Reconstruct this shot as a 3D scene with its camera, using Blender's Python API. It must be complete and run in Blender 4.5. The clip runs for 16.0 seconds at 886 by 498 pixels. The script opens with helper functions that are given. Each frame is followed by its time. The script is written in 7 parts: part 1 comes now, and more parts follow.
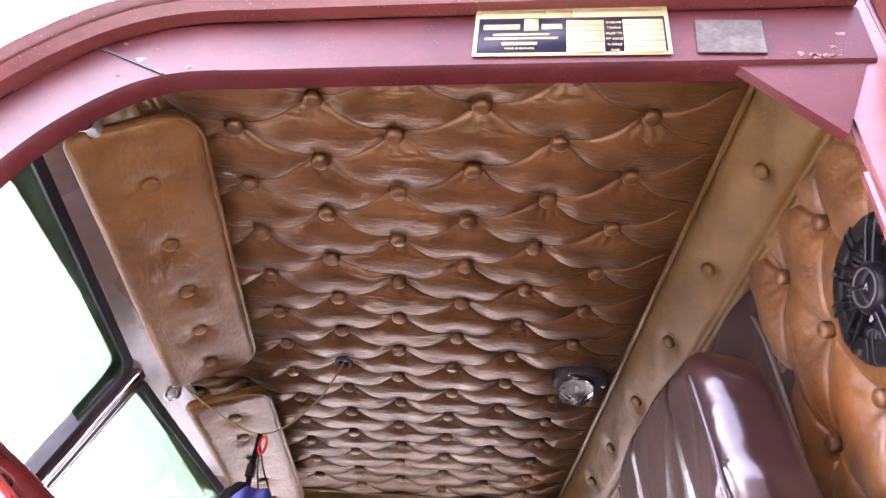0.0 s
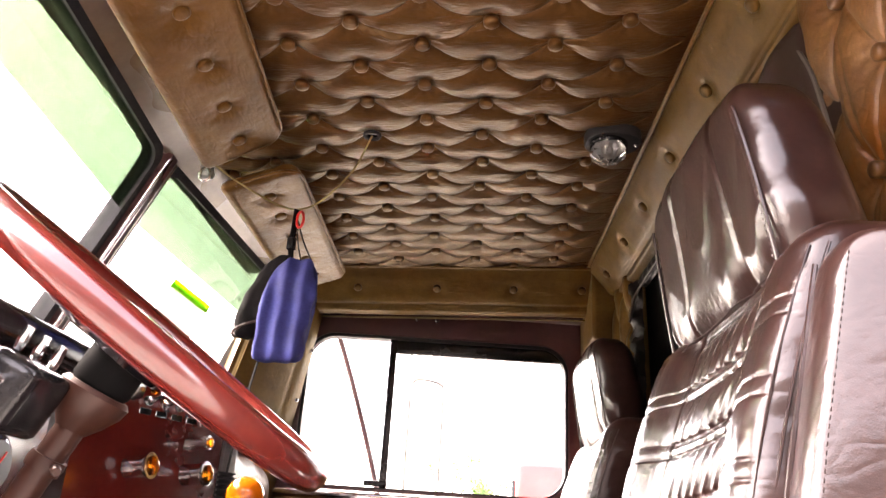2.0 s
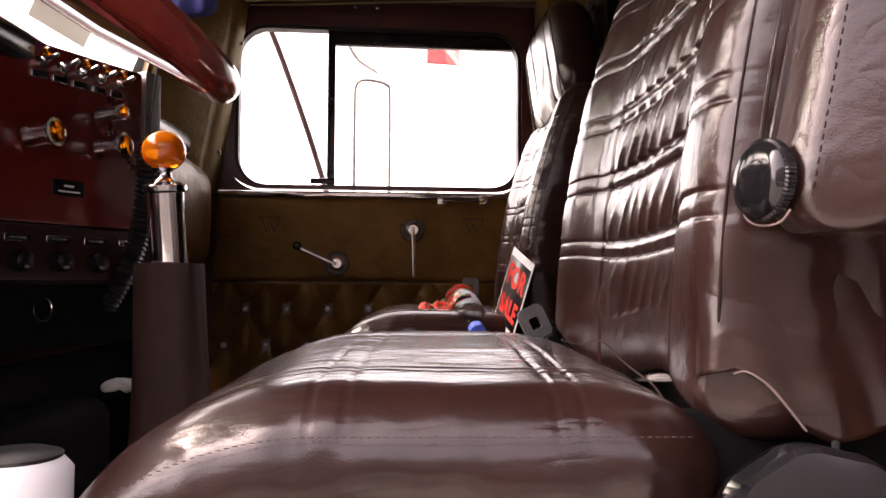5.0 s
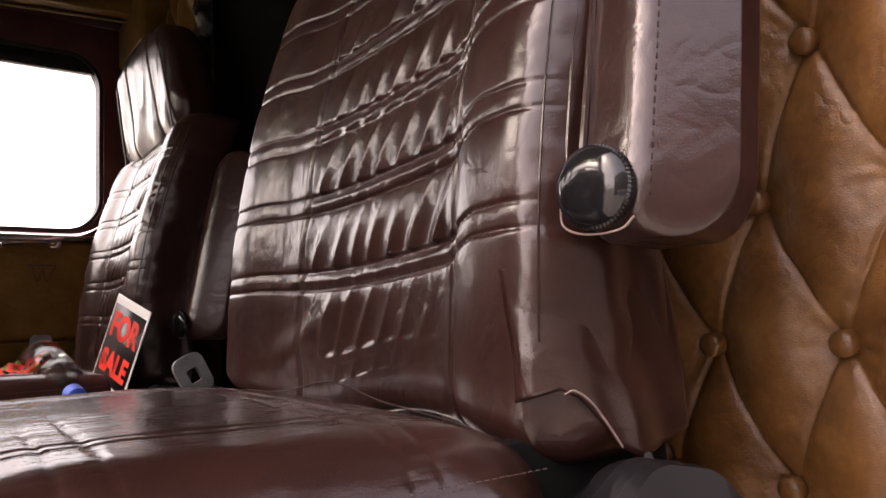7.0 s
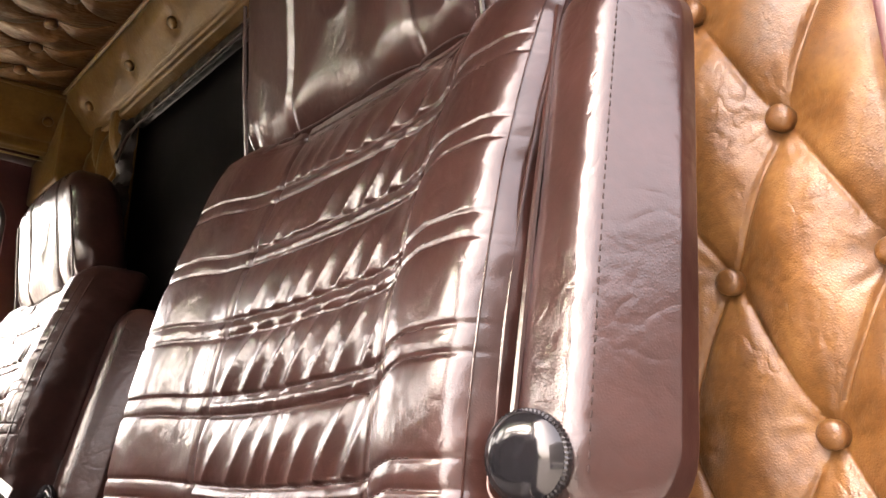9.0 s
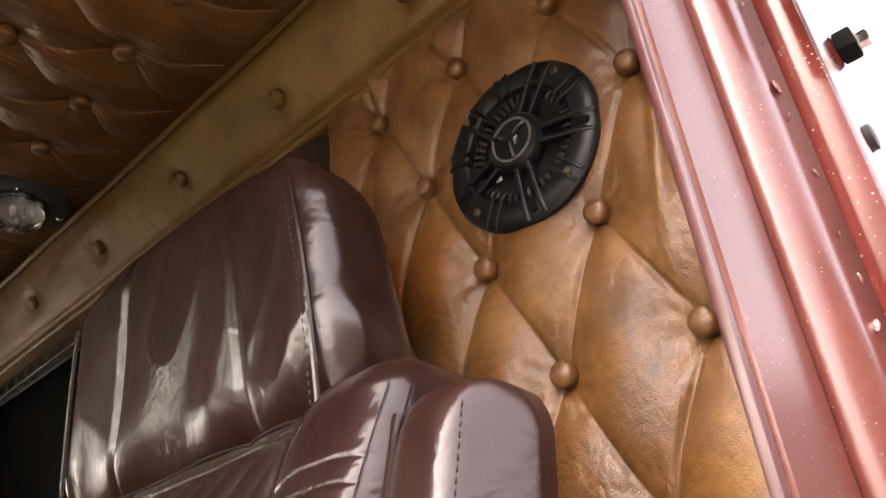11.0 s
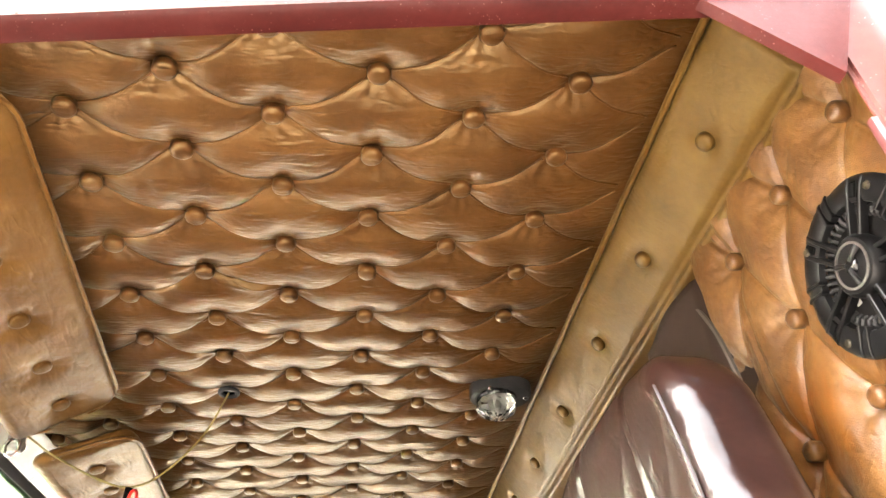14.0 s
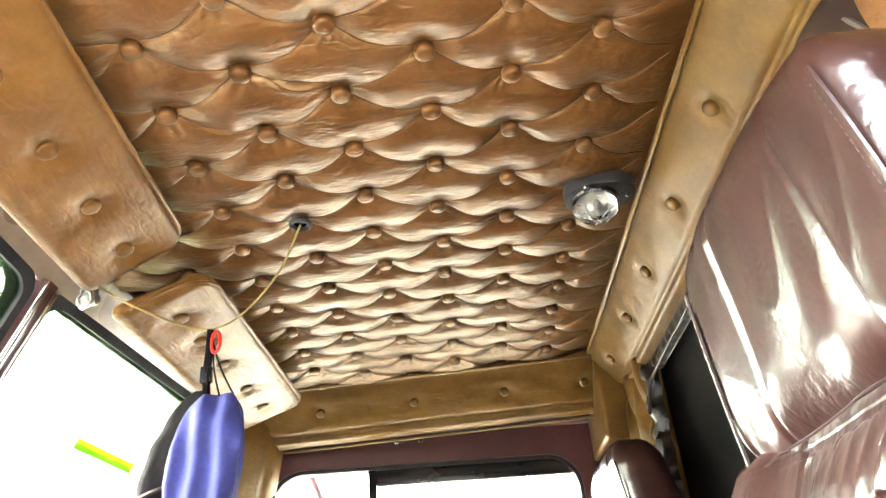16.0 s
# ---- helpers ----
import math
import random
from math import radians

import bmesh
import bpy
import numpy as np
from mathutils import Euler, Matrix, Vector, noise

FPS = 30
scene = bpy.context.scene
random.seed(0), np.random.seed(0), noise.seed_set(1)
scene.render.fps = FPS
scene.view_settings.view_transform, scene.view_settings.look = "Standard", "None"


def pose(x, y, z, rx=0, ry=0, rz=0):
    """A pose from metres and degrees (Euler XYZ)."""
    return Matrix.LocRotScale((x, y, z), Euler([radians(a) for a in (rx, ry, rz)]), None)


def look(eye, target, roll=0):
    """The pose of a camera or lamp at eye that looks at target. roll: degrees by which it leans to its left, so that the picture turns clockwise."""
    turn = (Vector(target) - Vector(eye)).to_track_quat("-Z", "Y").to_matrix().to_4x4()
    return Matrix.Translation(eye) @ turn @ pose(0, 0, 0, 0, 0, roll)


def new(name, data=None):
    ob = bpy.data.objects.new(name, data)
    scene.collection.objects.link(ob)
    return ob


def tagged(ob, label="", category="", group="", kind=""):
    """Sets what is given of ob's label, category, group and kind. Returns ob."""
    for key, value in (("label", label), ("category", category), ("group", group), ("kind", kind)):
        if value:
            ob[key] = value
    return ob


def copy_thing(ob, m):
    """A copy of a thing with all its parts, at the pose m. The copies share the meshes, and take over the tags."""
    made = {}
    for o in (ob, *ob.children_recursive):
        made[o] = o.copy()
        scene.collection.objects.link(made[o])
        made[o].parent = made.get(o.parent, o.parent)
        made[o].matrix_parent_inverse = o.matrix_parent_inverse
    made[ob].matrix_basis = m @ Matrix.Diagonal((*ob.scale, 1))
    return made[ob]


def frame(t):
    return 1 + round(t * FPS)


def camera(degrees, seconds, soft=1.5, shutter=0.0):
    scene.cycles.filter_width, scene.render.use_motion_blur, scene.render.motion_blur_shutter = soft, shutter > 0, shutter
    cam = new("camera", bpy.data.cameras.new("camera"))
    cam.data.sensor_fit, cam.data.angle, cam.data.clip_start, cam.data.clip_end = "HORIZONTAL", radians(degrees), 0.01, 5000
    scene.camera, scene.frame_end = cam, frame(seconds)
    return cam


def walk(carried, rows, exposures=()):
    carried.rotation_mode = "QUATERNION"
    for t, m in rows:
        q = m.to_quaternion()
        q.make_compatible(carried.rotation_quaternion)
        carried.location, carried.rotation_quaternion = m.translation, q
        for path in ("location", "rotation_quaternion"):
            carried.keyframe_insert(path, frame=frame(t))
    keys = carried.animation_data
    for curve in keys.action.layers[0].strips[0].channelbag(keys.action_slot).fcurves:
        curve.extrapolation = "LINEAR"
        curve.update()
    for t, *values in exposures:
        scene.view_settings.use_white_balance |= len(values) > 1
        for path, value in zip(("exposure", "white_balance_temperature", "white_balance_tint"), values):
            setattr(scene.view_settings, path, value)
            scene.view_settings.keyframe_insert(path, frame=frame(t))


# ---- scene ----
cam = camera(60.4, 16.0)
PATH = [
    (0, (0.099, -0.379, 0.681), (0.05, 1.215, 1.887), 6.6),
    (0.5, (0.097, -0.369, 0.684), (0.064, 1.276, 1.821), 6.0),
    (1, (0.094, -0.356, 0.673), (0.041, 1.348, 1.718), 5.4),
    (1.5, (0.093, -0.343, 0.661), (0.02, 1.441, 1.563), 4.6),
    (2, (0.095, -0.339, 0.651), (0.018, 1.521, 1.383), 3.6),
    (2.5, (0.105, -0.322, 0.624), (0.053, 1.585, 1.227), 2.1),
    (3, (0.111, -0.297, 0.603), (0.093, 1.657, 1.028), 1.2),
    (3.5, (0.12, -0.259, 0.579), (0.128, 1.725, 0.831), 0.6),
    (3.7, (0.123, -0.243, 0.571), (0.135, 1.747, 0.767), 0.5),
    (5.8, (0.081, -0.178, 0.538), (0.306, 1.807, 0.616), -0.2),
    (6, (0.061, -0.18, 0.54), (0.432, 1.783, 0.639), 0.1),
    (6.5, (0.03, -0.135, 0.544), (0.79, 1.708, 0.702), -1.8),
    (7, (0.014, -0.062, 0.529), (1.163, 1.563, 0.734), -2.6),
    (7.5, (0.015, -0.03, 0.524), (1.281, 1.493, 0.802), -1.7),
    (8, (0.017, -0.031, 0.538), (1.307, 1.453, 0.902), -0.6),
    (8.5, (0.02, -0.034, 0.557), (1.311, 1.419, 1.027), 0.2),
    (9, (0.027, -0.038, 0.584), (1.31, 1.382, 1.166), 0.3),
    (9.5, (0.043, -0.044, 0.615), (1.316, 1.336, 1.304), -0.3),
    (10, (0.051, -0.047, 0.648), (1.327, 1.254, 1.472), -1.1),
    (10.2, (0.058, -0.048, 0.666), (1.326, 1.22, 1.55), -1.3),
    (12.3, (0.12, -0.085, 0.781), (1.387, 0.869, 1.999), -8.3),
    (12.5, (0.113, -0.095, 0.781), (1.317, 0.91, 2.022), -8.1),
    (13, (0.088, -0.148, 0.777), (1.048, 1.042, 2.067), -7.6),
    (13.5, (0.077, -0.219, 0.772), (0.614, 1.189, 2.087), -3.4),
    (14, (0.092, -0.234, 0.773), (0.317, 1.321, 2.011), -2.4),
    (14.5, (0.101, -0.182, 0.786), (0.12, 1.411, 1.995), -3.7),
    (15, (0.099, -0.123, 0.784), (0.106, 1.498, 1.956), -6.1),
    (15.5, (0.11, -0.084, 0.778), (0.096, 1.588, 1.875), -5.2),
    (16, (0.118, -0.052, 0.766), (0.098, 1.696, 1.739), -4.6),
]
walk(cam, [(t, look(eye, target, roll)) for t, eye, target, roll in PATH], [(0, 5.5, 6100, 38), (0.5, 5.6, 6700, 33), (1, 5.75, 7300, 27), (2.2, 4.55, 7600, 27), (2.6, 3.55, 7600, 28), (3, 3.45, 7650, 30), (3.5, 3.2, 7700, 32), (6.2, 3.7, 7800, 32), (7, 3.2, 7800, 30), (7.4, 4.6, 7800, 27), (9, 4.8, 7900, 24), (10.2, 4.42, 7800, 23), (12.5, 3.95, 7900, 26), (13.0, 4.2, 7900, 21), (13.5, 5.2, 7750, 16), (14, 6.2, 7550, 11), (14.5, 6.5, 7300, 6), (15.2, 6.6, 7200, 5), (16, 6.7, 6900, 6)])

# ---------------------------------------------------------------- daylight
world = bpy.data.worlds.new("daylight")
scene.world = world
world.use_nodes = True
wn = world.node_tree
sky = wn.nodes.new("ShaderNodeTexSky")
sky.sky_type = "NISHITA"
sky.sun_disc = False
sky.sun_elevation = radians(52)
sky.sun_rotation = radians(284)
sky.air_density, sky.dust_density, sky.ozone_density = 1.0, 4.0, 1.0
wn.nodes["Background"].inputs["Strength"].default_value = 0.15
# thin overcast: the sky's blue is mostly washed out
grey = wn.nodes.new("ShaderNodeRGBToBW")
veil = wn.nodes.new("ShaderNodeMix")
veil.data_type = "RGBA"
veil.inputs[0].default_value = 0.7
wn.links.new(sky.outputs[0], grey.inputs[0])
wn.links.new(sky.outputs[0], veil.inputs[6])
wn.links.new(grey.outputs[0], veil.inputs[7])
wn.links.new(veil.outputs[2], wn.nodes["Background"].inputs["Color"])
sun_data = bpy.data.lights.new("sun", "SUN")
sun_data.energy, sun_data.angle, sun_data.color = 0.5, radians(40), (1.0, 0.96, 0.9)
sun = new("sun", sun_data)
sun.matrix_world = look((-5.97, 1.5, 7.88), (0, 0, 0))


# ---------------------------------------------------------------- materials
def mat(name, color, rough=0.5, metal=0.0, spec=0.5, coat=0.0):
    m = bpy.data.materials.new(name)
    m.use_nodes = True
    b = m.node_tree.nodes["Principled BSDF"]
    b.inputs["Base Color"].default_value = (*color, 1)
    b.inputs["Roughness"].default_value = rough
    b.inputs["Metallic"].default_value = metal
    b.inputs["Specular IOR Level"].default_value = spec
    b.inputs["Coat Weight"].default_value = coat
    b.inputs["Coat Roughness"].default_value = 0.14
    return m


def add(m, kind, **inputs):
    n = m.node_tree.nodes.new(kind)
    for k, v in inputs.items():
        n.inputs[k.replace("_", " ")].default_value = v
    return n


def wire(m, a, out, b, inp):
    m.node_tree.links.new(a.outputs[out], b.inputs[inp])


def ramp(m, src, out, stops):
    r = m.node_tree.nodes.new("ShaderNodeValToRGB")
    while len(r.color_ramp.elements) < len(stops):
        r.color_ramp.elements.new(0.5)
    for e, (p, c) in zip(r.color_ramp.elements, stops):
        e.position, e.color = p, (*c, 1)
    wire(m, src, out, r, "Fac")
    return r


def coords(m):
    return m.node_tree.nodes.new("ShaderNodeTexCoord")


def worn(m, dark, mid, light, scale, fine, rough_lo, rough_hi, bump, bump_scale, wrinkle=0.0, wrinkle_scale=20):
    """Two scales of colour, uneven gloss and fine relief on a principled material."""
    b = m.node_tree.nodes["Principled BSDF"]
    tc = coords(m)
    n1 = add(m, "ShaderNodeTexNoise", Scale=scale, Detail=5.0, Roughness=0.6)
    n2 = add(m, "ShaderNodeTexNoise", Scale=fine, Detail=3.0)
    wire(m, tc, "Object", n1, "Vector")
    wire(m, tc, "Object", n2, "Vector")
    mix = m.node_tree.nodes.new("ShaderNodeMath")
    mix.operation = "MULTIPLY_ADD"
    mix.inputs[1].default_value = 0.3
    wire(m, n2, "Fac", mix, 0)
    sub = m.node_tree.nodes.new("ShaderNodeMath")
    sub.operation = "ADD"
    sub.inputs[1].default_value = -0.15
    wire(m, n1, "Fac", sub, 0)
    wire(m, sub, 0, mix, 2)
    r = ramp(m, mix, 0, [(0.22, dark), (0.5, mid), (0.8, light)])
    wire(m, r, "Color", b, "Base Color")
    mr = add(m, "ShaderNodeMapRange")
    mr.inputs["To Min"].default_value = rough_lo
    mr.inputs["To Max"].default_value = rough_hi
    gloss = add(m, "ShaderNodeTexNoise", Scale=scale * 0.6, Detail=1.0)
    wire(m, tc, "Object", gloss, "Vector")
    wire(m, gloss, "Fac", mr, "Value")
    wire(m, mr, "Result", b, "Roughness")
    vor = add(m, "ShaderNodeTexVoronoi", Scale=bump_scale)
    vor.feature = "DISTANCE_TO_EDGE"
    wire(m, tc, "Object", vor, "Vector")
    bp = add(m, "ShaderNodeBump", Strength=bump, Distance=0.0006)
    wire(m, vor, "Distance", bp, "Height")
    last = bp
    if wrinkle:
        # drawn creases: thin ridged lines running two ways, each in its own patches
        for seed, turn_, long_, amount in ((0.0, 25, 0.22, 1.0), (7.3, -60, 0.3, 0.8), (3.1, 80, 0.5, 0.55)):
            mp = m.node_tree.nodes.new("ShaderNodeMapping")
            mp.inputs["Location"].default_value = (seed, seed * 0.7, seed * 0.3)
            mp.inputs["Rotation"].default_value = (radians(turn_ * 0.6), radians(turn_), radians(turn_ + 20))
            mp.inputs["Scale"].default_value = (long_, 1.0, 0.75)
            wire(m, tc, "Object", mp, "Vector")
            crease = add(m, "ShaderNodeTexNoise", Scale=wrinkle_scale * 0.75, Detail=1.0, Roughness=0.4, Distortion=0.3)
            wire(m, mp, "Vector", crease, "Vector")
            thin = ramp(m, crease, "Fac", [(0.34, (1, 1, 1)), (0.5, (0, 0, 0)), (0.66, (1, 1, 1))])
            patch = add(m, "ShaderNodeTexNoise", Scale=wrinkle_scale * 0.14, Detail=2.0)
            mp2 = m.node_tree.nodes.new("ShaderNodeMapping")
            mp2.inputs["Location"].default_value = (seed * 2 + 1, seed, 0.5)
            wire(m, tc, "Object", mp2, "Vector")
            wire(m, mp2, "Vector", patch, "Vector")
            pr = ramp(m, patch, "Fac", [(0.4, (0.08, 0.08, 0.08)), (0.72, (1, 1, 1))])
            mul = m.node_tree.nodes.new("ShaderNodeMath")
            mul.operation = "MULTIPLY"
            wire(m, thin, "Color", mul, 0)
            wire(m, pr, "Color", mul, 1)
            bpn = add(m, "ShaderNodeBump", Strength=min(1.0, wrinkle * amount), Distance=0.0005 * max(1.0, wrinkle))
            wire(m, mul, 0, bpn, "Height")
            wire(m, last, "Normal", bpn, "Normal")
            last = bpn
        # soft dents
        drawn = add(m, "ShaderNodeTexNoise", Scale=wrinkle_scale * 0.35, Detail=3.0, Roughness=0.5)
        wire(m, tc, "Object", drawn, "Vector")
        bp3 = add(m, "ShaderNodeBump", Strength=min(1.0, wrinkle * 0.6), Distance=0.0014)
        wire(m, drawn, "Fac", bp3, "Height")
        wire(m, last, "Normal", bp3, "Normal")
        last = bp3
    wire(m, last, "Normal", b, "Normal")
    wire(m, last, "Normal", b, "Coat Normal")
    return m


brown_vinyl = worn(mat("brown_vinyl", (0.1, 0.045, 0.02), spec=0.62, coat=0.0), (0.041, 0.0155, 0.0046), (0.075, 0.0318, 0.0095), (0.113, 0.052, 0.0168),
                   16, 130, 0.285, 0.36, 0.3, 520, 1.35, 120)
tan_vinyl = worn(mat("tan_vinyl", (0.17, 0.08, 0.026), spec=0.5, coat=0.05), (0.04, 0.0145, 0.0032), (0.12, 0.051, 0.0135), (0.225, 0.112, 0.036),
                 15, 140, 0.32, 0.5, 0.6, 480, 1.0, 105)
olive_vinyl = worn(mat("olive_vinyl", (0.13, 0.072, 0.026), spec=0.36, coat=0.0), (0.052, 0.026, 0.006), (0.088, 0.046, 0.011), (0.13, 0.075, 0.019),
                   13, 130, 0.285, 0.4, 0.35, 520, 0.6, 110)
visor_vinyl = worn(mat("visor_vinyl", (0.08, 0.04, 0.014), spec=0.35), (0.065, 0.029, 0.0072), (0.108, 0.051, 0.0138), (0.15, 0.078, 0.022),
                   13, 130, 0.285, 0.37, 0.35, 520, 1.2, 110)
seat_vinyl = worn(mat("seat_vinyl", (0.022, 0.009, 0.008), spec=0.14, coat=0.78), (0.011, 0.004, 0.0031), (0.0185, 0.007, 0.0055), (0.029, 0.0112, 0.0089),
                  12, 120, 0.34, 0.46, 0.14, 560, 0.45, 100)
for vinyl in (brown_vinyl, olive_vinyl, visor_vinyl):
    vinyl.node_tree.nodes["Principled BSDF"].inputs["Specular Tint"].default_value = (1.0, 0.76, 0.42, 1)
    vinyl.node_tree.nodes["Principled BSDF"].inputs["Coat Roughness"].default_value = 0.24
seat_vinyl.node_tree.nodes["Principled BSDF"].inputs["Coat Roughness"].default_value = 0.14
# an orange stain on the back wall beside the headrest
tb_ = tan_vinyl.node_tree.nodes["Principled BSDF"]
stain_from = tb_.inputs["Base Color"].links[0].from_node
stain_mix = tan_vinyl.node_tree.nodes.new("ShaderNodeMix")
stain_mix.data_type = "RGBA"
stain_mix.inputs[7].default_value = (0.2, 0.062, 0.006, 1)
far_off = tan_vinyl.node_tree.nodes.new("ShaderNodeVectorMath")
far_off.operation = "DISTANCE"
far_off.inputs[1].default_value = (0.51, 0.355, 1.06)
stain_noise = add(tan_vinyl, "ShaderNodeTexNoise", Scale=40.0, Detail=4.0)
stain_sum = tan_vinyl.node_tree.nodes.new("ShaderNodeMath")
stain_sum.operation = "MULTIPLY_ADD"
stain_sum.inputs[1].default_value = 0.06
wire(tan_vinyl, coords(tan_vinyl), "Object", far_off, 0)
wire(tan_vinyl, stain_noise, "Fac", stain_sum, 0)
wire(tan_vinyl, far_off, "Value", stain_sum, 2)
stain_ramp = ramp(tan_vinyl, stain_sum, 0, [(0.05, (0.85, 0.85, 0.85)), (0.095, (0, 0, 0))])
wire(tan_vinyl, stain_ramp, "Color", stain_mix, 0)
wire(tan_vinyl, stain_from, "Color", stain_mix, 6)
wire(tan_vinyl, stain_mix, 2, tb_, "Base Color")
maroon_paint = worn(mat("maroon_paint", (0.1, 0.02, 0.022), spec=0.25, coat=0.5), (0.05, 0.0115, 0.0092), (0.078, 0.019, 0.0152), (0.105, 0.031, 0.025),
                    6, 120, 0.25, 0.42, 0.05, 900)
# frame maroon for header and gusset, darkened for the dim surroundings they mirror
dimmed_frame_paint = worn(mat("dimmed_frame_paint", (0.06, 0.012, 0.013), spec=0.12, coat=0.03), (0.026, 0.0042, 0.0038), (0.04, 0.0066, 0.0058), (0.058, 0.0135, 0.012),
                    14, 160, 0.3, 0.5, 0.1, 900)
gloss_maroon = worn(mat("gloss_maroon", (0.035, 0.007, 0.006), spec=0.04, coat=0.08), (0.05, 0.009, 0.0072), (0.072, 0.013, 0.0105), (0.1, 0.021, 0.017),
                    6, 120, 0.1, 0.2, 0.03, 900)
gloss_maroon.node_tree.nodes["Principled BSDF"].inputs["Coat Roughness"].default_value = 0.03
dark_maroon = worn(mat("dark_maroon", (0.05, 0.014, 0.015), coat=0.5), (0.036, 0.009, 0.01), (0.056, 0.014, 0.015), (0.078, 0.022, 0.022),
                   7, 100, 0.3, 0.5, 0.05, 900)


def speckled(m, color, scale, share, patch_scale):
    """Pale specks of dust and small chips scattered over paint, thicker in patches."""
    b = m.node_tree.nodes["Principled BSDF"]
    under = b.inputs["Base Color"].links[0].from_node
    tc = coords(m)
    vor = add(m, "ShaderNodeTexVoronoi", Scale=scale)
    wire(m, tc, "Object", vor, "Vector")
    spot = ramp(m, vor, "Distance", [(share * 0.6, (1, 1, 1)), (share, (0, 0, 0))])
    pn = add(m, "ShaderNodeTexNoise", Scale=patch_scale, Detail=4.0, Roughness=0.7)
    wire(m, tc, "Object", pn, "Vector")
    pr = ramp(m, pn, "Fac", [(0.46, (0, 0, 0)), (0.62, (1, 1, 1))])
    mul = m.node_tree.nodes.new("ShaderNodeMath")
    mul.operation = "MULTIPLY"
    wire(m, spot, "Color", mul, 0)
    wire(m, pr, "Color", mul, 1)
    mx = m.node_tree.nodes.new("ShaderNodeMix")
    mx.data_type = "RGBA"
    mx.inputs[7].default_value = (*color, 1)
    wire(m, mul, 0, mx, 0)
    wire(m, under, "Color", mx, 6)
    wire(m, mx, 2, b, "Base Color")
    return m


speckled(maroon_paint, (0.3, 0.2, 0.18), 260, 0.16, 22)
speckled(gloss_maroon, (0.35, 0.27, 0.25), 210, 0.2, 12)
speckled(dimmed_frame_paint, (0.2, 0.12, 0.11), 300, 0.14, 26)
matte_black = mat("matte_black", (0.004, 0.004, 0.004), 0.85, 0.0, 0.05)
gloss_black = mat("gloss_black", (0.006, 0.006, 0.007), 0.12)
boot_leather = worn(mat("boot_leather", (0.05, 0.02, 0.015), spec=0.35), (0.02, 0.007, 0.0055), (0.03, 0.0115, 0.009), (0.044, 0.018, 0.0145), 14, 130, 0.45, 0.6, 0.5, 520, 0.2, 120)
header_vinyl = worn(mat("header_vinyl", (0.13, 0.09, 0.05), coat=1.0), (0.09, 0.06, 0.03), (0.13, 0.09, 0.05), (0.17, 0.12, 0.07), 9, 90, 0.2, 0.35, 0.1, 700)
header_vinyl.node_tree.nodes["Principled BSDF"].inputs["Coat Roughness"].default_value = 0.08
oxblood = worn(mat("oxblood", (0.018, 0.004, 0.004), spec=0.2), (0.01, 0.003, 0.003), (0.018, 0.004, 0.004), (0.026, 0.007, 0.006), 7, 90, 0.35, 0.5, 0.05, 900)
red_panel = worn(mat("red_panel", (0.13, 0.012, 0.01), coat=0.5), (0.055, 0.005, 0.0036), (0.082, 0.0082, 0.0057), (0.11, 0.013, 0.0087),
                 5, 90, 0.15, 0.3, 0.03, 900)
wheel_paint = worn(mat("wheel_paint", (0.2, 0.018, 0.014), coat=1.0), (0.075, 0.008, 0.006), (0.115, 0.0125, 0.0095), (0.155, 0.024, 0.016),
                   7, 80, 0.15, 0.3, 0.02, 900)
chrome = worn(mat("chrome", (0.75, 0.75, 0.76), metal=1.0), (0.6, 0.6, 0.61), (0.75, 0.75, 0.76), (0.82, 0.82, 0.83), 12, 90, 0.04, 0.16, 0.02, 500)
steel = worn(mat("steel", (0.4, 0.39, 0.38), metal=0.9), (0.22, 0.21, 0.2), (0.4, 0.39, 0.38), (0.52, 0.51, 0.5), 14, 120, 0.25, 0.5, 0.1, 400)
black_rubber = worn(mat("black_rubber", (0.014, 0.014, 0.015), spec=0.25), (0.009, 0.009, 0.01), (0.015, 0.015, 0.016), (0.028, 0.027, 0.027), 15, 90, 0.4, 0.65, 0.15, 500)
black_plastic = worn(mat("black_plastic", (0.016, 0.016, 0.018), spec=0.4), (0.006, 0.006, 0.007), (0.009, 0.009, 0.01), (0.015, 0.015, 0.016), 14, 100, 0.07, 0.2, 0.12, 900)
dark_vinyl = worn(mat("dark_vinyl", (0.03, 0.018, 0.014), spec=0.25), (0.016, 0.01, 0.008), (0.03, 0.018, 0.014), (0.045, 0.028, 0.022), 9, 60, 0.35, 0.55, 0.25, 700, 0.2, 24)
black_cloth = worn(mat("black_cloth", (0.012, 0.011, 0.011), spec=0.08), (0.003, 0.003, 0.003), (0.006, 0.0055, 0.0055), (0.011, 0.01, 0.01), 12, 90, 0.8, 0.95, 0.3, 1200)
blue_cloth = worn(mat("blue_cloth", (0.03, 0.04, 0.19)), (0.018, 0.022, 0.11), (0.032, 0.04, 0.2), (0.06, 0.075, 0.3), 16, 200, 0.7, 0.9, 0.3, 1500, 0.4, 40)
thread = mat("thread", (0.045, 0.026, 0.026), 0.7)
pale_thread = mat("pale_thread", (0.2, 0.15, 0.14), 0.8)
dark_thread = mat("dark_thread", (0.02, 0.011, 0.01), 0.7, spec=0.2)
white_card = worn(mat("white_card", (0.75, 0.75, 0.74)), (0.66, 0.66, 0.65), (0.76, 0.76, 0.75), (0.8, 0.8, 0.79), 10, 80, 0.3, 0.5, 0.02, 500)
sign_black = mat("sign_black", (0.012, 0.012, 0.013), 0.35)
sign_red = mat("sign_red", (0.75, 0.035, 0.02), 0.4)
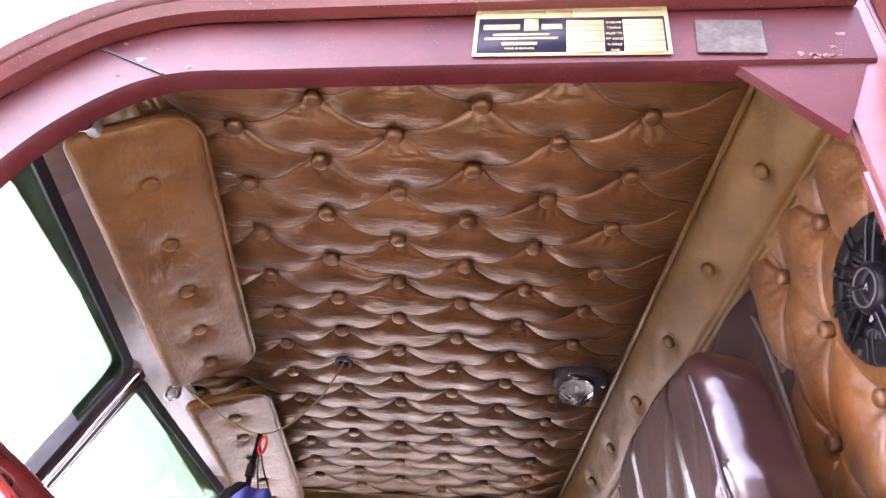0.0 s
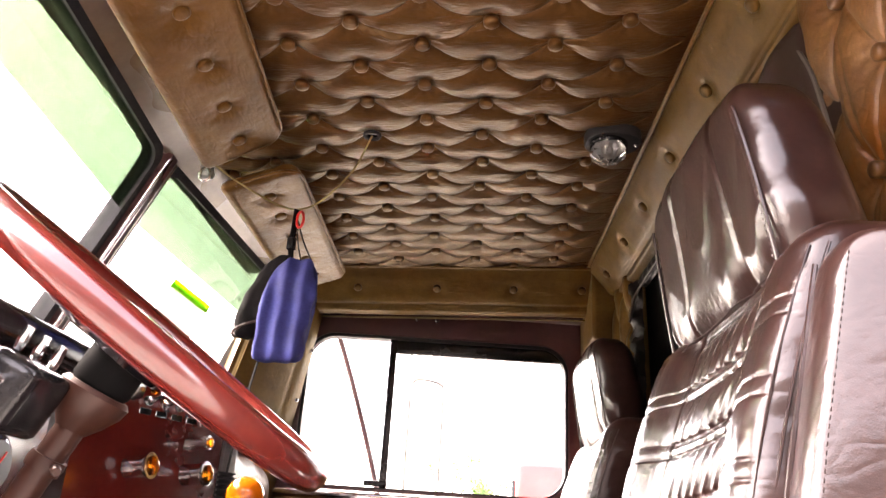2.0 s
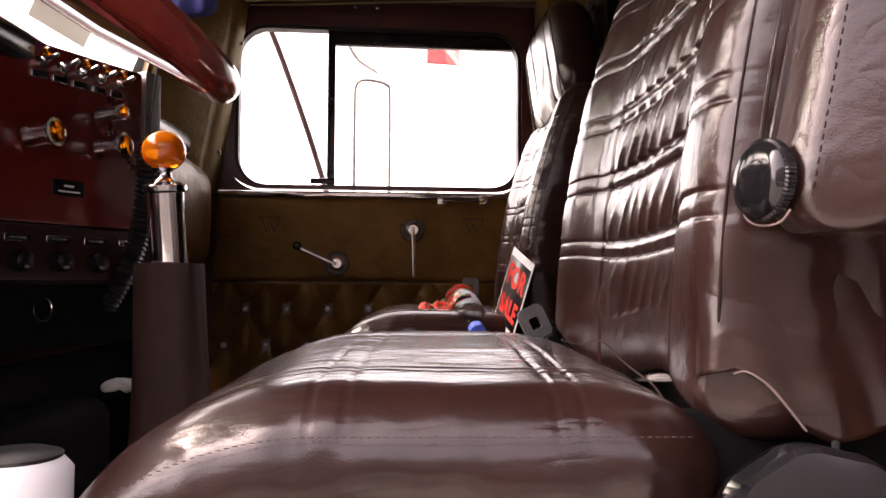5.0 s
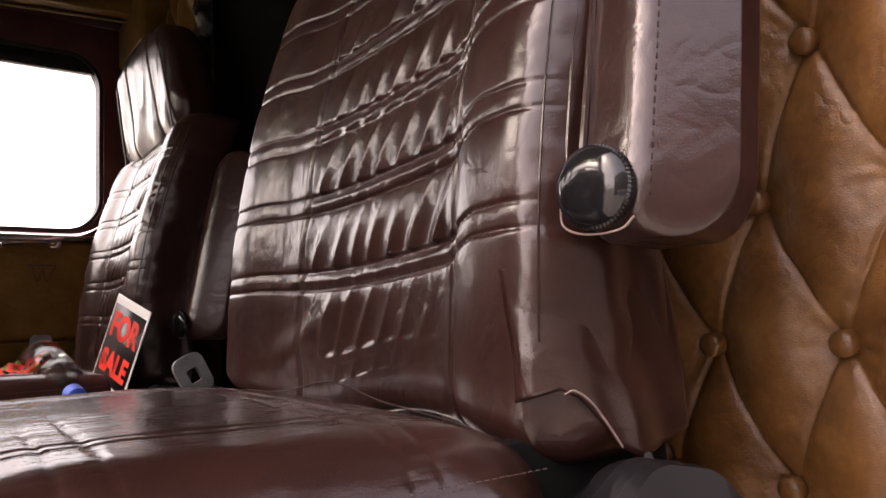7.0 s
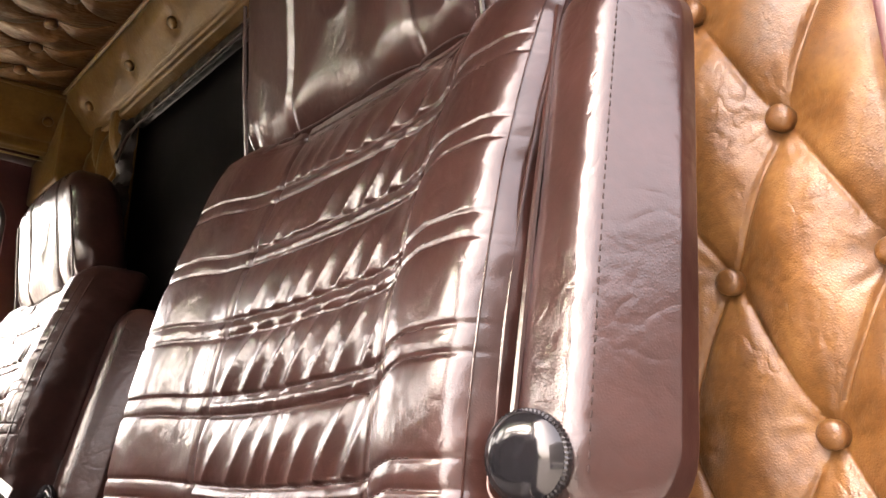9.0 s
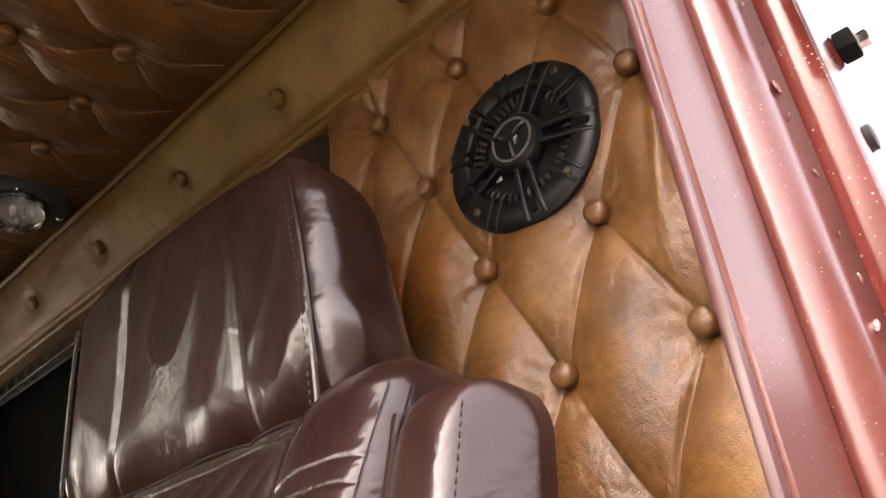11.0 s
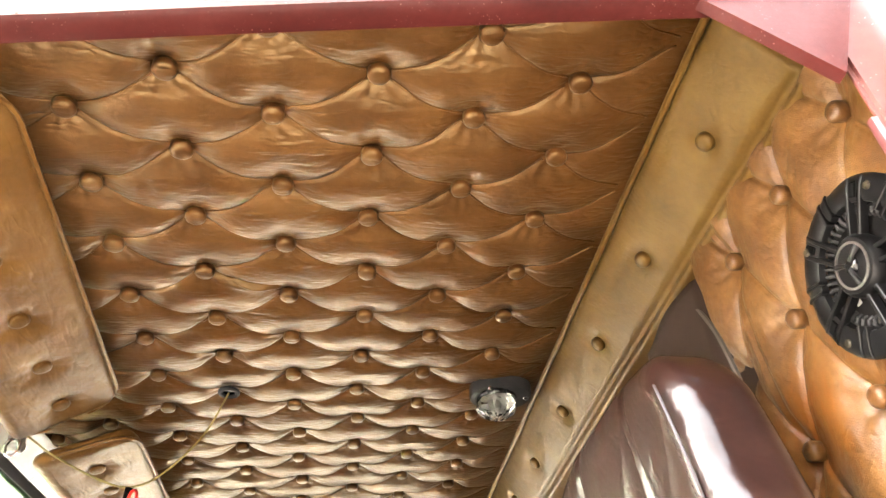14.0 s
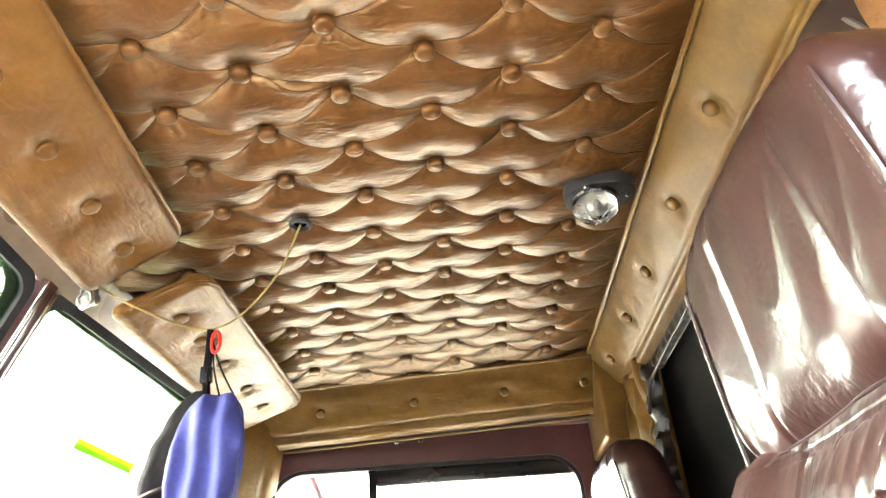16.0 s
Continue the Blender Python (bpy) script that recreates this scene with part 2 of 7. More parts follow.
plate_cream = worn(mat("plate_cream", (0.62, 0.53, 0.3), spec=0.2), (0.2, 0.155, 0.07), (0.27, 0.215, 0.1), (0.33, 0.27, 0.14), 20, 150, 0.35, 0.5, 0.05, 400)
plate_navy = mat("plate_navy", (0.005, 0.0055, 0.013), 0.5, 0.0, 0.1)
foil = worn(mat("foil", (0.12, 0.1, 0.065), spec=0.15), (0.018, 0.014, 0.01), (0.04, 0.033, 0.023), (0.075, 0.064, 0.046), 45, 200, 0.3, 0.55, 0.4, 200, 0.3, 60)
yellow_cord = mat("yellow_cord", (0.22, 0.165, 0.05), 0.7)
red_plastic = mat("red_plastic", (0.55, 0.02, 0.015), 0.3)
paper = worn(mat("paper", (0.6, 0.6, 0.58)), (0.5, 0.5, 0.48), (0.6, 0.6, 0.58), (0.66, 0.66, 0.64), 8, 50, 0.7, 0.9, 0.05, 300)


def glassy(name, color, rough=0.02, ior=1.45):
    m = mat(name, color, rough)
    b = m.node_tree.nodes["Principled BSDF"]
    b.inputs["Transmission Weight"].default_value = 1.0
    b.inputs["IOR"].default_value = ior
    return m


def pane_glass(name, tint):
    """Thin window glass: mostly clear, with a weak mirror."""
    m = bpy.data.materials.new(name)
    m.use_nodes = True
    nt = m.node_tree
    nt.nodes.clear()
    out = nt.nodes.new("ShaderNodeOutputMaterial")
    t = nt.nodes.new("ShaderNodeBsdfTransparent")
    t.inputs["Color"].default_value = (*tint, 1)
    g = nt.nodes.new("ShaderNodeBsdfGlossy")
    g.inputs["Roughness"].default_value = 0.02
    f = nt.nodes.new("ShaderNodeLayerWeight")
    p = nt.nodes.new("ShaderNodeMath")
    p.operation = "POWER"
    p.inputs[1].default_value = 5.0
    q = nt.nodes.new("ShaderNodeMath")
    q.operation = "MULTIPLY_ADD"
    q.inputs[1].default_value, q.inputs[2].default_value = 0.35, 0.03
    nt.links.new(f.outputs["Facing"], p.inputs[0])
    nt.links.new(p.outputs[0], q.inputs[0])
    mx = nt.nodes.new("ShaderNodeMixShader")
    nt.links.new(q.outputs[0], mx.inputs[0])
    nt.links.new(t.outputs[0], mx.inputs[1])
    nt.links.new(g.outputs[0], mx.inputs[2])
    nt.links.new(mx.outputs[0], out.inputs[0])
    return m


def thin_sheet(name, color):
    """Paper or tape that lets daylight through."""
    m = bpy.data.materials.new(name)
    m.use_nodes = True
    nt = m.node_tree
    nt.nodes.clear()
    out = nt.nodes.new("ShaderNodeOutputMaterial")
    d, t, mx = nt.nodes.new("ShaderNodeBsdfDiffuse"), nt.nodes.new("ShaderNodeBsdfTranslucent"), nt.nodes.new("ShaderNodeMixShader")
    d.inputs["Color"].default_value = t.inputs["Color"].default_value = (*color, 1)
    mx.inputs[0].default_value = 0.5
    nt.links.new(d.outputs[0], mx.inputs[1])
    nt.links.new(t.outputs[0], mx.inputs[2])
    nt.links.new(mx.outputs[0], out.inputs[0])
    return m


note_paper = thin_sheet("note_paper", (0.42, 0.42, 0.4))
note_tape = thin_sheet("note_tape", (0.3, 0.75, 0.06))
clear_glass = pane_glass("clear_glass", (0.95, 0.97, 0.95))
green_glass = pane_glass("green_glass", (0.2, 0.25, 0.19))
crystal = glassy("crystal", (0.95, 0.95, 0.92), 0.03)
amber_plastic = glassy("amber_plastic", (1.0, 0.27, 0.01), 0.12)
bottle_plastic = glassy("bottle_plastic", (0.95, 0.97, 1.0), 0.08, 1.2)


# ---------------------------------------------------------------- mesh helpers
def thing(name, label, category, at=(0, 0, 0), group="", kind=""):
    ob = new(name)
    ob.location = at
    ob.empty_display_size = 0.05
    return tagged(ob, label, category, group, kind)


def mesh_of(name, verts, faces, material, smooth=True):
    me = bpy.data.meshes.new(name)
    me.from_pydata([tuple(map(float, v)) for v in verts], [], [tuple(map(int, f)) for f in faces])
    me.materials.append(material)
    if smooth:
        me.polygons.foreach_set("use_smooth", [True] * len(me.polygons))
    me.update()
    return me


def put(name, me, parent=None, label="", m=None):
    ob = new(name, me)
    if parent is not None:
        ob.parent = parent
    if m is not None:
        ob.matrix_local = m
    if label:
        ob["label"] = label
    return ob


def part(name, bm, material, parent=None, label="", smooth=True, m=None, sharp=0.7):
    """Links a bmesh as one mesh object under a thing or under a part."""
    me = bpy.data.meshes.new(name)
    bmesh.ops.recalc_face_normals(bm, faces=bm.faces)
    for e in bm.edges:
        if len(e.link_faces) == 2 and e.calc_face_angle(0) > sharp:
            e.smooth = False
    bm.to_mesh(me)
    bm.free()
    me.materials.append(material)
    if smooth:
        me.polygons.foreach_set("use_smooth", [True] * len(me.polygons))
    return put(name, me, parent, label, m)


def box_bm(x0, x1, y0, y1, z0, z1, bevel=0.004, segs=2):
    bm = bmesh.new()
    bmesh.ops.create_cube(bm, size=1)
    bmesh.ops.transform(bm, verts=bm.verts, matrix=Matrix.Translation(((x0 + x1) / 2, (y0 + y1) / 2, (z0 + z1) / 2))
                        @ Matrix.Diagonal((x1 - x0, y1 - y0, z1 - z0, 1)))
    if bevel:
        bmesh.ops.bevel(bm, geom=bm.edges[:], offset=bevel, segments=segs, profile=0.6, affect="EDGES")
    return bm


def axis_matrix(a, b):
    a, b = Vector(a), Vector(b)
    return Matrix.Translation(a) @ (b - a).to_track_quat("Z", "Y").to_matrix().to_4x4()


def turned(profile, a, b, segs=24, bm=None):
    """A turned solid: (radius, share of the way from a to b) pairs."""
    bm = bm or bmesh.new()
    m, length = axis_matrix(a, b), (Vector(b) - Vector(a)).length
    rings = []
    for r, s in profile:
        ring = [bm.verts.new(m @ Vector((max(r, 1e-5) * math.cos(2 * math.pi * k / segs), max(r, 1e-5) * math.sin(2 * math.pi * k / segs), s * length)))
                for k in range(segs)]
        rings.append(ring)
    for lo, hi in zip(rings, rings[1:]):
        for k in range(segs):
            bm.faces.new((lo[k], lo[(k + 1) % segs], hi[(k + 1) % segs], hi[k]))
    bm.faces.new(rings[0][::-1])
    bm.faces.new(rings[-1])
    return bm


def rod(a, b, r, bm=None, segs=14, cap=0.15):
    length = (Vector(b) - Vector(a)).length
    c = min(r * 0.4 / length, 0.2)
    return turned([(r * 0.6, 0), (r, c), (r, 1 - c), (r * 0.6, 1)], a, b, segs, bm)


def tube(points, r, segs=8, closed=False, bm=None, flat=1.0):
    """A tube along points, with a turning frame."""
    bm = bm or bmesh.new()
    pts = [Vector(p) for p in points]
    n = len(pts)
    rings = []
    side = None
    for i, p in enumerate(pts):
        a = pts[(i - 1) % n] if closed or i else pts[0]
        b = pts[(i + 1) % n] if closed or i < n - 1 else pts[-1]
        d = (b - a).normalized()
        if side is None:
            side = d.orthogonal().normalized()
        side = (side - d * side.dot(d)).normalized()
        up = d.cross(side)
        rr = r(i / max(n - 1, 1)) if callable(r) else r
        rings.append([bm.verts.new(p + (side * math.cos(2 * math.pi * k / segs) + up * math.sin(2 * math.pi * k / segs) * flat) * rr) for k in range(segs)])
    pairs = list(zip(rings, rings[1:])) + ([(rings[-1], rings[0])] if closed else [])
    for lo, hi in pairs:
        for k in range(segs):
            bm.faces.new((lo[k], lo[(k + 1) % segs], hi[(k + 1) % segs], hi[k]))
    if not closed:
        bm.faces.new(rings[0][::-1])
        bm.faces.new(rings[-1])
    return bm


def smooth_line(points, per=8):
    """Catmull-Rom through points."""
    p = [Vector(q) for q in points]
    p = [2 * p[0] - p[1]] + p + [2 * p[-1] - p[-2]]
    out = []
    for i in range(1, len(p) - 2):
        for k in range(per):
            t = k / per
            out.append(0.5 * (2 * p[i] + (p[i + 1] - p[i - 1]) * t + (2 * p[i - 1] - 5 * p[i] + 4 * p[i + 1] - p[i + 2]) * t * t
                              + (3 * p[i] - p[i - 1] - 3 * p[i + 1] + p[i + 2]) * t ** 3))
    return out + [p[-2]]


def rounded_outline(x0, x1, z0, z1, r, n=8, skew=0.0):
    """Corners of a rounded rectangle, anticlockwise, in a plane."""
    out = []
    for cx, cz, a0 in ((x1 - r, z1 - r, 0), (x0 + r, z1 - r, 90), (x0 + r, z0 + r, 180), (x1 - r, z0 + r, 270)):
        for k in range(n + 1):
            a = radians(a0 + 90 * k / n)
            out.append((cx + r * math.cos(a), cz + r * math.sin(a)))
    return out


def ring_plate(outer, inner, y0, y1, bm=None):
    """A plate with a hole, both outlines with the same count, standing in the xz plane between y0 and y1."""
    bm = bm or bmesh.new()
    n = len(outer)
    v = [[bm.verts.new((x, y, z)) for x, z in o] for y in (y0, y1) for o in (outer, inner)]
    for k in range(n):
        j = (k + 1) % n
        bm.faces.new((v[0][k], v[0][j], v[1][j], v[1][k]))
        bm.faces.new((v[2][k], v[3][k], v[3][j], v[2][j]))
        bm.faces.new((v[0][k], v[2][k], v[2][j], v[0][j]))
        bm.faces.new((v[1][k], v[1][j], v[3][j], v[3][k]))
    return bm


def slab(origin, eu, ev, en, lu, lv, nu, nv, height, thick):
    """A closed slab whose front is a height field over lu x lv metres; height(u, v) takes arrays."""
    o, eu, ev, en = (np.array(q, float) for q in (origin, eu, ev, en))
    u, v = np.meshgrid(np.linspace(0, lu, nu + 1), np.linspace(0, lv, nv + 1), indexing="ij")
    h = height(u, v)
    front = o + u[..., None] * eu + v[..., None] * ev + h[..., None] * en
    back = o + u[..., None] * eu + v[..., None] * ev - thick * en
    idx = np.arange((nu + 1) * (nv + 1)).reshape(nu + 1, nv + 1)
    verts = list(front.reshape(-1, 3))
    faces = [(idx[i, j], idx[i + 1, j], idx[i + 1, j + 1], idx[i, j + 1]) for i in range(nu) for j in range(nv)]
    rim = [idx[i, 0] for i in range(nu + 1)] + [idx[nu, j] for j in range(1, nv + 1)] + [idx[i, nv] for i in range(nu - 1, -1, -1)] + [idx[0, j] for j in range(nv - 1, 0, -1)]
    start = len(verts)
    flat = back.reshape(-1, 3)
    verts += [flat[i] for i in rim]
    n = len(rim)
    for k in range(n):
        j = (k + 1) % n
        faces.append((rim[j], rim[k], start + k, start + j))
    faces.append(tuple(range(start, start + n)))
    if np.dot(np.cross(eu, ev), en) < 0:
        faces = [f[::-1] for f in faces]
    return verts, faces


def hashed(i, j, s=0):
    q = np.sin(i * 12.9898 + j * 78.233 + s * 37.719) * 43758.5453
    return q - np.floor(q)


def soft_noise(u, v, s=0):
    """Smooth value noise over arrays, -1 to 1."""
    iu, iv = np.floor(u), np.floor(v)
    fu, fv = u - iu, v - iv
    fu, fv = fu * fu * (3 - 2 * fu), fv * fv * (3 - 2 * fv)
    a = hashed(iu, iv, s) * (1 - fu) + hashed(iu + 1, iv, s) * fu
    b = hashed(iu, iv + 1, s) * (1 - fu) + hashed(iu + 1, iv + 1, s) * fu
    return 2 * (a * (1 - fv) + b * fv) - 1


def tuft(px, py, dx, dy, high, dip=0.006, s=0, sag=0.0, fold=0.0022, lip=0.2):
    """Height of diamond tufting: buttons at (i dx, j dy) with i + j even; px, py are arrays from one button."""
    px = px + 0.0025 * soft_noise(px * 17, py * 17, s + 6)
    py = py + 0.0025 * soft_noise(px * 16, py * 18, s + 7)
    qy = py - sag * np.sin(np.pi * px / dx) ** 2
    u, v = (px / dx + qy / dy) / 2, (px / dx - qy / dy) / 2
    a, b = np.abs(np.sin(np.pi * u)), np.abs(np.sin(np.pi * v))
    lo = np.minimum(a, b)
    unit = 2 * dx * dy / math.hypot(dx, dy)
    near = np.minimum(np.abs(u - np.round(u)), np.abs(v - np.round(v))) * unit
    h = high * (0.6 * (a * b) ** 0.8 + 0.4 * (1 - np.exp(-near / 0.009)))
    h = h * (1 + 0.14 * soft_noise(u * 1.3 + 7, v * 1.3 + 3, s))
    # the cover is drawn in round each button in a wide dimple, with short gathers
    ui, vi = np.round(u), np.round(v)
    ex, ey = ((u - ui) + (v - vi)) * dx, ((u - ui) - (v - vi)) * dy
    r = np.hypot(ex, ey)
    ang = np.arctan2(ey, ex)
    su, sv = (u - np.round(u)) * unit, (v - np.round(v)) * unit
    for q in (su, sv):
        h = h - fold * np.exp(-(q / 0.0019) ** 2) + lip * fold * np.exp(-((q - 0.004) / 0.002) ** 2)
    near_b = np.clip((0.054 - r) / 0.026, 0, 1)
    near_b = near_b * near_b * (3 - 2 * near_b)
    gather = np.sin(ang * 9 + 6.28 * hashed(ui, vi, s) + 2 * soft_noise(px * 60, py * 60, s + 4)) * np.exp(-((r - 0.024) / 0.011) ** 2)
    h = h * (1 - 0.55 * near_b * np.exp(-(r / 0.034) ** 2)) - dip * 1.5 * near_b * np.exp(-(r / 0.027) ** 1.5)
    return h + 0.0006 * gather - 0.3 * dip * np.exp(-(r / 0.0155) ** 4) + 0.0005 * soft_noise(px * 45, py * 45, s + 1) + 0.00007 * soft_noise(px * 190, py * 190, s + 2)


def button_mesh(r, material, rise=0.45, segs=20):
    bm = bmesh.new()
    prof = [(r * 0.95, -0.6), (r, 0.35), (r * 0.99, 0.55), (r * 0.93, 0.72), (r * 0.8, 0.86), (r * 0.55, 0.96), (r * 0.28, 0.995), (0.0001, 1)]
    turned(prof, (0, 0, 0), (0, 0, r * rise * 1.7), segs, bm)
    me = bpy.data.meshes.new("button")
    bmesh.ops.recalc_face_normals(bm, faces=bm.faces)
    bm.to_mesh(me)
    bm.free()
    me.materials.append(material)
    me.polygons.foreach_set("use_smooth", [True] * len(me.polygons))
    return me


def facing(at, normal, spin=0):
    return Matrix.Translation(at) @ Vector(normal).to_track_quat("Z", "Y").to_matrix().to_4x4() @ pose(0, 0, 0, 0, 0, spin)


def pillow(half, r, n, warp=None):
    """A rounded box from a cube grid; warp(p, normal) moves the points (arrays)."""
    half, r = np.array(half, float), np.minimum(np.array([r] * 3 if np.isscalar(r) else r, float), np.array(half) * 0.98)
    ns = [n] * 3 if np.isscalar(n) else n
    key, verts, faces = {}, [], []
    pos = []

    def grid(k, h, rr):
        m = ns[k]
        t = np.linspace(-1, 1, m + 1)
        return np.sign(t) * np.abs(t) ** 0.86 * h

    for ax in range(3):
        a, b = (ax + 1) % 3, (ax + 2) % 3
        for sg in (-1, 1):
            ga, gb = grid(a, half[a], r), grid(b, half[b], r)
            ids = np.zeros((len(ga), len(gb)), int)
            for i, x in enumerate(ga):
                for j, y in enumerate(gb):
                    q = [0, 0, 0]
                    q[ax], q[a], q[b] = sg * half[ax], x, y
                    kk = tuple(round(c, 6) for c in q)
                    if kk not in key:
                        key[kk] = len(pos)
                        pos.append(q)
                    ids[i, j] = key[kk]
            for i in range(len(ga) - 1):
                for j in range(len(gb) - 1):
                    f = (ids[i, j], ids[i + 1, j], ids[i + 1, j + 1], ids[i, j + 1])
                    faces.append(f if sg > 0 else f[::-1])
    q = np.array(pos)
    c = np.clip(q, -(half - r), half - r)
    d = (q - c) / r
    d /= np.linalg.norm(d, axis=1)[:, None]
    p = c + d * r
    nrm = d * 1.0
    if warp:
        p = warp(p, nrm)
    return p, faces


# ---------------------------------------------------------------- the cab shell
def roof_z(x):
    return 1.388 + 0.05 * x


DX, DY, CX, CY = 0.106, 0.056, -0.212, 0.212
x_lo, x_hi, y_lo, y_hi = -0.47, 0.43, 0.14, 1.70
slope = np.array([1, 0, 0.05]) / math.hypot(1, 0.05)
down = np.array([0.05, 0, -1]) / math.hypot(1, 0.05)


def rear_lift(x):
    """The headliner is drawn up into the corner behind the rear strip."""
    return 0.012 * np.clip((x - 0.31) / 0.12, 0, 1) ** 1.6


def ceiling_height(u, v):
    x, y = x_lo + u * slope[0], y_lo + v
    h = tuft(x - CX, y - CY, DX, DY, 0.0075, 0.006, 2, 0.008, 0.0012, 0.0)
    # a short tear in the cover
    d = ((x + 0.045) * 0.96 + (y - 0.628) * 0.28) / 0.03
    e = (-(x + 0.045) * 0.28 + (y - 0.628) * 0.96) / 0.004
    h = h - 0.012 * np.exp(-d * d - e * e) + 0.006 * np.exp(-d * d - (e - 2.6) ** 2 / 3)
    edge = np.clip((x_hi - x) / 0.09, 0, 1)
    return h * edge - rear_lift(x)


cv, cf = slab((x_lo, y_lo, roof_z(x_lo)), slope, (0, 1, 0), down, (x_hi - x_lo) / slope[0], y_hi - y_lo, 540, 940, ceiling_height, 0.02)
# the headliner stays inside the rounded front corner
for q in range(len(cv)):
    lim = 0.09 + 0.127 * (0.4 - cv[q][0]) + 0.5 * max(0.0, -0.3 - cv[q][0])
    if cv[q][0] < 0.0 and cv[q][1] < lim:
        cv[q] = np.array([cv[q][0], lim, cv[q][2]])
proto = button_mesh(0.0125, brown_vinyl, 0.5)
bverts = np.array([v.co for v in proto.vertices])
bfaces = [tuple(p.vertices) for p in proto.polygons]
for i in range(-2, 7):
    for j in range(-1, 27):
        if (i + j) % 2 or (i, j) == (1, 13) or (i, j) == (5, 13):
            continue
        x, y = CX + i * DX + random.uniform(-0.003, 0.003), CY + j * DY + random.uniform(-0.003, 0.003)
        if not (x_lo + 0.03 < x < x_hi - 0.02 and y_lo + 0.02 < y < y_hi - 0.03):
            continue
        m = np.array(facing((x, y, roof_z(x) + 0.0045 + float(rear_lift(x))), down))
        base = len(cv)
        cv += list(bverts @ m[:3, :3].T + m[:3, 3])
        cf += [tuple(base + k for k in f) for f in bfaces]
# thin tucked welts along the folds, from button to button


def fold_welt(i0, j0, di, dj):
    """One welt from button (i0, j0) to its neighbour; the cover sags between the buttons."""
    k = np.linspace(0.1, 0.9, 19)
    qx, qy_ = (i0 + di * k) * DX, (j0 + dj * k) * DY
    px, py = qx, qy_ + 0.008 * np.sin(np.pi * qx / DX) ** 2
    for _ in range(3):
        wx, wy = 0.0025 * soft_noise(px * 17, py * 17, 8), 0.0025 * soft_noise((px + 0) * 16, py * 18, 9)
        px, py = qx - wx, qy_ + 0.008 * np.sin(np.pi * qx / DX) ** 2 - wy
    x, y = CX + px, CY + py
    h = ceiling_height((x - x_lo) / slope[0], y - y_lo)
    side_ = 0.0012
    pts = [np.array([a_, b_ + side_, roof_z(a_)]) + down * (c_ + 0.0006) for a_, b_, c_ in zip(x, y, h)]
    return [p for p in pts if x_lo + 0.02 < p[0] < x_hi - 0.015 and y_lo + 0.01 < p[1] < y_hi - 0.01]


welts = bmesh.new()
for i in range(-3, 7):
    for j in range(-2, 28):
        if (i + j) % 2:
            continue
        for dj in (-1, 1):
            run = fold_welt(i, j, 1, dj)
            if len(run) > 5:
                thick_w = random.uniform(0.0009, 0.0013)
                tube(run, lambda q: thick_w * (0.72 + 0.4 * abs(2 * q - 1)), 6, bm=welts)
welts.verts.index_update()
base = len(cv)
cv += [np.array(v.co) for v in welts.verts]
cf += [tuple(base + v.index for v in f.verts) for f in welts.faces]
welts.free()
put("ceiling", mesh_of("ceiling", cv, cf, brown_vinyl))
tagged(bpy.data.objects["ceiling"], "brown diamond-tufted vinyl headliner with covered buttons and a tear", "ceiling", kind="structure")

# outer roof skin above the headliner
roof_line = [(-0.62, 0.5), (-0.5, 0.32), (-0.3, 0.2), (0.0, 0.12), (0.62, 0.03), (0.62, 1.93), (-0.62, 1.93)]
roof_bm = bmesh.new()
under, over = [[roof_bm.verts.new((x, y, z)) for x, y in roof_line] for z in (1.43, 1.47)]
for k in range(7):
    roof_bm.faces.new((under[k], under[(k + 1) % 7], over[(k + 1) % 7], over[k]))
roof_bm.faces.new(under)
roof_bm.faces.new(over[::-1])
roof = part("roof", roof_bm, maroon_paint, smooth=False)
tagged(roof, "maroon painted steel cab roof", "roof", kind="structure")


def trim_panel(name, label, a, b, drop_dir, width, buttons, material=olive_vinyl, r=0.011, puff=0.012):
    """A padded strip from a to b, width metres across along drop_dir, with a row of covered buttons."""
    a, b, d = np.array(a, float), np.array(b, float), np.array(drop_dir, float)
    d /= np.linalg.norm(d)
    L = np.linalg.norm(b - a)
    e = (b - a) / L
    n = np.cross(d, e)
    if np.dot(n, np.array([0.0, 0.9, 0.7]) - (a + b) / 2) < 0:
        n = -n

    def hgt(u, v):
        s = v / width
        h = puff * (np.sin(np.pi * np.clip(s, 0, 1)) ** 0.5) * 0.7
        h = h + 0.006 * np.exp(-((s - 0.86) / 0.05) ** 2) - 0.006 * np.exp(-((s - 0.77) / 0.03) ** 2)
        h = h + 0.0014 * soft_noise(u * 11, v * 30, 5) + 0.0007 * soft_noise(u * 45, v * 60, 6)
        for q in buttons:
            rr = np.hypot(u - q, v - width * 0.42)
            h = h - 0.008 * np.exp(-(rr / 0.018) ** 2)
        return h

    v, f = slab(a, e, d, n, L, width, int(L / 0.008), max(10, int(width / 0.005)), hgt, 0.03)
    ob = put(name, mesh_of(name, v, f, material))
    tagged(ob, label, "trim", kind="structure")
    part("piping", tube([tuple(a + e * q + n * 0.004 - d * 0.002) for q in np.linspace(0, L, 40)], 0.0045, 8), material, ob)
    bm_ = button_mesh(r, material, 0.6)
    for q in buttons:
        p = a + e * q + d * width * 0.42 + n * (puff * 0.7 - 0.0075)
        put("button", bm_, ob, m=facing(p, n))
    return ob


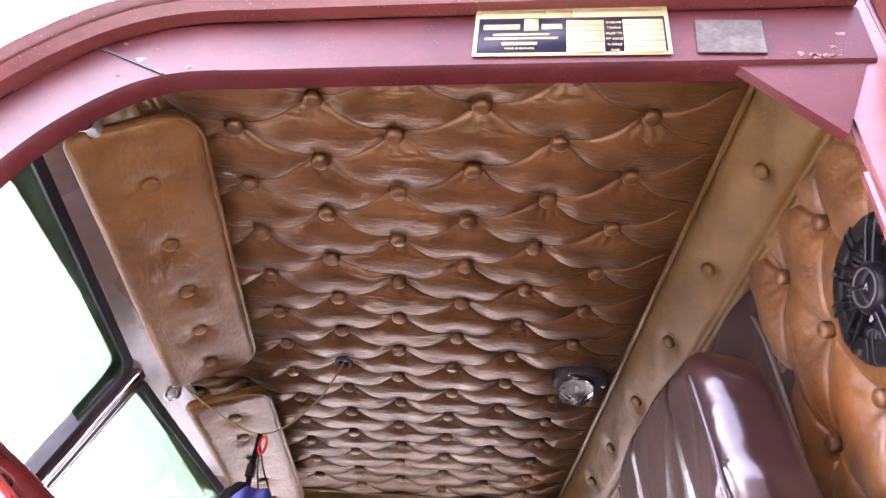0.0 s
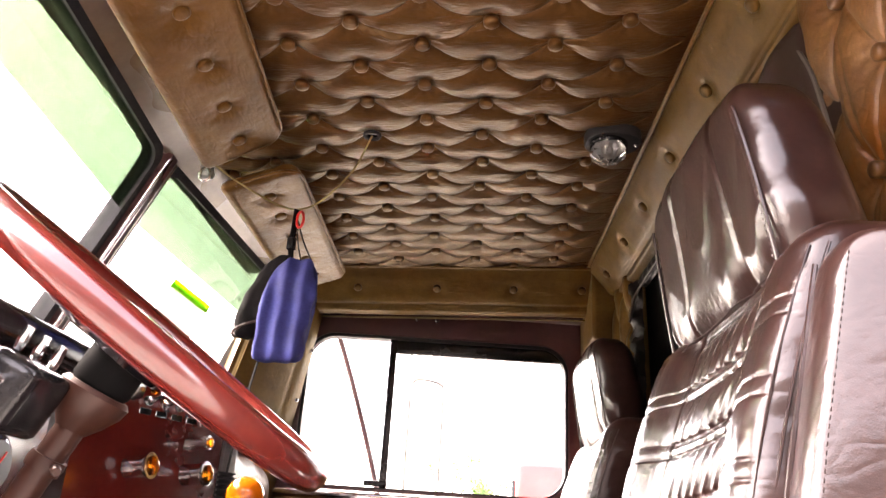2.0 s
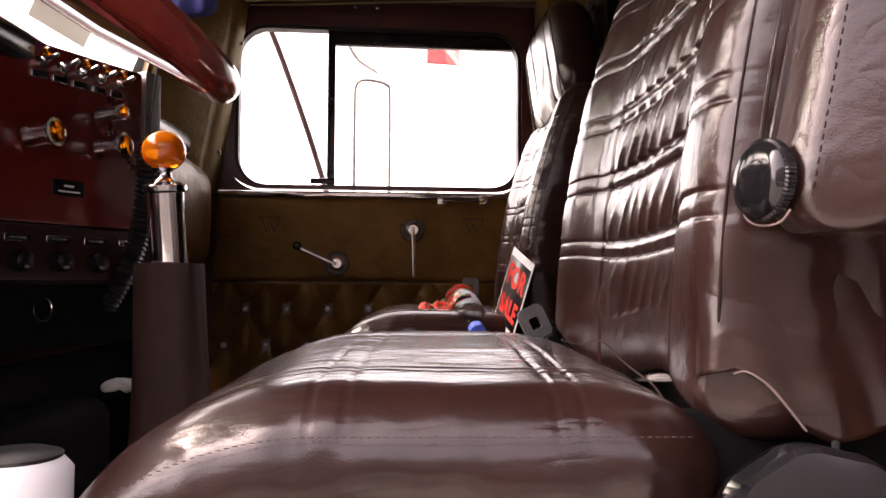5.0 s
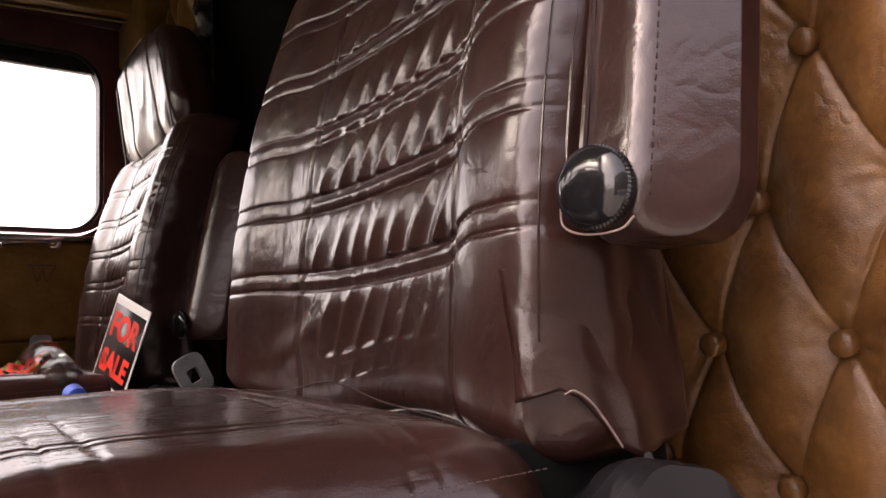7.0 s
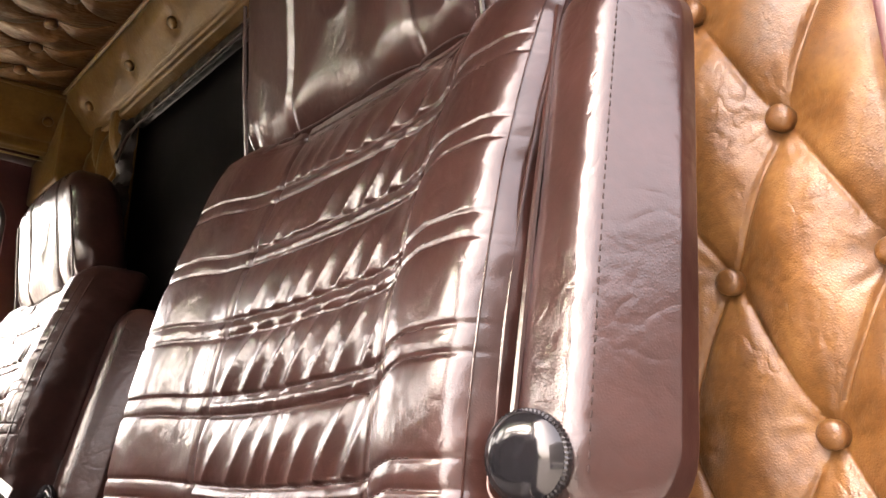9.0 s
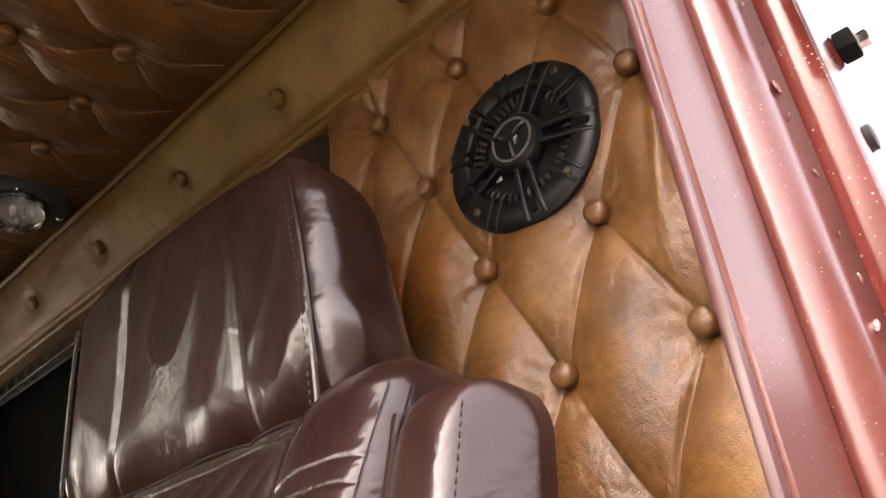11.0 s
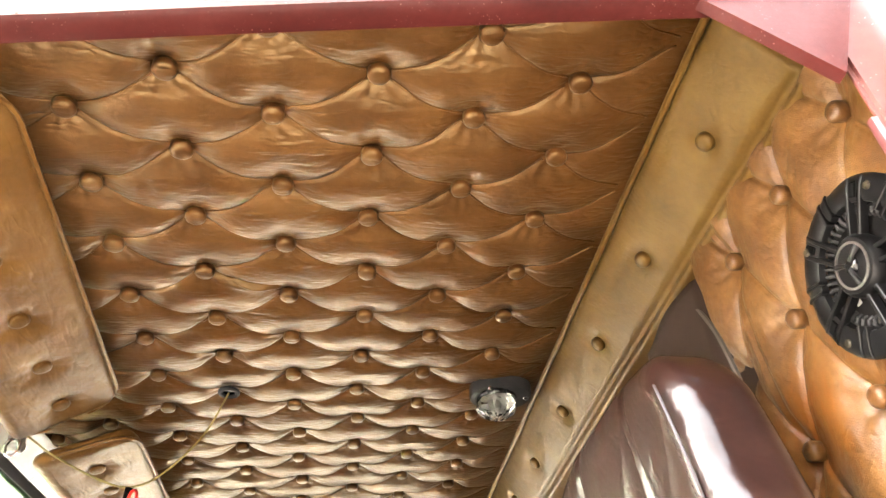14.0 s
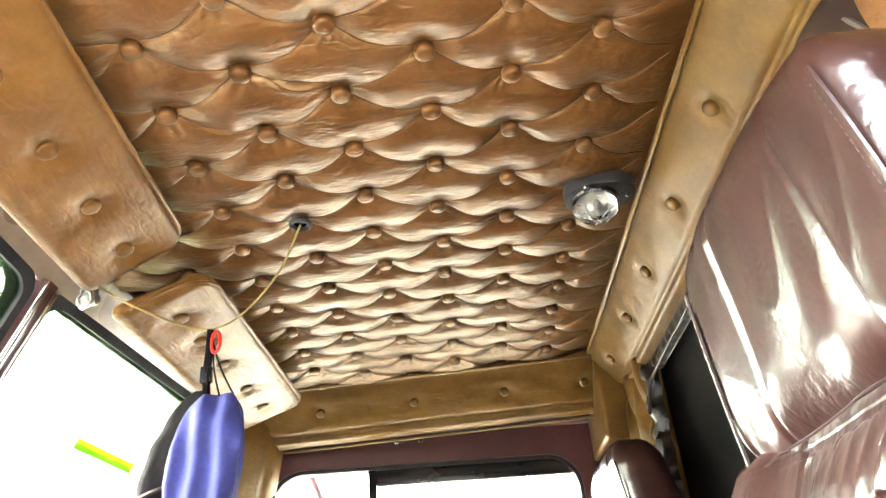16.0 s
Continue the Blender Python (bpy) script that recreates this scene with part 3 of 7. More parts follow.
trim_panel("trim_rear", "padded olive-brown vinyl strip with buttons above the back wall", (0.425, 0.165, 1.405), (0.425, 1.70, 1.405),
           (0.085, 0, -0.105), 0.135, [0.13, 0.338, 0.545, 0.768, 0.99, 1.19, 1.42])
trim_panel("trim_side", "padded olive-brown vinyl strip with buttons above the far door", (-0.36, 1.665, 1.372), (0.44, 1.665, 1.4),
           (0, 0.12, -0.105), 0.16, [0.135, 0.36, 0.577, 0.77])

cs = part("trim_strip", tube([(-0.33, 1.793, 1.262), (0.43, 1.793, 1.288)], 0.004, 8, flat=0.5), plate_cream)
tagged(cs, "thin cream strip under the padded side trim", "trim", kind="structure")

# back wall: tufted tan vinyl behind the driver's seat
WX, WZ, LEAN = 0.505, 1.13, 0.07
wall_up = np.array([-LEAN, 0, 1]) / math.hypot(1, LEAN)
wall_n = np.array([-1, 0, -LEAN]) / math.hypot(1, LEAN)
wall_o = np.array([WX + LEAN * (WZ - 0.2), 0.075, 0.2])


def wall_point(y, z):
    return wall_o + wall_up * ((z - 0.2) * math.hypot(1, LEAN)) + np.array([0, y - 0.075, 0])


def wall_height(u, v):
    y, z = 0.075 + u, 0.2 + v / math.hypot(1, LEAN)
    h = tuft(y - 0.163, z - 1.045, 0.0535, 0.108, 0.009, 0.0055, 8, 0.0, 0.0022, 0.0)
    h = h + 0.004 * np.exp(-((y - 0.105 - 0.02 * np.sin(z * 9)) / 0.006) ** 2) * np.exp(-((z - 1.08) / 0.11) ** 2)
    h = h + 0.003 * soft_noise(y * 22, z * 9, 41) * np.exp(-((y - 0.1) / 0.06) ** 2)
    h = h - 0.004 * np.exp(-((y - 0.385) / 0.005) ** 2)
    flat = np.exp(-((np.hypot(y - 0.212, z - 1.132) / 0.085) ** 6))
    h = h * (1 - flat)
    return h * np.clip(u / 0.03 + 0.25, 0, 1)


wv, wf = slab(wall_o, (0, 1, 0), wall_up, wall_n, 0.37, 1.12, 210, 600, wall_height, 0.04)
wall_rear = put("wall_rear", mesh_of("wall_rear", wv, wf, tan_vinyl))
tagged(wall_rear, "tan diamond-tufted vinyl back wall with covered buttons", "wall", kind="structure")
wb = button_mesh(0.0098, tan_vinyl, 0.6)
for j in range(-8, 3):
    for i in range(-2, 6):
        if (i + j) % 2:
            continue
        y, z = 0.163 + i * 0.0535, 1.045 + j * 0.108
        if 0.1 < y < 0.42 and 0.22 < z < 1.28 and math.hypot(y - 0.212, z - 1.132) > 0.095:
            put("button", wb, wall_rear, m=facing(wall_point(y, z) - wall_n * 0.004, wall_n))

# the opening to the sleeper: dark boot, its zip edge and the dark space behind
boot_v, boot_f = slab((0.52, 0.42, 0.2), (0, 1, 0), (-0.01, 0, 1), (-1, 0, -0.01), 0.22, 1.1, 40, 120,
                      lambda u, v: 0.012 * soft_noise(u * 9, v * 5, 11) + 0.02 * np.clip(u / 0.05, 0, 1), 0.02)
boot = put("sleeper_boot", mesh_of("sleeper_boot", boot_v, boot_f, dark_vinyl))
tagged(boot, "dark brown vinyl sleeper boot with a zip edge", "sleeper boot", kind="structure")
part("zip", tube(smooth_line([(0.498, 0.487, 1.284), (0.492, 0.44, 1.2), (0.495, 0.418, 1.08), (0.5, 0.412, 0.98), (0.52, 0.41, 0.6)], 10), 0.003, 6), mat("zip_tape", (0.12, 0.11, 0.1), 0.5), boot, "grey zip edge")
# closing box, coloured black to give the unlit depth of the sleeper
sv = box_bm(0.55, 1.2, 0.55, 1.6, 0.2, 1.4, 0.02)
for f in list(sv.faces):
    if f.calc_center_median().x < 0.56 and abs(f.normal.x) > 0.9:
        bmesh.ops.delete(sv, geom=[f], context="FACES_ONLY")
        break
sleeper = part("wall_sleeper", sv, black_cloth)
tagged(sleeper, "plain black box standing for the unlit sleeper space", "wall", kind="structure")


def gathers(name, y0, z0, z1, x):
    """Gathered black vinyl round the opening's edge."""
    bm = bmesh.new()
    n = 70
    rows = []
    for i in range(n + 1):
        z = z0 + (z1 - z0) * i / n
        row = []
        for k in range(9):
            a = math.pi * k / 8
            rr = 0.024 + 0.005 * math.sin(i * 0.9 + k * 0.7) + 0.003 * math.sin(i * 2.1 - k)
            row.append(bm.verts.new((x - rr * math.sin(a), y0 + rr * math.cos(a), z + 0.004 * math.sin(k * 2 + i))))
        rows.append(row)
    for lo, hi in zip(rows, rows[1:]):
        for k in range(8):
            bm.faces.new((lo[k], lo[k + 1], hi[k + 1], hi[k]))
    return bm


black_vinyl = worn(mat("black_vinyl", (0.012, 0.009, 0.008), spec=0.35, coat=0.0), (0.004, 0.003, 0.0025), (0.007, 0.005, 0.0045), (0.012, 0.009, 0.008), 14, 90, 0.3, 0.45, 0.3, 500, 0.5, 80)
g = part("curtain", gathers("curtain", 1.462, 0.6, 1.292, 0.515), black_vinyl)
tagged(g, "gathered glossy black vinyl edge of the sleeper opening", "curtain")
# gathered top of the boot under the padded strip, with its corded edge
tv, tf = slab((0.512, 0.5, 1.305), (0, 1, 0), (0.1, 0, -1), (-1, 0, -0.1), 0.94, 0.03, 240, 12,
              lambda u, v: 0.004 * np.sin(np.pi * np.clip(v / 0.03, 0, 1)) ** 0.6 + (0.001 + 0.003 * np.clip((u - 0.7) / 0.2, 0, 1)) * np.sin(u * 150 + 4 * soft_noise(u * 20, v * 20, 3)) * np.clip(v / 0.02, 0, 1), 0.012)
top_edge = put("boot_edge", mesh_of("boot_edge", tv, tf, black_vinyl), boot, "glossy black gathered boot edge")
part("cord", tube(smooth_line([(0.505, 0.5, 1.276), (0.503, 0.8, 1.272), (0.502, 1.1, 1.268), (0.497, 1.3, 1.258), (0.487, 1.4, 1.235), (0.478, 1.425, 1.18)], 10), 0.0035, 7), dark_vinyl, top_edge, "dark corded edge")
wv2, wf2 = slab((0.505, 1.485, 0.2), (0, 1, 0), (-0.01, 0, 1), (-1, 0, -0.01), 0.4, 1.12, 60, 120,
                lambda u, v: tuft(u - 0.07, v - 0.9, 0.0535, 0.108, 0.013, 0.006, 4), 0.04)
wall_far = put("wall_rear_far", mesh_of("wall_rear_far", wv2, wf2, olive_vinyl))
tagged(wall_far, "brown tufted vinyl back wall behind the passenger seat", "wall", kind="structure")

corner_pad = part("trim_corner", box_bm(0.43, 0.56, 1.66, 1.89, 1.2, 1.415, 0.012, 3), olive_vinyl)
tagged(corner_pad, "olive-brown vinyl corner pad behind the far door", "trim", kind="structure")

# floor, engine hump and front wall
flo = part("floor", box_bm(-1.1, 0.62, 0.06, 1.93, -0.04, 0.0, 0.005), black_cloth)
tagged(flo, "dark carpeted cab floor", "floor", kind="structure")
hump = part("engine_hump", box_bm(-1.1, -0.42, 0.72, 1.2, 0.003, 0.34, 0.05, 4), black_cloth)
tagged(hump, "dark carpeted engine hump under the dash", "engine hump", kind="structure")
fw = part("wall_front", box_bm(-1.12, -1.08, 0.06, 1.93, 0.0, 0.8, 0.01), black_cloth)
tagged(fw, "dark firewall under the dash", "wall", kind="structure")
bw = part("wall_outer_rear", box_bm(0.62, 0.66, 0.02, 0.55, -0.04, 1.45, 0.01), dark_maroon)
tagged(bw, "outer steel back of the cab", "wall", kind="structure")
bw2 = part("wall_outer_rear_far", box_bm(0.62, 0.66, 1.6, 1.93, -0.04, 1.45, 0.01), dark_maroon)
tagged(bw2, "outer steel back of the cab beside the far seat", "wall", kind="structure")

for nm, y0 in (("wall_kick_far", 1.86), ("wall_kick_near", 0.1)):
    kp = part(nm, box_bm(-1.12, -0.44, y0, y0 + 0.06, 0.0, 0.9, 0.008), black_cloth)
    tagged(kp, "dark lined kick panel beside the footwell", "wall", kind="structure")

# ---------------------------------------------------------------- driver's door frame
TAPER = 0.127


def frame_y(x):
    return 0.06 + TAPER * (0.4 - x)


def strip(path, profile, closed_ends=True):
    """Sweeps a profile of (outward y, up normal) offsets along a path of (x, z) points in the frame's plane."""
    bm = bmesh.new()
    pts = [Vector((x, frame_y(x), z)) for x, z in path]
    rows = []
    for i, p in enumerate(pts):
        d = (pts[min(i + 1, len(pts) - 1)] - pts[max(i - 1, 0)]).normalized()
        out = Vector((-TAPER, -1, 0)).normalized()
        up = out.cross(d).normalized()
        if i and up.dot(last) < 0:
            up = -up
        if not i and up.z < 0:
            up = -up
        last = up
        rows.append([bm.verts.new(p + out * o + up * u) for o, u in profile])
    m = len(profile)
    for lo, hi in zip(rows, rows[1:]):
        for k in range(m):
            bm.faces.new((lo[k], lo[(k + 1) % m], hi[(k + 1) % m], hi[k]))
    bm.faces.new(rows[0])
    bm.faces.new(rows[-1][::-1])
    return bm


door_frame = thing("door_frame", "maroon painted door opening frame with chipped paint", "door frame", kind="structure")
head_path = [(q.x, q.z) for q in smooth_line([(0.455, 0, 1.262), (0.2, 0, 1.26), (0.0, 0, 1.257), (-0.12, 0, 1.254), (-0.19, 0, 1.252), (-0.24, 0, 1.236),
                                              (-0.285, 0, 1.198), (-0.32, 0, 1.15), (-0.35, 0, 1.08), (-0.39, 0, 0.95), (-0.43, 0, 0.75), (-0.44, 0, 0.4), (-0.44, 0, 0.0)], 5)]
part("header", strip(head_path, [(0.0, 0.0), (0.006, 0.003), (0.006, 0.078), (0.0, 0.084), (-0.012, 0.084), (-0.016, 0.0)]), dimmed_frame_paint, door_frame)
part("drip_rail", strip(head_path, [(0.004, 0.084), (0.02, 0.082), (0.03, 0.09), (0.022, 0.1), (0.004, 0.1)]), maroon_paint, door_frame, "maroon rolled drip rail")
part("outer_rail", strip(head_path, [(0.0, 0.1), (0.016, 0.1), (0.034, 0.112), (0.03, 0.128), (0.012, 0.136), (0.0, 0.13)]), maroon_paint, door_frame, "maroon rolled outer rail")
part("cab_side", strip(head_path, [(-0.02, 0.128), (0.014, 0.132), (0.0, 0.19), (-0.04, 0.24), (-0.06, 0.2)]), maroon_paint, door_frame, "maroon cab side above the door")

# rear post of the doorway, leaning like the wall
pp = bmesh.new()


def prism(bm, foot, head):
    a = [bm.verts.new(p) for p in foot]
    b = [bm.verts.new(p) for p in head]
    n = len(a)
    for k in range(n):
        bm.faces.new((a[k], a[(k + 1) % n], b[(k + 1) % n], b[k]))
    bm.faces.new(a[::-1])
    bm.faces.new(b)
    return bm


def post_section(z, pts):
    s = 0.05 * (1.2 - z)
    return [(x + s, y, z) for x, y in pts]


sect = [(0.418, 0.066), (0.418, 0.06), (0.475, 0.047), (0.482, 0.052), (0.5, 0.085), (0.45, 0.068)]
prism(pp, post_section(0.0, sect), post_section(1.37, sect))
bmesh.ops.bevel(pp, geom=[e for e in pp.edges if abs(e.verts[0].co.z - e.verts[1].co.z) > 0.5], offset=0.004, segments=2, affect="EDGES")
part("post", pp, maroon_paint, door_frame, "maroon rear door post")
fl = bmesh.new()
sect2 = [(0.478, 0.048), (0.4785, 0.042), (0.481, 0.034), (0.486, 0.028), (0.494, 0.0245), (0.53, 0.018), (0.533, 0.022), (0.497, 0.034), (0.49, 0.06)]
prism(fl, post_section(0.0, sect2), post_section(1.37, sect2))
part("flange", fl, maroon_paint, door_frame, "maroon door post flange with lumps of sealer", sharp=1.2)
ed = bmesh.new()
sect3 = [(0.414, 0.067), (0.4145, 0.063), (0.418, 0.062), (0.419, 0.068), (0.415, 0.069)]
prism(ed, post_section(0.0, sect3), post_section(1.135, sect3))
part("edge_strip", ed, dark_maroon, door_frame, "maroon edge strip beside the tufted wall")
gus = bmesh.new()
gy = 0.055
prism(gus, [(0.335, gy + 0.012, 1.262), (0.449, gy - 0.004, 1.268), (0.412, gy + 0.002, 1.172)],
      [(0.335, gy + 0.022, 1.262), (0.449, gy + 0.006, 1.268), (0.412, gy + 0.012, 1.172)])
part("gusset", gus, dimmed_frame_paint, door_frame, "maroon welded corner gusset", smooth=False)

# lumps of sealer along the flange
lump = bmesh.new()
bmesh.ops.create_icosphere(lump, subdivisions=2, radius=0.0026)
for v in lump.verts:
    v.co *= 1 + 0.3 * noise.noise(v.co * 300)
    v.co.z *= 1.8
    v.co.y *= 0.5
lm = bpy.data.meshes.new("sealer_lump")
lump.to_mesh(lm)
lump.free()
lm.materials.append(maroon_paint)
flange = bpy.data.objects["flange"]
for k in range(17):
    z = 1.31 - k * 0.034 + random.uniform(-0.01, 0.01)
    x = 0.512 + 0.05 * (1.2 - z) + random.uniform(-0.006, 0.006)
    put("sealer_lump", lm, flange, m=pose(x, 0.0205, z, random.uniform(-20, 20), 0, random.uniform(0, 90)) @ Matrix.Scale(random.uniform(0.5, 1.4), 4))

# outside of the cab behind the doorway
side = thing("cab_side_panel", "glossy maroon cab side panel with steel brackets", "vehicle body", kind="structure")
part("panel", box_bm(0.545, 1.6, -0.006, 0.03, -0.3, 1.45, 0.008), gloss_maroon, side)
part("plate", box_bm(0.47, 0.545, -0.075, -0.068, 1.165, 1.33, 0.002), matte_black, side, "black hinge plate")
part("bracket_web", box_bm(0.47, 0.478, -0.068, -0.004, 1.165, 1.33, 0.002), matte_black, side, "black bracket web")
for y, z in ((-0.031, 1.237), (-0.039, 1.189)):
    washer = part("washer", turned([(0.0105, 0), (0.011, 0.5), (0.0105, 1)], (0.47, y, z), (0.467, y, z), 20), steel, side)
    part("nut", turned([(0.0072, 0), (0.0075, 0.3), (0.0068, 1)], (0.467, y, z), (0.46, y, z), 6), chrome, washer)
    part("stud", turned([(0.0036, 0), (0.0036, 0.9), (0.003, 1)], (0.46, y, z), (0.45, y, z), 12), steel, washer)
strap_bm = bmesh.new()
prism(strap_bm, [(0.745, -0.041, 1.486), (0.745, -0.107, 1.41), (0.745, -0.13, 1.329), (0.745, -0.081, 1.225)],
      [(0.757, -0.041, 1.486), (0.757, -0.107, 1.41), (0.757, -0.13, 1.329), (0.757, -0.081, 1.225)])
strap = part("strap", strap_bm, worn(mat("dull_zinc", (0.2, 0.22, 0.24), spec=0.25), (0.028, 0.03, 0.034), (0.05, 0.055, 0.06), (0.085, 0.09, 0.1), 20, 150, 0.4, 0.6, 0.1, 400), side, "slotted grey steel strap", smooth=False)
for k in range(2):
    part("slot", box_bm(0.742, 0.7455, -0.125 - 0.035 * k, -0.112 - 0.035 * k, 1.4 - 0.07 * k, 1.46 - 0.07 * k, 0.002, 1), matte_black, strap, "dark slot")
part("bolt", turned([(0.017, 0), (0.0175, 0.3), (0.012, 0.34), (0.0115, 1)], (0.745, -0.098, 1.375), (0.727, -0.098, 1.375), 6), chrome, side)
block = part("latch_block", box_bm(0.66, 0.685, -0.022, -0.006, 1.19, 1.21, 0.003), matte_black, side, "black latch block")
part("nut", turned([(0.009, 0), (0.0095, 0.4), (0.006, 0.45), (0.0055, 1)], (0.672, -0.022, 1.2), (0.672, -0.044, 1.2), 6), chrome, block)
part("hole_plug", turned([(0.01, 0), (0.01, 0.8), (0.007, 1)], (0.6, -0.006, 1.06), (0.6, -0.011, 1.06), 16), black_rubber, side)

# seam, chips and weld dirt on the frame
seam = strip([(-0.2135, 1.25), (-0.2125, 1.252)], [(0.0055, 0.0), (0.0078, 0.0), (0.0078, 0.09), (0.0055, 0.09)])
part("panel_seam", seam, black_rubber, door_frame, "dark panel joint", smooth=False)
rust = worn(mat("rust", (0.1, 0.04, 0.02)), (0.03, 0.012, 0.008), (0.09, 0.035, 0.02), (0.2, 0.1, 0.06), 60, 240, 0.7, 0.95, 0.8, 500)
bare = worn(mat("bare_metal", (0.3, 0.25, 0.23), metal=0.5), (0.06, 0.03, 0.025), (0.13, 0.08, 0.07), (0.2, 0.15, 0.14), 70, 240, 0.4, 0.7, 0.4, 500)


def chip(x, z, r, material, seed):
    """A ragged flake of missing paint on the header's face."""
    rnd = random.Random(seed)
    bm = bmesh.new()
    o_ = Vector((-TAPER, -1, 0)).normalized()
    a_ = Vector((1, -TAPER, 0)).normalized()
    c_ = Vector((x, frame_y(x), z)) + o_ * 0.0064
    ring_ = [bm.verts.new(c_ + (a_ * math.cos(q) * 1.5 + Vector((0, 0, 1)) * math.sin(q)) * r * 0.6 * rnd.uniform(0.35, 1.3)) for q in np.linspace(0, 6.28, 13, endpoint=False)]
    mid_ = bm.verts.new(c_ + o_ * 0.0006)
    for k in range(13):
        bm.faces.new((ring_[k], ring_[(k + 1) % 13], mid_))
    return bm


for k, (x, z, r) in enumerate(((-0.245, 1.275, 0.007), (-0.232, 1.29, 0.004), (-0.19, 1.262, 0.004), (0.39, 1.272, 0.006), (0.405, 1.266, 0.005), (0.42, 1.28, 0.004),
                               (0.43, 1.3, 0.005), (0.36, 1.266, 0.003), (-0.16, 1.259, 0.0025), (-0.26, 1.25, 0.005), (-0.27, 1.3, 0.003))):
    part("paint_chip", chip(x, z, r, bare, k), rust if k % 2 else bare, door_frame, smooth=False)
bead = bmesh.new()
for k in range(22):
    s_ = k / 21
    bmesh.ops.create_icosphere(bead, subdivisions=1, radius=0.0014 + 0.0012 * random.random(),
                               matrix=Matrix.Translation((0.40 + 0.05 * s_ + random.uniform(-0.002, 0.002), frame_y(0.42) - 0.004 + random.uniform(-0.002, 0.002), 1.268 + 0.0 * s_ + random.uniform(-0.003, 0.003))))
part("weld_bead", bead, rust, door_frame, "rusty weld in the frame corner")

# identification plate on the header
out = Vector((-TAPER, -1, 0)).normalized()
along = Vector((1, -TAPER, 0)).normalized()
plate_m = Matrix((( along.x, 0, out.x, 0.185), (along.y, 0, out.y, 0), (0, 1, 0, 1.308), (0, 0, 0, 1)))
plate_m.translation = Vector((0.185, frame_y(0.185), 1.308)) + out * 0.007
plate = thing("identification_plate", "cream and navy maker's plate riveted to the door header", "plate")
plate.matrix_world = plate_m


def flat_box(x0, x1, z0, z1, d0, d1, bevel=0.0008):
    return box_bm(x0, x1, z0, z1, d0, d1, bevel, 1)


part("sheet", flat_box(-0.094, 0.094, -0.037, 0.037, 0, 0.0015), plate_cream, plate)
part("panel", flat_box(-0.09, 0.09, -0.033, 0.02, 0.0015, 0.0019, 0), plate_navy, plate, "navy printed field")
for a, b in ((-0.088, -0.024), (-0.022, 0.002), (0.004, 0.088)):
    part("field", flat_box(a, b, 0.022, 0.032, 0.0015, 0.002, 0), plate_cream, plate)
for k in range(6):
    z = 0.015 - k * 0.0085
    part("blank", flat_box(-0.004, 0.032, z - 0.0075, z, 0.0019, 0.0024, 0), plate_cream, plate)
    part("blank", flat_box(0.05, 0.088, z - 0.0075, z, 0.0019, 0.0024, 0), plate_cream, plate)
part("emblem", flat_box(-0.045, -0.031, 0.0, 0.018, 0.0019, 0.0023, 0), plate_cream, plate)
for x0, x1, z, t in ((-0.085, -0.049, 0.006, 0.008), (-0.028, -0.008, 0.006, 0.008), (-0.075, -0.02, -0.006, 0.003), (-0.083, -0.012, -0.012, 0.003),
                     (-0.066, -0.032, -0.02, 0.004),):
    part("caption_bar", flat_box(x0, x1, z - t / 2, z + t / 2, 0.0019, 0.0023, 0), plate_cream, plate)
sticker = thing("foil_sticker", "worn gold foil sticker on the door header", "sticker")
sm = plate_m.copy()
sm.translation = Vector((0.332, frame_y(0.332), 1.297)) + out * 0.007
sticker.matrix_world = sm @ pose(0, 0, 0, 0, 0, -2)
part("foil", flat_box(-0.031, 0.031, -0.025, 0.025, 0, 0.0012), foil, sticker)

# ---------------------------------------------------------------- windscreen and front of the roof
CAB = 0.95
RAKE = 0.42


def ws(y, z, off=0.0):
    """A point of the two-pane windscreen; off: metres towards the inside."""
    x = -0.515 + 0.075 * abs(y - CAB) - RAKE * (1.31 - z)
    return Vector((x + off * 0.92, y, z - off * 0.39))


def pane_frame(y0, y1):
    bm = bmesh.new()
    corners = rounded_outline(0, 1, 0, 1, 0.06, 6)
    rows = []
    for s in (0.0, 1.0):
        for off in (0.012, -0.02):
            row = []
            for a, b in corners:
                aa, bb = (a - 0.5) * (1 - 0.05 * s) + 0.5, (b - 0.5) * (1 - 0.075 * s) + 0.5
                row.append(bm.verts.new(ws(y0 + (y1 - y0) * aa, 0.86 + 0.47 * bb, off)))
            rows.append(row)
    n = len(corners)
    for a, b in ((0, 2), (2, 3), (3, 1), (1, 0)):
        for k in range(n):
            j = (k + 1) % n
            bm.faces.new((rows[a][k], rows[a][j], rows[b][j], rows[b][k]))
    return bm


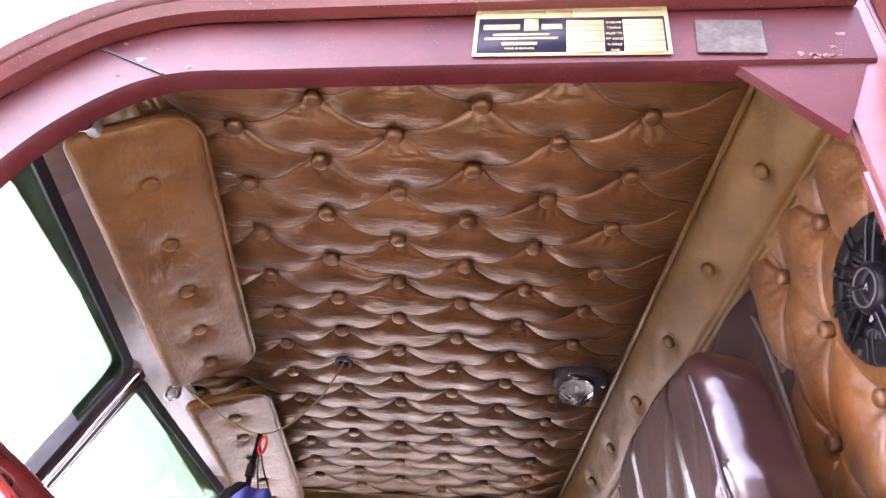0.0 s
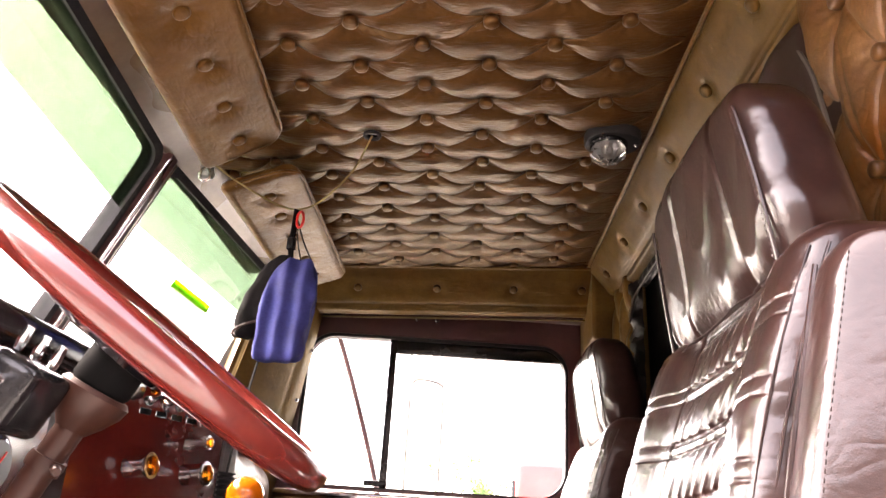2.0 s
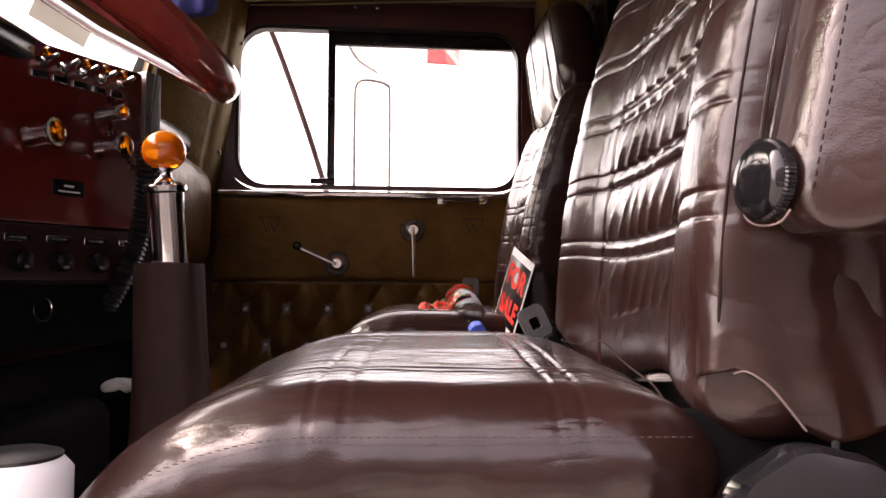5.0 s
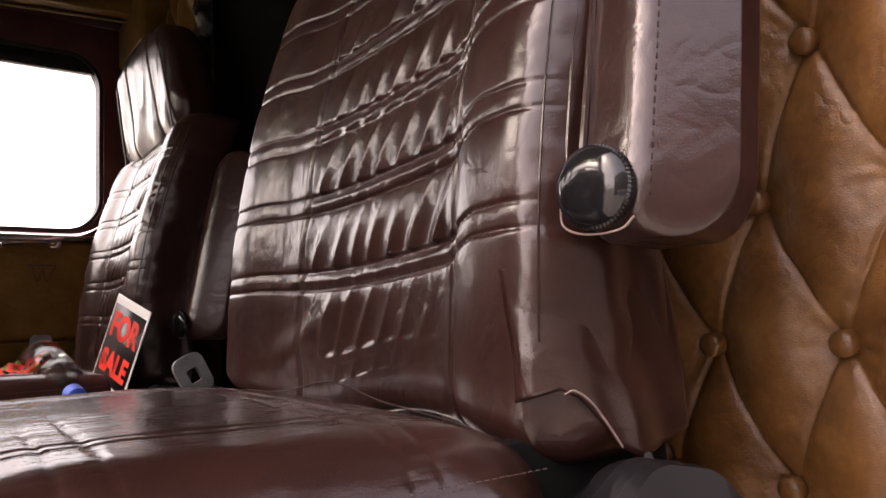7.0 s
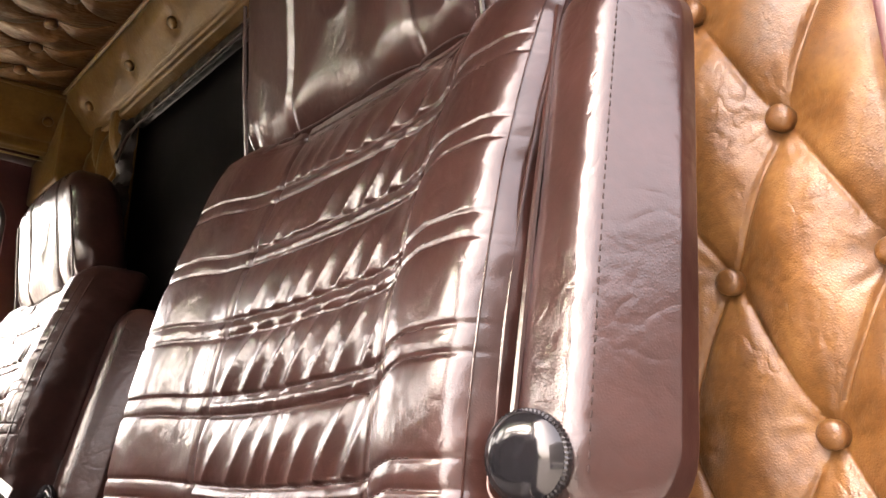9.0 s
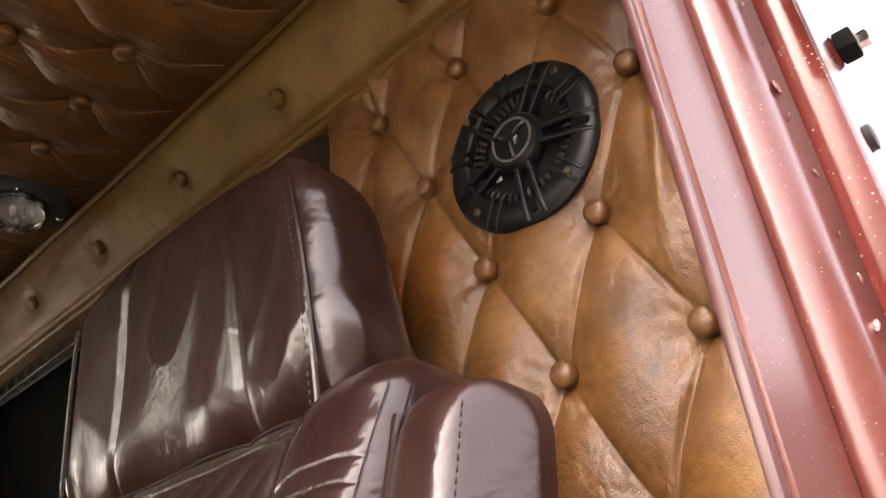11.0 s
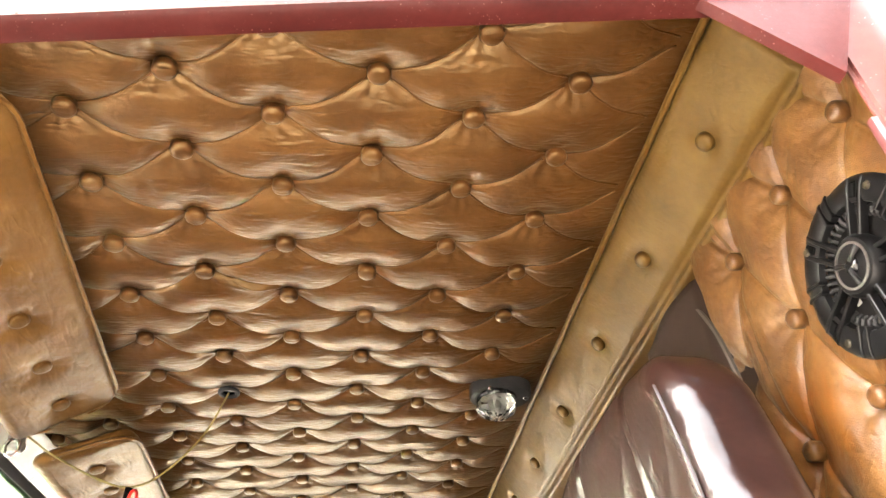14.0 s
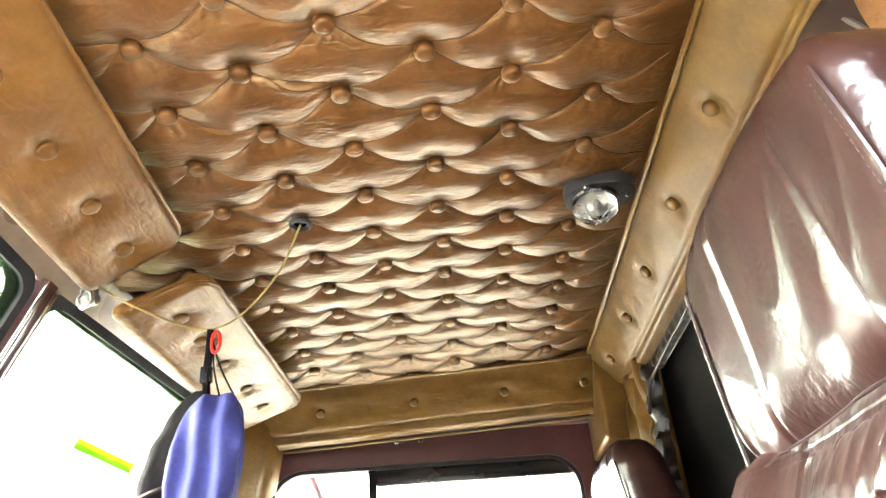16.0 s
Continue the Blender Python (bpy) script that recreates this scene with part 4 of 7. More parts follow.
windscreen = thing("window_1", "two-pane raked windscreen in black rubber", "windscreen", kind="structure")
for y0, y1 in ((0.2, 0.935), (0.965, 1.70)):
    part("gasket", pane_frame(y0, y1), black_rubber, windscreen, "black rubber gasket")
    gb = bmesh.new()
    q = [gb.verts.new(ws(y, z, o)) for o in (0.003, -0.003) for y, z in ((y0 + 0.015, 0.875), (y1 - 0.015, 0.875), (y1 - 0.015, 1.315), (y0 + 0.015, 1.315))]
    for idx in ((0, 1, 2, 3), (7, 6, 5, 4), (0, 4, 5, 1), (1, 5, 6, 2), (2, 6, 7, 3), (3, 7, 4, 0)):
        gb.faces.new([q[i] for i in idx])
    pane = part("pane", gb, clear_glass, windscreen, smooth=False)
    pane.visible_shadow = False
    tint = bmesh.new()
    q = [tint.verts.new(ws(y, z, o)) for o in (0.006, 0.0035) for y, z in ((y0 + 0.015, 1.2), (y1 - 0.015, 1.2), (y1 - 0.015, 1.315), (y0 + 0.015, 1.315))]
    for idx in ((0, 1, 2, 3), (7, 6, 5, 4), (0, 4, 5, 1), (1, 5, 6, 2), (2, 6, 7, 3), (3, 7, 4, 0)):
        tint.faces.new([q[i] for i in idx])
    band = part("tint_band", tint, green_glass, windscreen, "green tinted shade band", smooth=False)
    band.visible_shadow = False
dv = bmesh.new()
prism(dv, [ws(CAB + a, 0.85, o) for a, o in ((-0.013, 0.0), (0.013, 0.0), (0.013, 0.024), (-0.013, 0.024))],
      [ws(CAB + a, 1.33, o) for a, o in ((-0.013, 0.0), (0.013, 0.0), (0.013, 0.024), (-0.013, 0.024))])
part("mullion", dv, dark_maroon, windscreen, "maroon centre post", smooth=False)
for o_ in (-0.0115, 0.0115):
    part("mullion_strip", tube([ws(CAB + o_, 0.86, 0.026), ws(CAB + o_, 1.32, 0.026)], 0.0045, 10), chrome, windscreen, "chrome strip on the centre post")
# header over the windscreen
wh = bmesh.new()
rows = []
for k in range(31):
    y = 0.2 + (1.78 - 0.2) * k / 30
    a, b = ws(y, 1.325, 0.01), ws(y, 1.325, -0.05)
    rows.append([wh.verts.new(p) for p in (a, (a.x + 0.06, y, 1.362), (a.x + 0.06, y, 1.42), (b.x, y, 1.42), b)])
for lo, hi in zip(rows, rows[1:]):
    for k in range(5):
        wh.faces.new((lo[k], lo[(k + 1) % 5], hi[(k + 1) % 5], hi[k]))
wh.faces.new(rows[0])
wh.faces.new(rows[-1][::-1])
whead = part("trim_front", wh, header_vinyl)
tagged(whead, "olive-brown vinyl header above the windscreen", "trim", kind="structure")


# ---------------------------------------------------------------- sun visors
def sun_visor(corner, along_v, across_v, length, width, buttons, label):
    """A padded visor: rounded board with piping and a row of buttons."""
    e, a = Vector(along_v).normalized(), Vector(across_v).normalized()
    n = e.cross(a).normalized()
    if n.z > 0:
        n = -n
    ob = thing("sun_visor", label, "sun visor", group="sun visors")
    M = Matrix(((e.x, a.x, n.x, 0), (e.y, a.y, n.y, 0), (e.z, a.z, n.z, 0), (0, 0, 0, 1)))
    M.translation = Vector(corner) + e * length / 2 + a * width / 2
    ob.matrix_world = M
    R = 0.055

    def warp(p, nr):
        x, y = p[:, 0].copy(), p[:, 1].copy()
        # round the corners on the rear edge
        cx, cy = np.clip(x, -(length / 2 - R), length / 2 - R), np.minimum(y, width / 2 - R)
        d = np.hypot(x - cx, y - cy)
        s = np.where((d > R) & (y > width / 2 - R), R / np.maximum(d, 1e-6), 1)
        p[:, 0], p[:, 1] = cx + (x - cx) * s, cy + (y - cy) * s
        w = np.clip(nr[:, 2], 0, 1)
        for q in buttons:
            rq, aq = np.hypot(p[:, 0] - q, p[:, 1]), np.arctan2(p[:, 1], p[:, 0] - q)
            p[:, 2] -= w * (0.0075 * np.exp(-(rq / 0.024) ** 2) - 0.0004 * np.sin(aq * 8 + q * 90 + 2 * np.sin(aq)) * np.exp(-((rq - 0.024) / 0.012) ** 2))
        p[:, 2] += w * (0.0012 * soft_noise(p[:, 0] * 12, p[:, 1] * 16, 3) + 0.0003 * soft_noise(p[:, 0] * 50, p[:, 1] * 40, 9))
        return p

    v, f = pillow((length / 2, width / 2, 0.012), (0.02, 0.02, 0.012), (170, 48, 4), warp)
    put("pad", mesh_of("pad", v, f, visor_vinyl), ob)
    line = []
    o = rounded_outline(-length / 2 + 0.001, length / 2 - 0.001, -width / 2 + 0.001, width / 2 - 0.001, 0.05, 8)
    part("piping", tube([(x, y, 0.006) for x, y in o if y > -width / 2 + 0.03], 0.0035, 6), visor_vinyl, ob)
    bmesh_ = button_mesh(0.0125, visor_vinyl, 0.36)
    for q in buttons:
        put("button", bmesh_, ob, m=pose(q, 0, 0.0048))
    return ob


visor_1 = sun_visor((-0.356, 0.25, 1.262), (-0.08, 1, 0.0), (0.86, 0, 0.5), 0.635, 0.155, [-0.21, -0.085, 0.035, 0.15, 0.262],
                    "padded olive-brown vinyl sun visor with five buttons")
visor_2 = sun_visor((-0.3825, 0.92, 1.25), (0.0, 1, 0.035), (0.9, 0, 0.35), 0.68, 0.152, [-0.25, -0.15, -0.03, 0.12, 0.255],
                    "padded olive-brown vinyl sun visor hanging lower")


def visor_bracket(at):
    ob = thing("visor_bracket", "chromed visor hinge bracket on the windscreen header", "bracket", at, group="visor brackets")
    part("base", box_bm(-0.012, 0.012, -0.004, 0.004, -0.015, 0.03, 0.002), steel, ob)
    part("clamp", turned([(0.006, 0), (0.01, 0.2), (0.01, 0.8), (0.006, 1)], (0, -0.012, 0), (0, 0.022, 0), 14), steel, ob)
    part("loop", tube([(0.002 + 0.009 * math.cos(a), -0.012, -0.012 + 0.013 * math.sin(a)) for a in np.linspace(0, 2 * math.pi, 20, endpoint=False)], 0.0028, 8, True), chrome, ob, "chrome loop")
    part("screw", turned([(0.004, 0), (0.0045, 0.6), (0.003, 1)], (0.004, -0.004, 0.018), (0.004, -0.009, 0.018), 10), chrome, ob)
    return ob


visor_bracket((-0.392, 0.885, 1.262))
visor_bracket((-0.332, 0.235, 1.278))

# ---------------------------------------------------------------- ceiling lamp, hook and cord
lamp = thing("dome_lamp", "faceted clear glass dome lamp on a black ceiling base", "ceiling lamp", (0.344, 0.943, roof_z(0.344) - 0.012))
oval = rounded_outline(-0.045, 0.062, -0.044, 0.044, 0.04, 10)
ob_ = bmesh.new()
rings_ = [[ob_.verts.new((x * k_, y * k_, z_)) for x, y in oval] for k_, z_ in ((1.0, 0.012), (1.0, -0.004), (0.95, -0.0075), (0.7, -0.0085))]
for lo, hi in zip(rings_, rings_[1:]):
    for k in range(len(oval)):
        ob_.faces.new((lo[k], lo[(k + 1) % len(oval)], hi[(k + 1) % len(oval)], hi[k]))
ob_.faces.new(rings_[-1])
part("base", ob_, black_rubber, lamp, "black oval lamp base")
part("collar", turned([(0.036, 0), (0.0365, 0.5), (0.034, 1)], (0, 0, -0.006), (0, 0, -0.014), 32), black_plastic, lamp)
part("reflector", turned([(0.03, 0), (0.031, 0.5), (0.026, 1)], (0, 0, -0.01), (0, 0, -0.0155), 32), steel, lamp, "grey metal reflector")
for x_, y_ in ((0.052, -0.004), (-0.016, -0.037), (-0.012, 0.036)):
    part("screw", turned([(0.004, 0), (0.0045, 0.6), (0.002, 1)], (x_, y_, -0.0065), (x_, y_, -0.0115), 10), chrome, lamp)
lb = bmesh.new()
bmesh.ops.create_uvsphere(lb, u_segments=18, v_segments=12, radius=0.033)
for v in lb.verts:
    a = math.atan2(v.co.y, v.co.x)
    v.co *= 1 + 0.1 * noise.noise(v.co * 70) + 0.05 * math.sin(a * 9)
    v.co.z = v.co.z * 0.72 - 0.024
part("lens", lb, crystal, lamp, "cut glass lens", smooth=False)
part("bulb", turned([(0.006, 0), (0.009, 0.4), (0.008, 0.8), (0.002, 1)], (0, 0, -0.016), (0, 0, -0.032), 12), steel, lamp)

hook = thing("ceiling_grommet", "black grommet in the headliner holding a cord", "grommet", (-0.105, 0.924, roof_z(-0.105) - 0.006))
part("ring", tube([(0.014 * math.cos(a), 0.014 * math.sin(a), -0.004) for a in np.linspace(0, 2 * math.pi, 20, endpoint=False)], 0.004, 8, True), black_rubber, hook)
part("plug", turned([(0.012, 0), (0.012, 1)], (0, 0, 0.002), (0, 0, -0.002), 16), black_plastic, hook)
cord = part("cord", tube(smooth_line([(-0.105, 0.924, 1.372), (-0.135, 0.93, 1.3), (-0.185, 0.935, 1.24), (-0.226, 0.932, 1.216), (-0.27, 0.925, 1.222),
                                      (-0.33, 0.878, 1.24), (-0.385, 0.868, 1.275)], 10), 0.0017, 6), yellow_cord)
tagged(cord, "yellowed cord strung from headliner to visor hinge", "cord")

pouch = thing("hanging_slippers", "black slipper and blue cloth pouch on a red clip", "pouch", (-0.226, 0.93, 1.21))
part("strap", tube([(-0.004, 0, 0.004), (-0.005, 0.002, -0.03), (-0.006, 0.0, -0.06), (-0.004, 0.004, -0.095)], 0.006, 8, flat=0.5), black_cloth, pouch)
part("buckle", box_bm(-0.013, 0.003, -0.006, 0.004, -0.075, -0.052, 0.002), black_plastic, pouch, "black plastic buckle")
part("clip", tube([(0.006 + 0.006 * math.cos(a), -0.006, -0.018 + 0.016 * math.sin(a)) for a in np.linspace(0, 2 * math.pi, 18, endpoint=False)], 0.0025, 6, True), red_plastic, pouch, "red clip")


def bag_warp(top, taper, fold, seed):
    def f(p, nr):
        s = (p[:, 2] + 1) / 2
        w = top + (1 - top) * np.clip((1 - s) * (2.6 if taper else 1.9), 0, 1) ** 0.7
        w = w * (1 - taper * np.clip(0.75 - s, 0, 1) / 0.75)
        p[:, 0] *= w
        p[:, 1] *= w
        p[:, 0] += fold * (soft_noise(p[:, 1] * 3 + p[:, 0] * 2, p[:, 2] * 4, seed))
        p[:, 1] += fold * (soft_noise(p[:, 0] * 4, p[:, 2] * 5, seed + 1))
        return p
    return f


bv, bf = pillow((1, 1, 1), (0.3, 0.6, 0.2), (30, 24, 36), bag_warp(0.5, 0.12, 0.07, 21))
bv = bv * np.array([0.047, 0.02, 0.093]) + np.array([0.014, -0.006, -0.188])
bv[:, 1] += 0.004 * np.sin(bv[:, 0] * 190 + 14 * bv[:, 2]) + 0.003 * np.sin(bv[:, 2] * 60 + bv[:, 0] * 40)
bv[:, 0] += (bv[:, 2] + 0.1) * 0.1
put("blue_pouch", mesh_of("blue_pouch", bv, bf, blue_cloth), pouch, "blue cloth pouch")
bv, bf = pillow((1, 1, 1), (0.8, 0.8, 0.5), (20, 20, 26), bag_warp(0.4, 0, 0.06, 31))
bv = bv * np.array([0.036, 0.03, 0.08]) + np.array([-0.024, 0.03, -0.155])
bv[:, 0] += (bv[:, 2] + 0.08) * 0.28
put("slipper", mesh_of("slipper", bv, bf, black_cloth), pouch, "black slipper with pale rim")
for dx_ in (-0.012, 0.006, 0.026):
    part("drawstring", tube(smooth_line([(0.002, -0.004, -0.02), (0.004 + dx_ * 0.5, -0.006, -0.06), (0.012 + dx_, -0.008, -0.1)], 5), 0.0014, 6), black_cloth, pouch, "thin black drawstring")
rimp = [(-0.02 - 0.035 + 0.036 * math.cos(a), 0.02 + 0.04 * math.sin(a), -0.22 + 0.012 * math.cos(a)) for a in np.linspace(0, 2 * math.pi, 30, endpoint=False)]
part("rim", tube(rimp, 0.003, 6, True), dark_vinyl, pouch)

# ---------------------------------------------------------------- far door
door = thing("door_1", "closed far door with vinyl panels, window and chrome handles", "door", (0, 1.86, 0), kind="structure")
door.rotation_euler = (0, 0, math.atan(0.06))
win_o = rounded_outline(-0.365, 0.385, 0.797, 1.217, 0.075, 8)
rim_o = rounded_outline(-0.41, 0.43, 0.785, 1.262, 0.11, 8)
skin_o = rounded_outline(-0.46, 0.52, -0.0, 1.30, 0.05, 8)
rim_i = rounded_outline(-0.374, 0.394, 0.793, 1.226, 0.082, 8)
part("window_surround", ring_plate(rim_o, rim_i, -0.012, 0.01), dark_maroon, door, "maroon window surround")
part("door_skin", ring_plate(skin_o, rounded_outline(-0.40, 0.42, 0.78, 1.25, 0.1, 8), 0.0, 0.05), dark_maroon, door, "maroon painted door shell")
part("window_rubber", ring_plate(rim_i, win_o, -0.006, 0.03), black_rubber, door, "black window rubber")
part("vent_bar", box_bm(-0.133, -0.112, -0.004, 0.022, 0.797, 1.217, 0.003), black_plastic, door, "black vent window bar")
part("vent_strip", box_bm(-0.137, -0.1345, -0.006, 0.0, 0.8, 1.21, 0.0008), chrome, door)
part("top_bar", box_bm(-0.112, 0.385, 0.0, 0.018, 1.178, 1.217, 0.004), black_plastic, door, "black top rail of the sliding glass")
part("latch", box_bm(-0.175, -0.11, -0.014, 0.0, 0.8, 0.815, 0.004), black_plastic, door, "black window latch")
for a, b in ((-0.36, -0.134), (-0.11, 0.38)):
    pn = part("pane", box_bm(a, b, 0.01, 0.015, 0.8, 1.214, 0.0), clear_glass, door, smooth=False)
    pn.visible_shadow = False
part("sill_strip", box_bm(-0.44, 0.5, -0.016, -0.004, 0.766, 0.78, 0.003), chrome, door, "bright sill strip")


def panel_height(u, v):
    h = 0.006 + 0.0016 * soft_noise(u * 9, v * 9, 14) + 0.0007 * soft_noise(u * 50, v * 38, 15)
    e = np.minimum(np.minimum(u, 0.92 - u), np.minimum(v, 0.225 - v))
    return h * np.clip(e / 0.01, 0, 1)


pv, pf = slab((-0.43, -0.004, 0.54), (1, 0, 0), (0, 0, 1), (0, -1, 0), 0.92, 0.225, 110, 30, panel_height, 0.01)
put("upper_panel", mesh_of("upper_panel", pv, pf, visor_vinyl), door, "smooth brown vinyl panel")
pv, pf = slab((-0.43, -0.004, 0.02), (1, 0, 0), (0, 0, 1), (0, -1, 0), 0.92, 0.517, 150, 90,
              lambda u, v: tuft(u - 0.09, v - 0.447, 0.0535, 0.094, 0.015, 0.005, 17), 0.01)
low = put("lower_panel", mesh_of("lower_panel", pv, pf, visor_vinyl), door, "diamond-tufted brown vinyl panel")
lbm = button_mesh(0.0075, steel, 0.6)
for j in range(-4, 1):
    for i in range(-1, 16):
        if (i + j) % 2 == 0 and 0.02 < 0.09 + i * 0.0535 < 0.9:
            put("button", lbm, low, m=facing((-0.43 + 0.09 + i * 0.0535, -0.006, 0.467 + j * 0.094), (0, -1, 0)))


def emblem(x):
    bm = bmesh.new()
    for a, b in (((0, 0.02), (0.012, -0.018)), ((0.012, -0.018), (0.022, 0.008)), ((0.022, 0.008), (0.032, -0.018)), ((0.032, -0.018), (0.05, 0.02)), ((-0.01, 0.02), (0.05, 0.02))):
        rod((x + a[0], -0.0105, 0.69 + a[1]), (x + b[0], -0.0105, 0.69 + b[1]), 0.0014, bm, 6)
    return bm


part("embossing", emblem(-0.3), dark_vinyl, door, "embossed emblem lines")
part("embossing", emblem(0.24), dark_vinyl, door, "embossed emblem lines")
crank = part("window_crank", turned([(0.028, 0), (0.033, 0.3), (0.03, 1)], (-0.102, -0.004, 0.588), (-0.102, -0.018, 0.588), 24), black_plastic, door, "chrome window crank on a black boss")
part("hub", turned([(0.02, 0), (0.021, 0.5), (0.012, 1)], (-0.102, -0.018, 0.588), (-0.102, -0.04, 0.588), 20), chrome, crank)
part("arm", tube([(-0.102, -0.034, 0.588), (-0.15, -0.04, 0.608), (-0.195, -0.044, 0.628)], lambda s: 0.009 - 0.002 * s, 10, flat=0.6), chrome, crank)
part("knob", turned([(0.007, 0), (0.011, 0.3), (0.011, 0.8), (0.006, 1)], (-0.203, -0.04, 0.632), (-0.203, -0.07, 0.632), 14), black_plastic, crank)
latch = part("door_handle", turned([(0.028, 0), (0.033, 0.3), (0.03, 1)], (0.098, -0.004, 0.678), (0.098, -0.018, 0.678), 24), black_plastic, door, "chrome lever on a black boss")
part("hub", turned([(0.018, 0), (0.02, 0.5), (0.013, 1)], (0.098, -0.018, 0.678), (0.098, -0.038, 0.678), 20), chrome, latch)
part("lever", tube([(0.098, -0.034, 0.685), (0.1, -0.038, 0.62), (0.101, -0.036, 0.553)], lambda s: 0.0095 - 0.003 * s, 10, flat=0.6), chrome, latch)
pull = part("pull_handle", tube(smooth_line([(0.18, -0.006, 0.757), (0.185, -0.024, 0.757), (0.235, -0.026, 0.758), (0.28, -0.024, 0.759), (0.286, -0.006, 0.759)], 6), 0.0055, 8), chrome, door, "small chrome pull handle")
for x in (0.176, 0.29):
    part("foot", box_bm(x - 0.012, x + 0.012, -0.012, -0.002, 0.75, 0.766, 0.002), chrome, pull)
for x in (-0.33, -0.28, -0.06, 0.0):
    part("screw", turned([(0.006, 0), (0.006, 0.5), (0.003, 1)], (x, -0.001, 1.283), (x, -0.006, 1.283), 10), chrome, door)

# far pillar and its cover, strip over the door
pil = bmesh.new()
prism(pil, [(-0.62, 1.6, 0.62), (-0.47, 1.76, 0.62), (-0.43, 1.845, 0.62), (-0.5, 1.95, 0.62), (-0.75, 1.8, 0.62)],
      [(-0.45, 1.62, 1.36), (-0.325, 1.74, 1.36), (-0.32, 1.83, 1.36), (-0.38, 1.95, 1.36), (-0.55, 1.8, 1.36)])
bmesh.ops.bevel(pil, geom=[e for e in pil.edges if abs(e.verts[0].co.z - e.verts[1].co.z) > 0.5], offset=0.02, segments=3, affect="EDGES")
pillar = part("pillar_cover", pil, olive_vinyl)
tagged(pillar, "olive-brown vinyl cover on the far windscreen pillar", "pillar", kind="structure")
for k in range(5):
    s = 0.15 + 0.19 * k
    p = Vector((-0.47 + 0.145 * s + 0.018, 1.76 - 0.02 * s + 0.03, 0.62 + 0.74 * s))
    put("screw", button_mesh(0.006, chrome, 0.5, 10), pillar, m=facing(p, (0.6, -0.75, 0)))
hs = part("door_header_far", box_bm(-0.46, 0.5, 1.83, 1.93, 1.302, 1.42, 0.006), dark_maroon)
tagged(hs, "dark maroon header over the far door", "trim", kind="structure")
hw = part("wall_far_outer", box_bm(0.43, 0.62, 1.9, 1.95, 0, 1.42, 0.006), dark_maroon)
tagged(hw, "dark maroon cab wall behind the far door", "wall", kind="structure")


# ---------------------------------------------------------------- seats
ROWS_Z = [0.577, 0.643, 0.707, 0.771, 0.835]
SEAM_R, SEAM_L, MID = 0.308, 0.543, 0.458


def back_x(z):
    d = z - 0.5
    return 0.274 + 0.02 * d + 0.5 * d * d


def row_lift(y):
    """How the cross seams rise at the bolsters."""
    return 0.01 * np.clip((SEAM_R + 0.01 - y) / 0.04, 0, 1) - 0.006 * np.cos(np.clip((y - MID) / 0.15, -1, 1) * np.pi / 2)


def front_relief(y, z):
    """Offset of the backrest's front, positive away from the sitter."""
    mid = 1 / (1 + np.exp(-(0.1175 - np.abs(y - 0.4255)) / 0.006))
    dish = 1 / (1 + np.exp(-(0.15 - np.abs(y - MID)) / 0.01))
    d = 0.018 * dish + 0.002 * mid
    for ys in (SEAM_R, SEAM_L):
        d = d + 0.0055 * np.exp(-((y - ys) / 0.0032) ** 2)
    zz = z - row_lift(y)
    phase = (zz - ROWS_Z[0]) / 0.0645
    f = phase - np.floor(phase)
    inside = (zz > 0.5) & (zz < 0.9)
    # flat panels drawn in only beside the cross bands
    roll = np.where(inside, np.clip(np.sin(np.pi * np.clip((f - 0.1) / 0.8, 0, 1)), 0, 1) ** 0.45, 0.3)
    below = 1 / (1 + np.exp(np.clip((zz - 0.562) / 0.006, -30, 30)))
    roll = roll * (1 - below) + 0.5 * below
    d = d - 0.004 * np.exp(-(((z - 0.53) + 0.3 * (y - 0.53)) / 0.013) ** 2) * np.exp(-((y - 0.53) / 0.07) ** 2)
    d = d - roll * (0.0014 + 0.0026 * mid)
    for zr in ROWS_Z:
        for o in (-0.0075, 0.0075):
            d = d + (0.0011 + 0.0012 * mid) * np.exp(-((zz - zr - o) / 0.0014) ** 2)
        d = d - (0.0005 + 0.0012 * mid) * np.exp(-((zz - zr) / 0.0042) ** 2)
    # slanting gathers in the middle panel, drawn up from each band
    row_n = np.floor(phase)
    wob = y * 2 * np.pi / 0.03 + 2.2 * soft_noise(y * 17, row_n * 3.7 + 5, 6) + 6.5 * (f - 0.5) + 1.3 * row_n
    reach = 0.62 + 0.2 * soft_noise(y * 24, row_n * 2.3 + 9, 13)
    env = np.clip((f - 0.1) / 0.07, 0, 1) * np.exp(-(np.clip(f - 0.16, 0, 1) / reach) ** 2) * np.clip(0.68 + 0.8 * soft_noise(y * 13, row_n * 1.7 + 2, 12), 0.15, 1)
    core = 1 / (1 + np.exp(-(0.1 - np.abs(y - 0.427)) / 0.006))
    ridge = 1 - 2 * np.abs(np.sin(wob / 2)) ** 0.8
    d = d - 0.003 * ridge * env * core * inside
    d = d + 0.0012 * soft_noise(y * 20, z * 16, 2) + 0.0002 * soft_noise(y * 110, z * 90, 3)
    return d


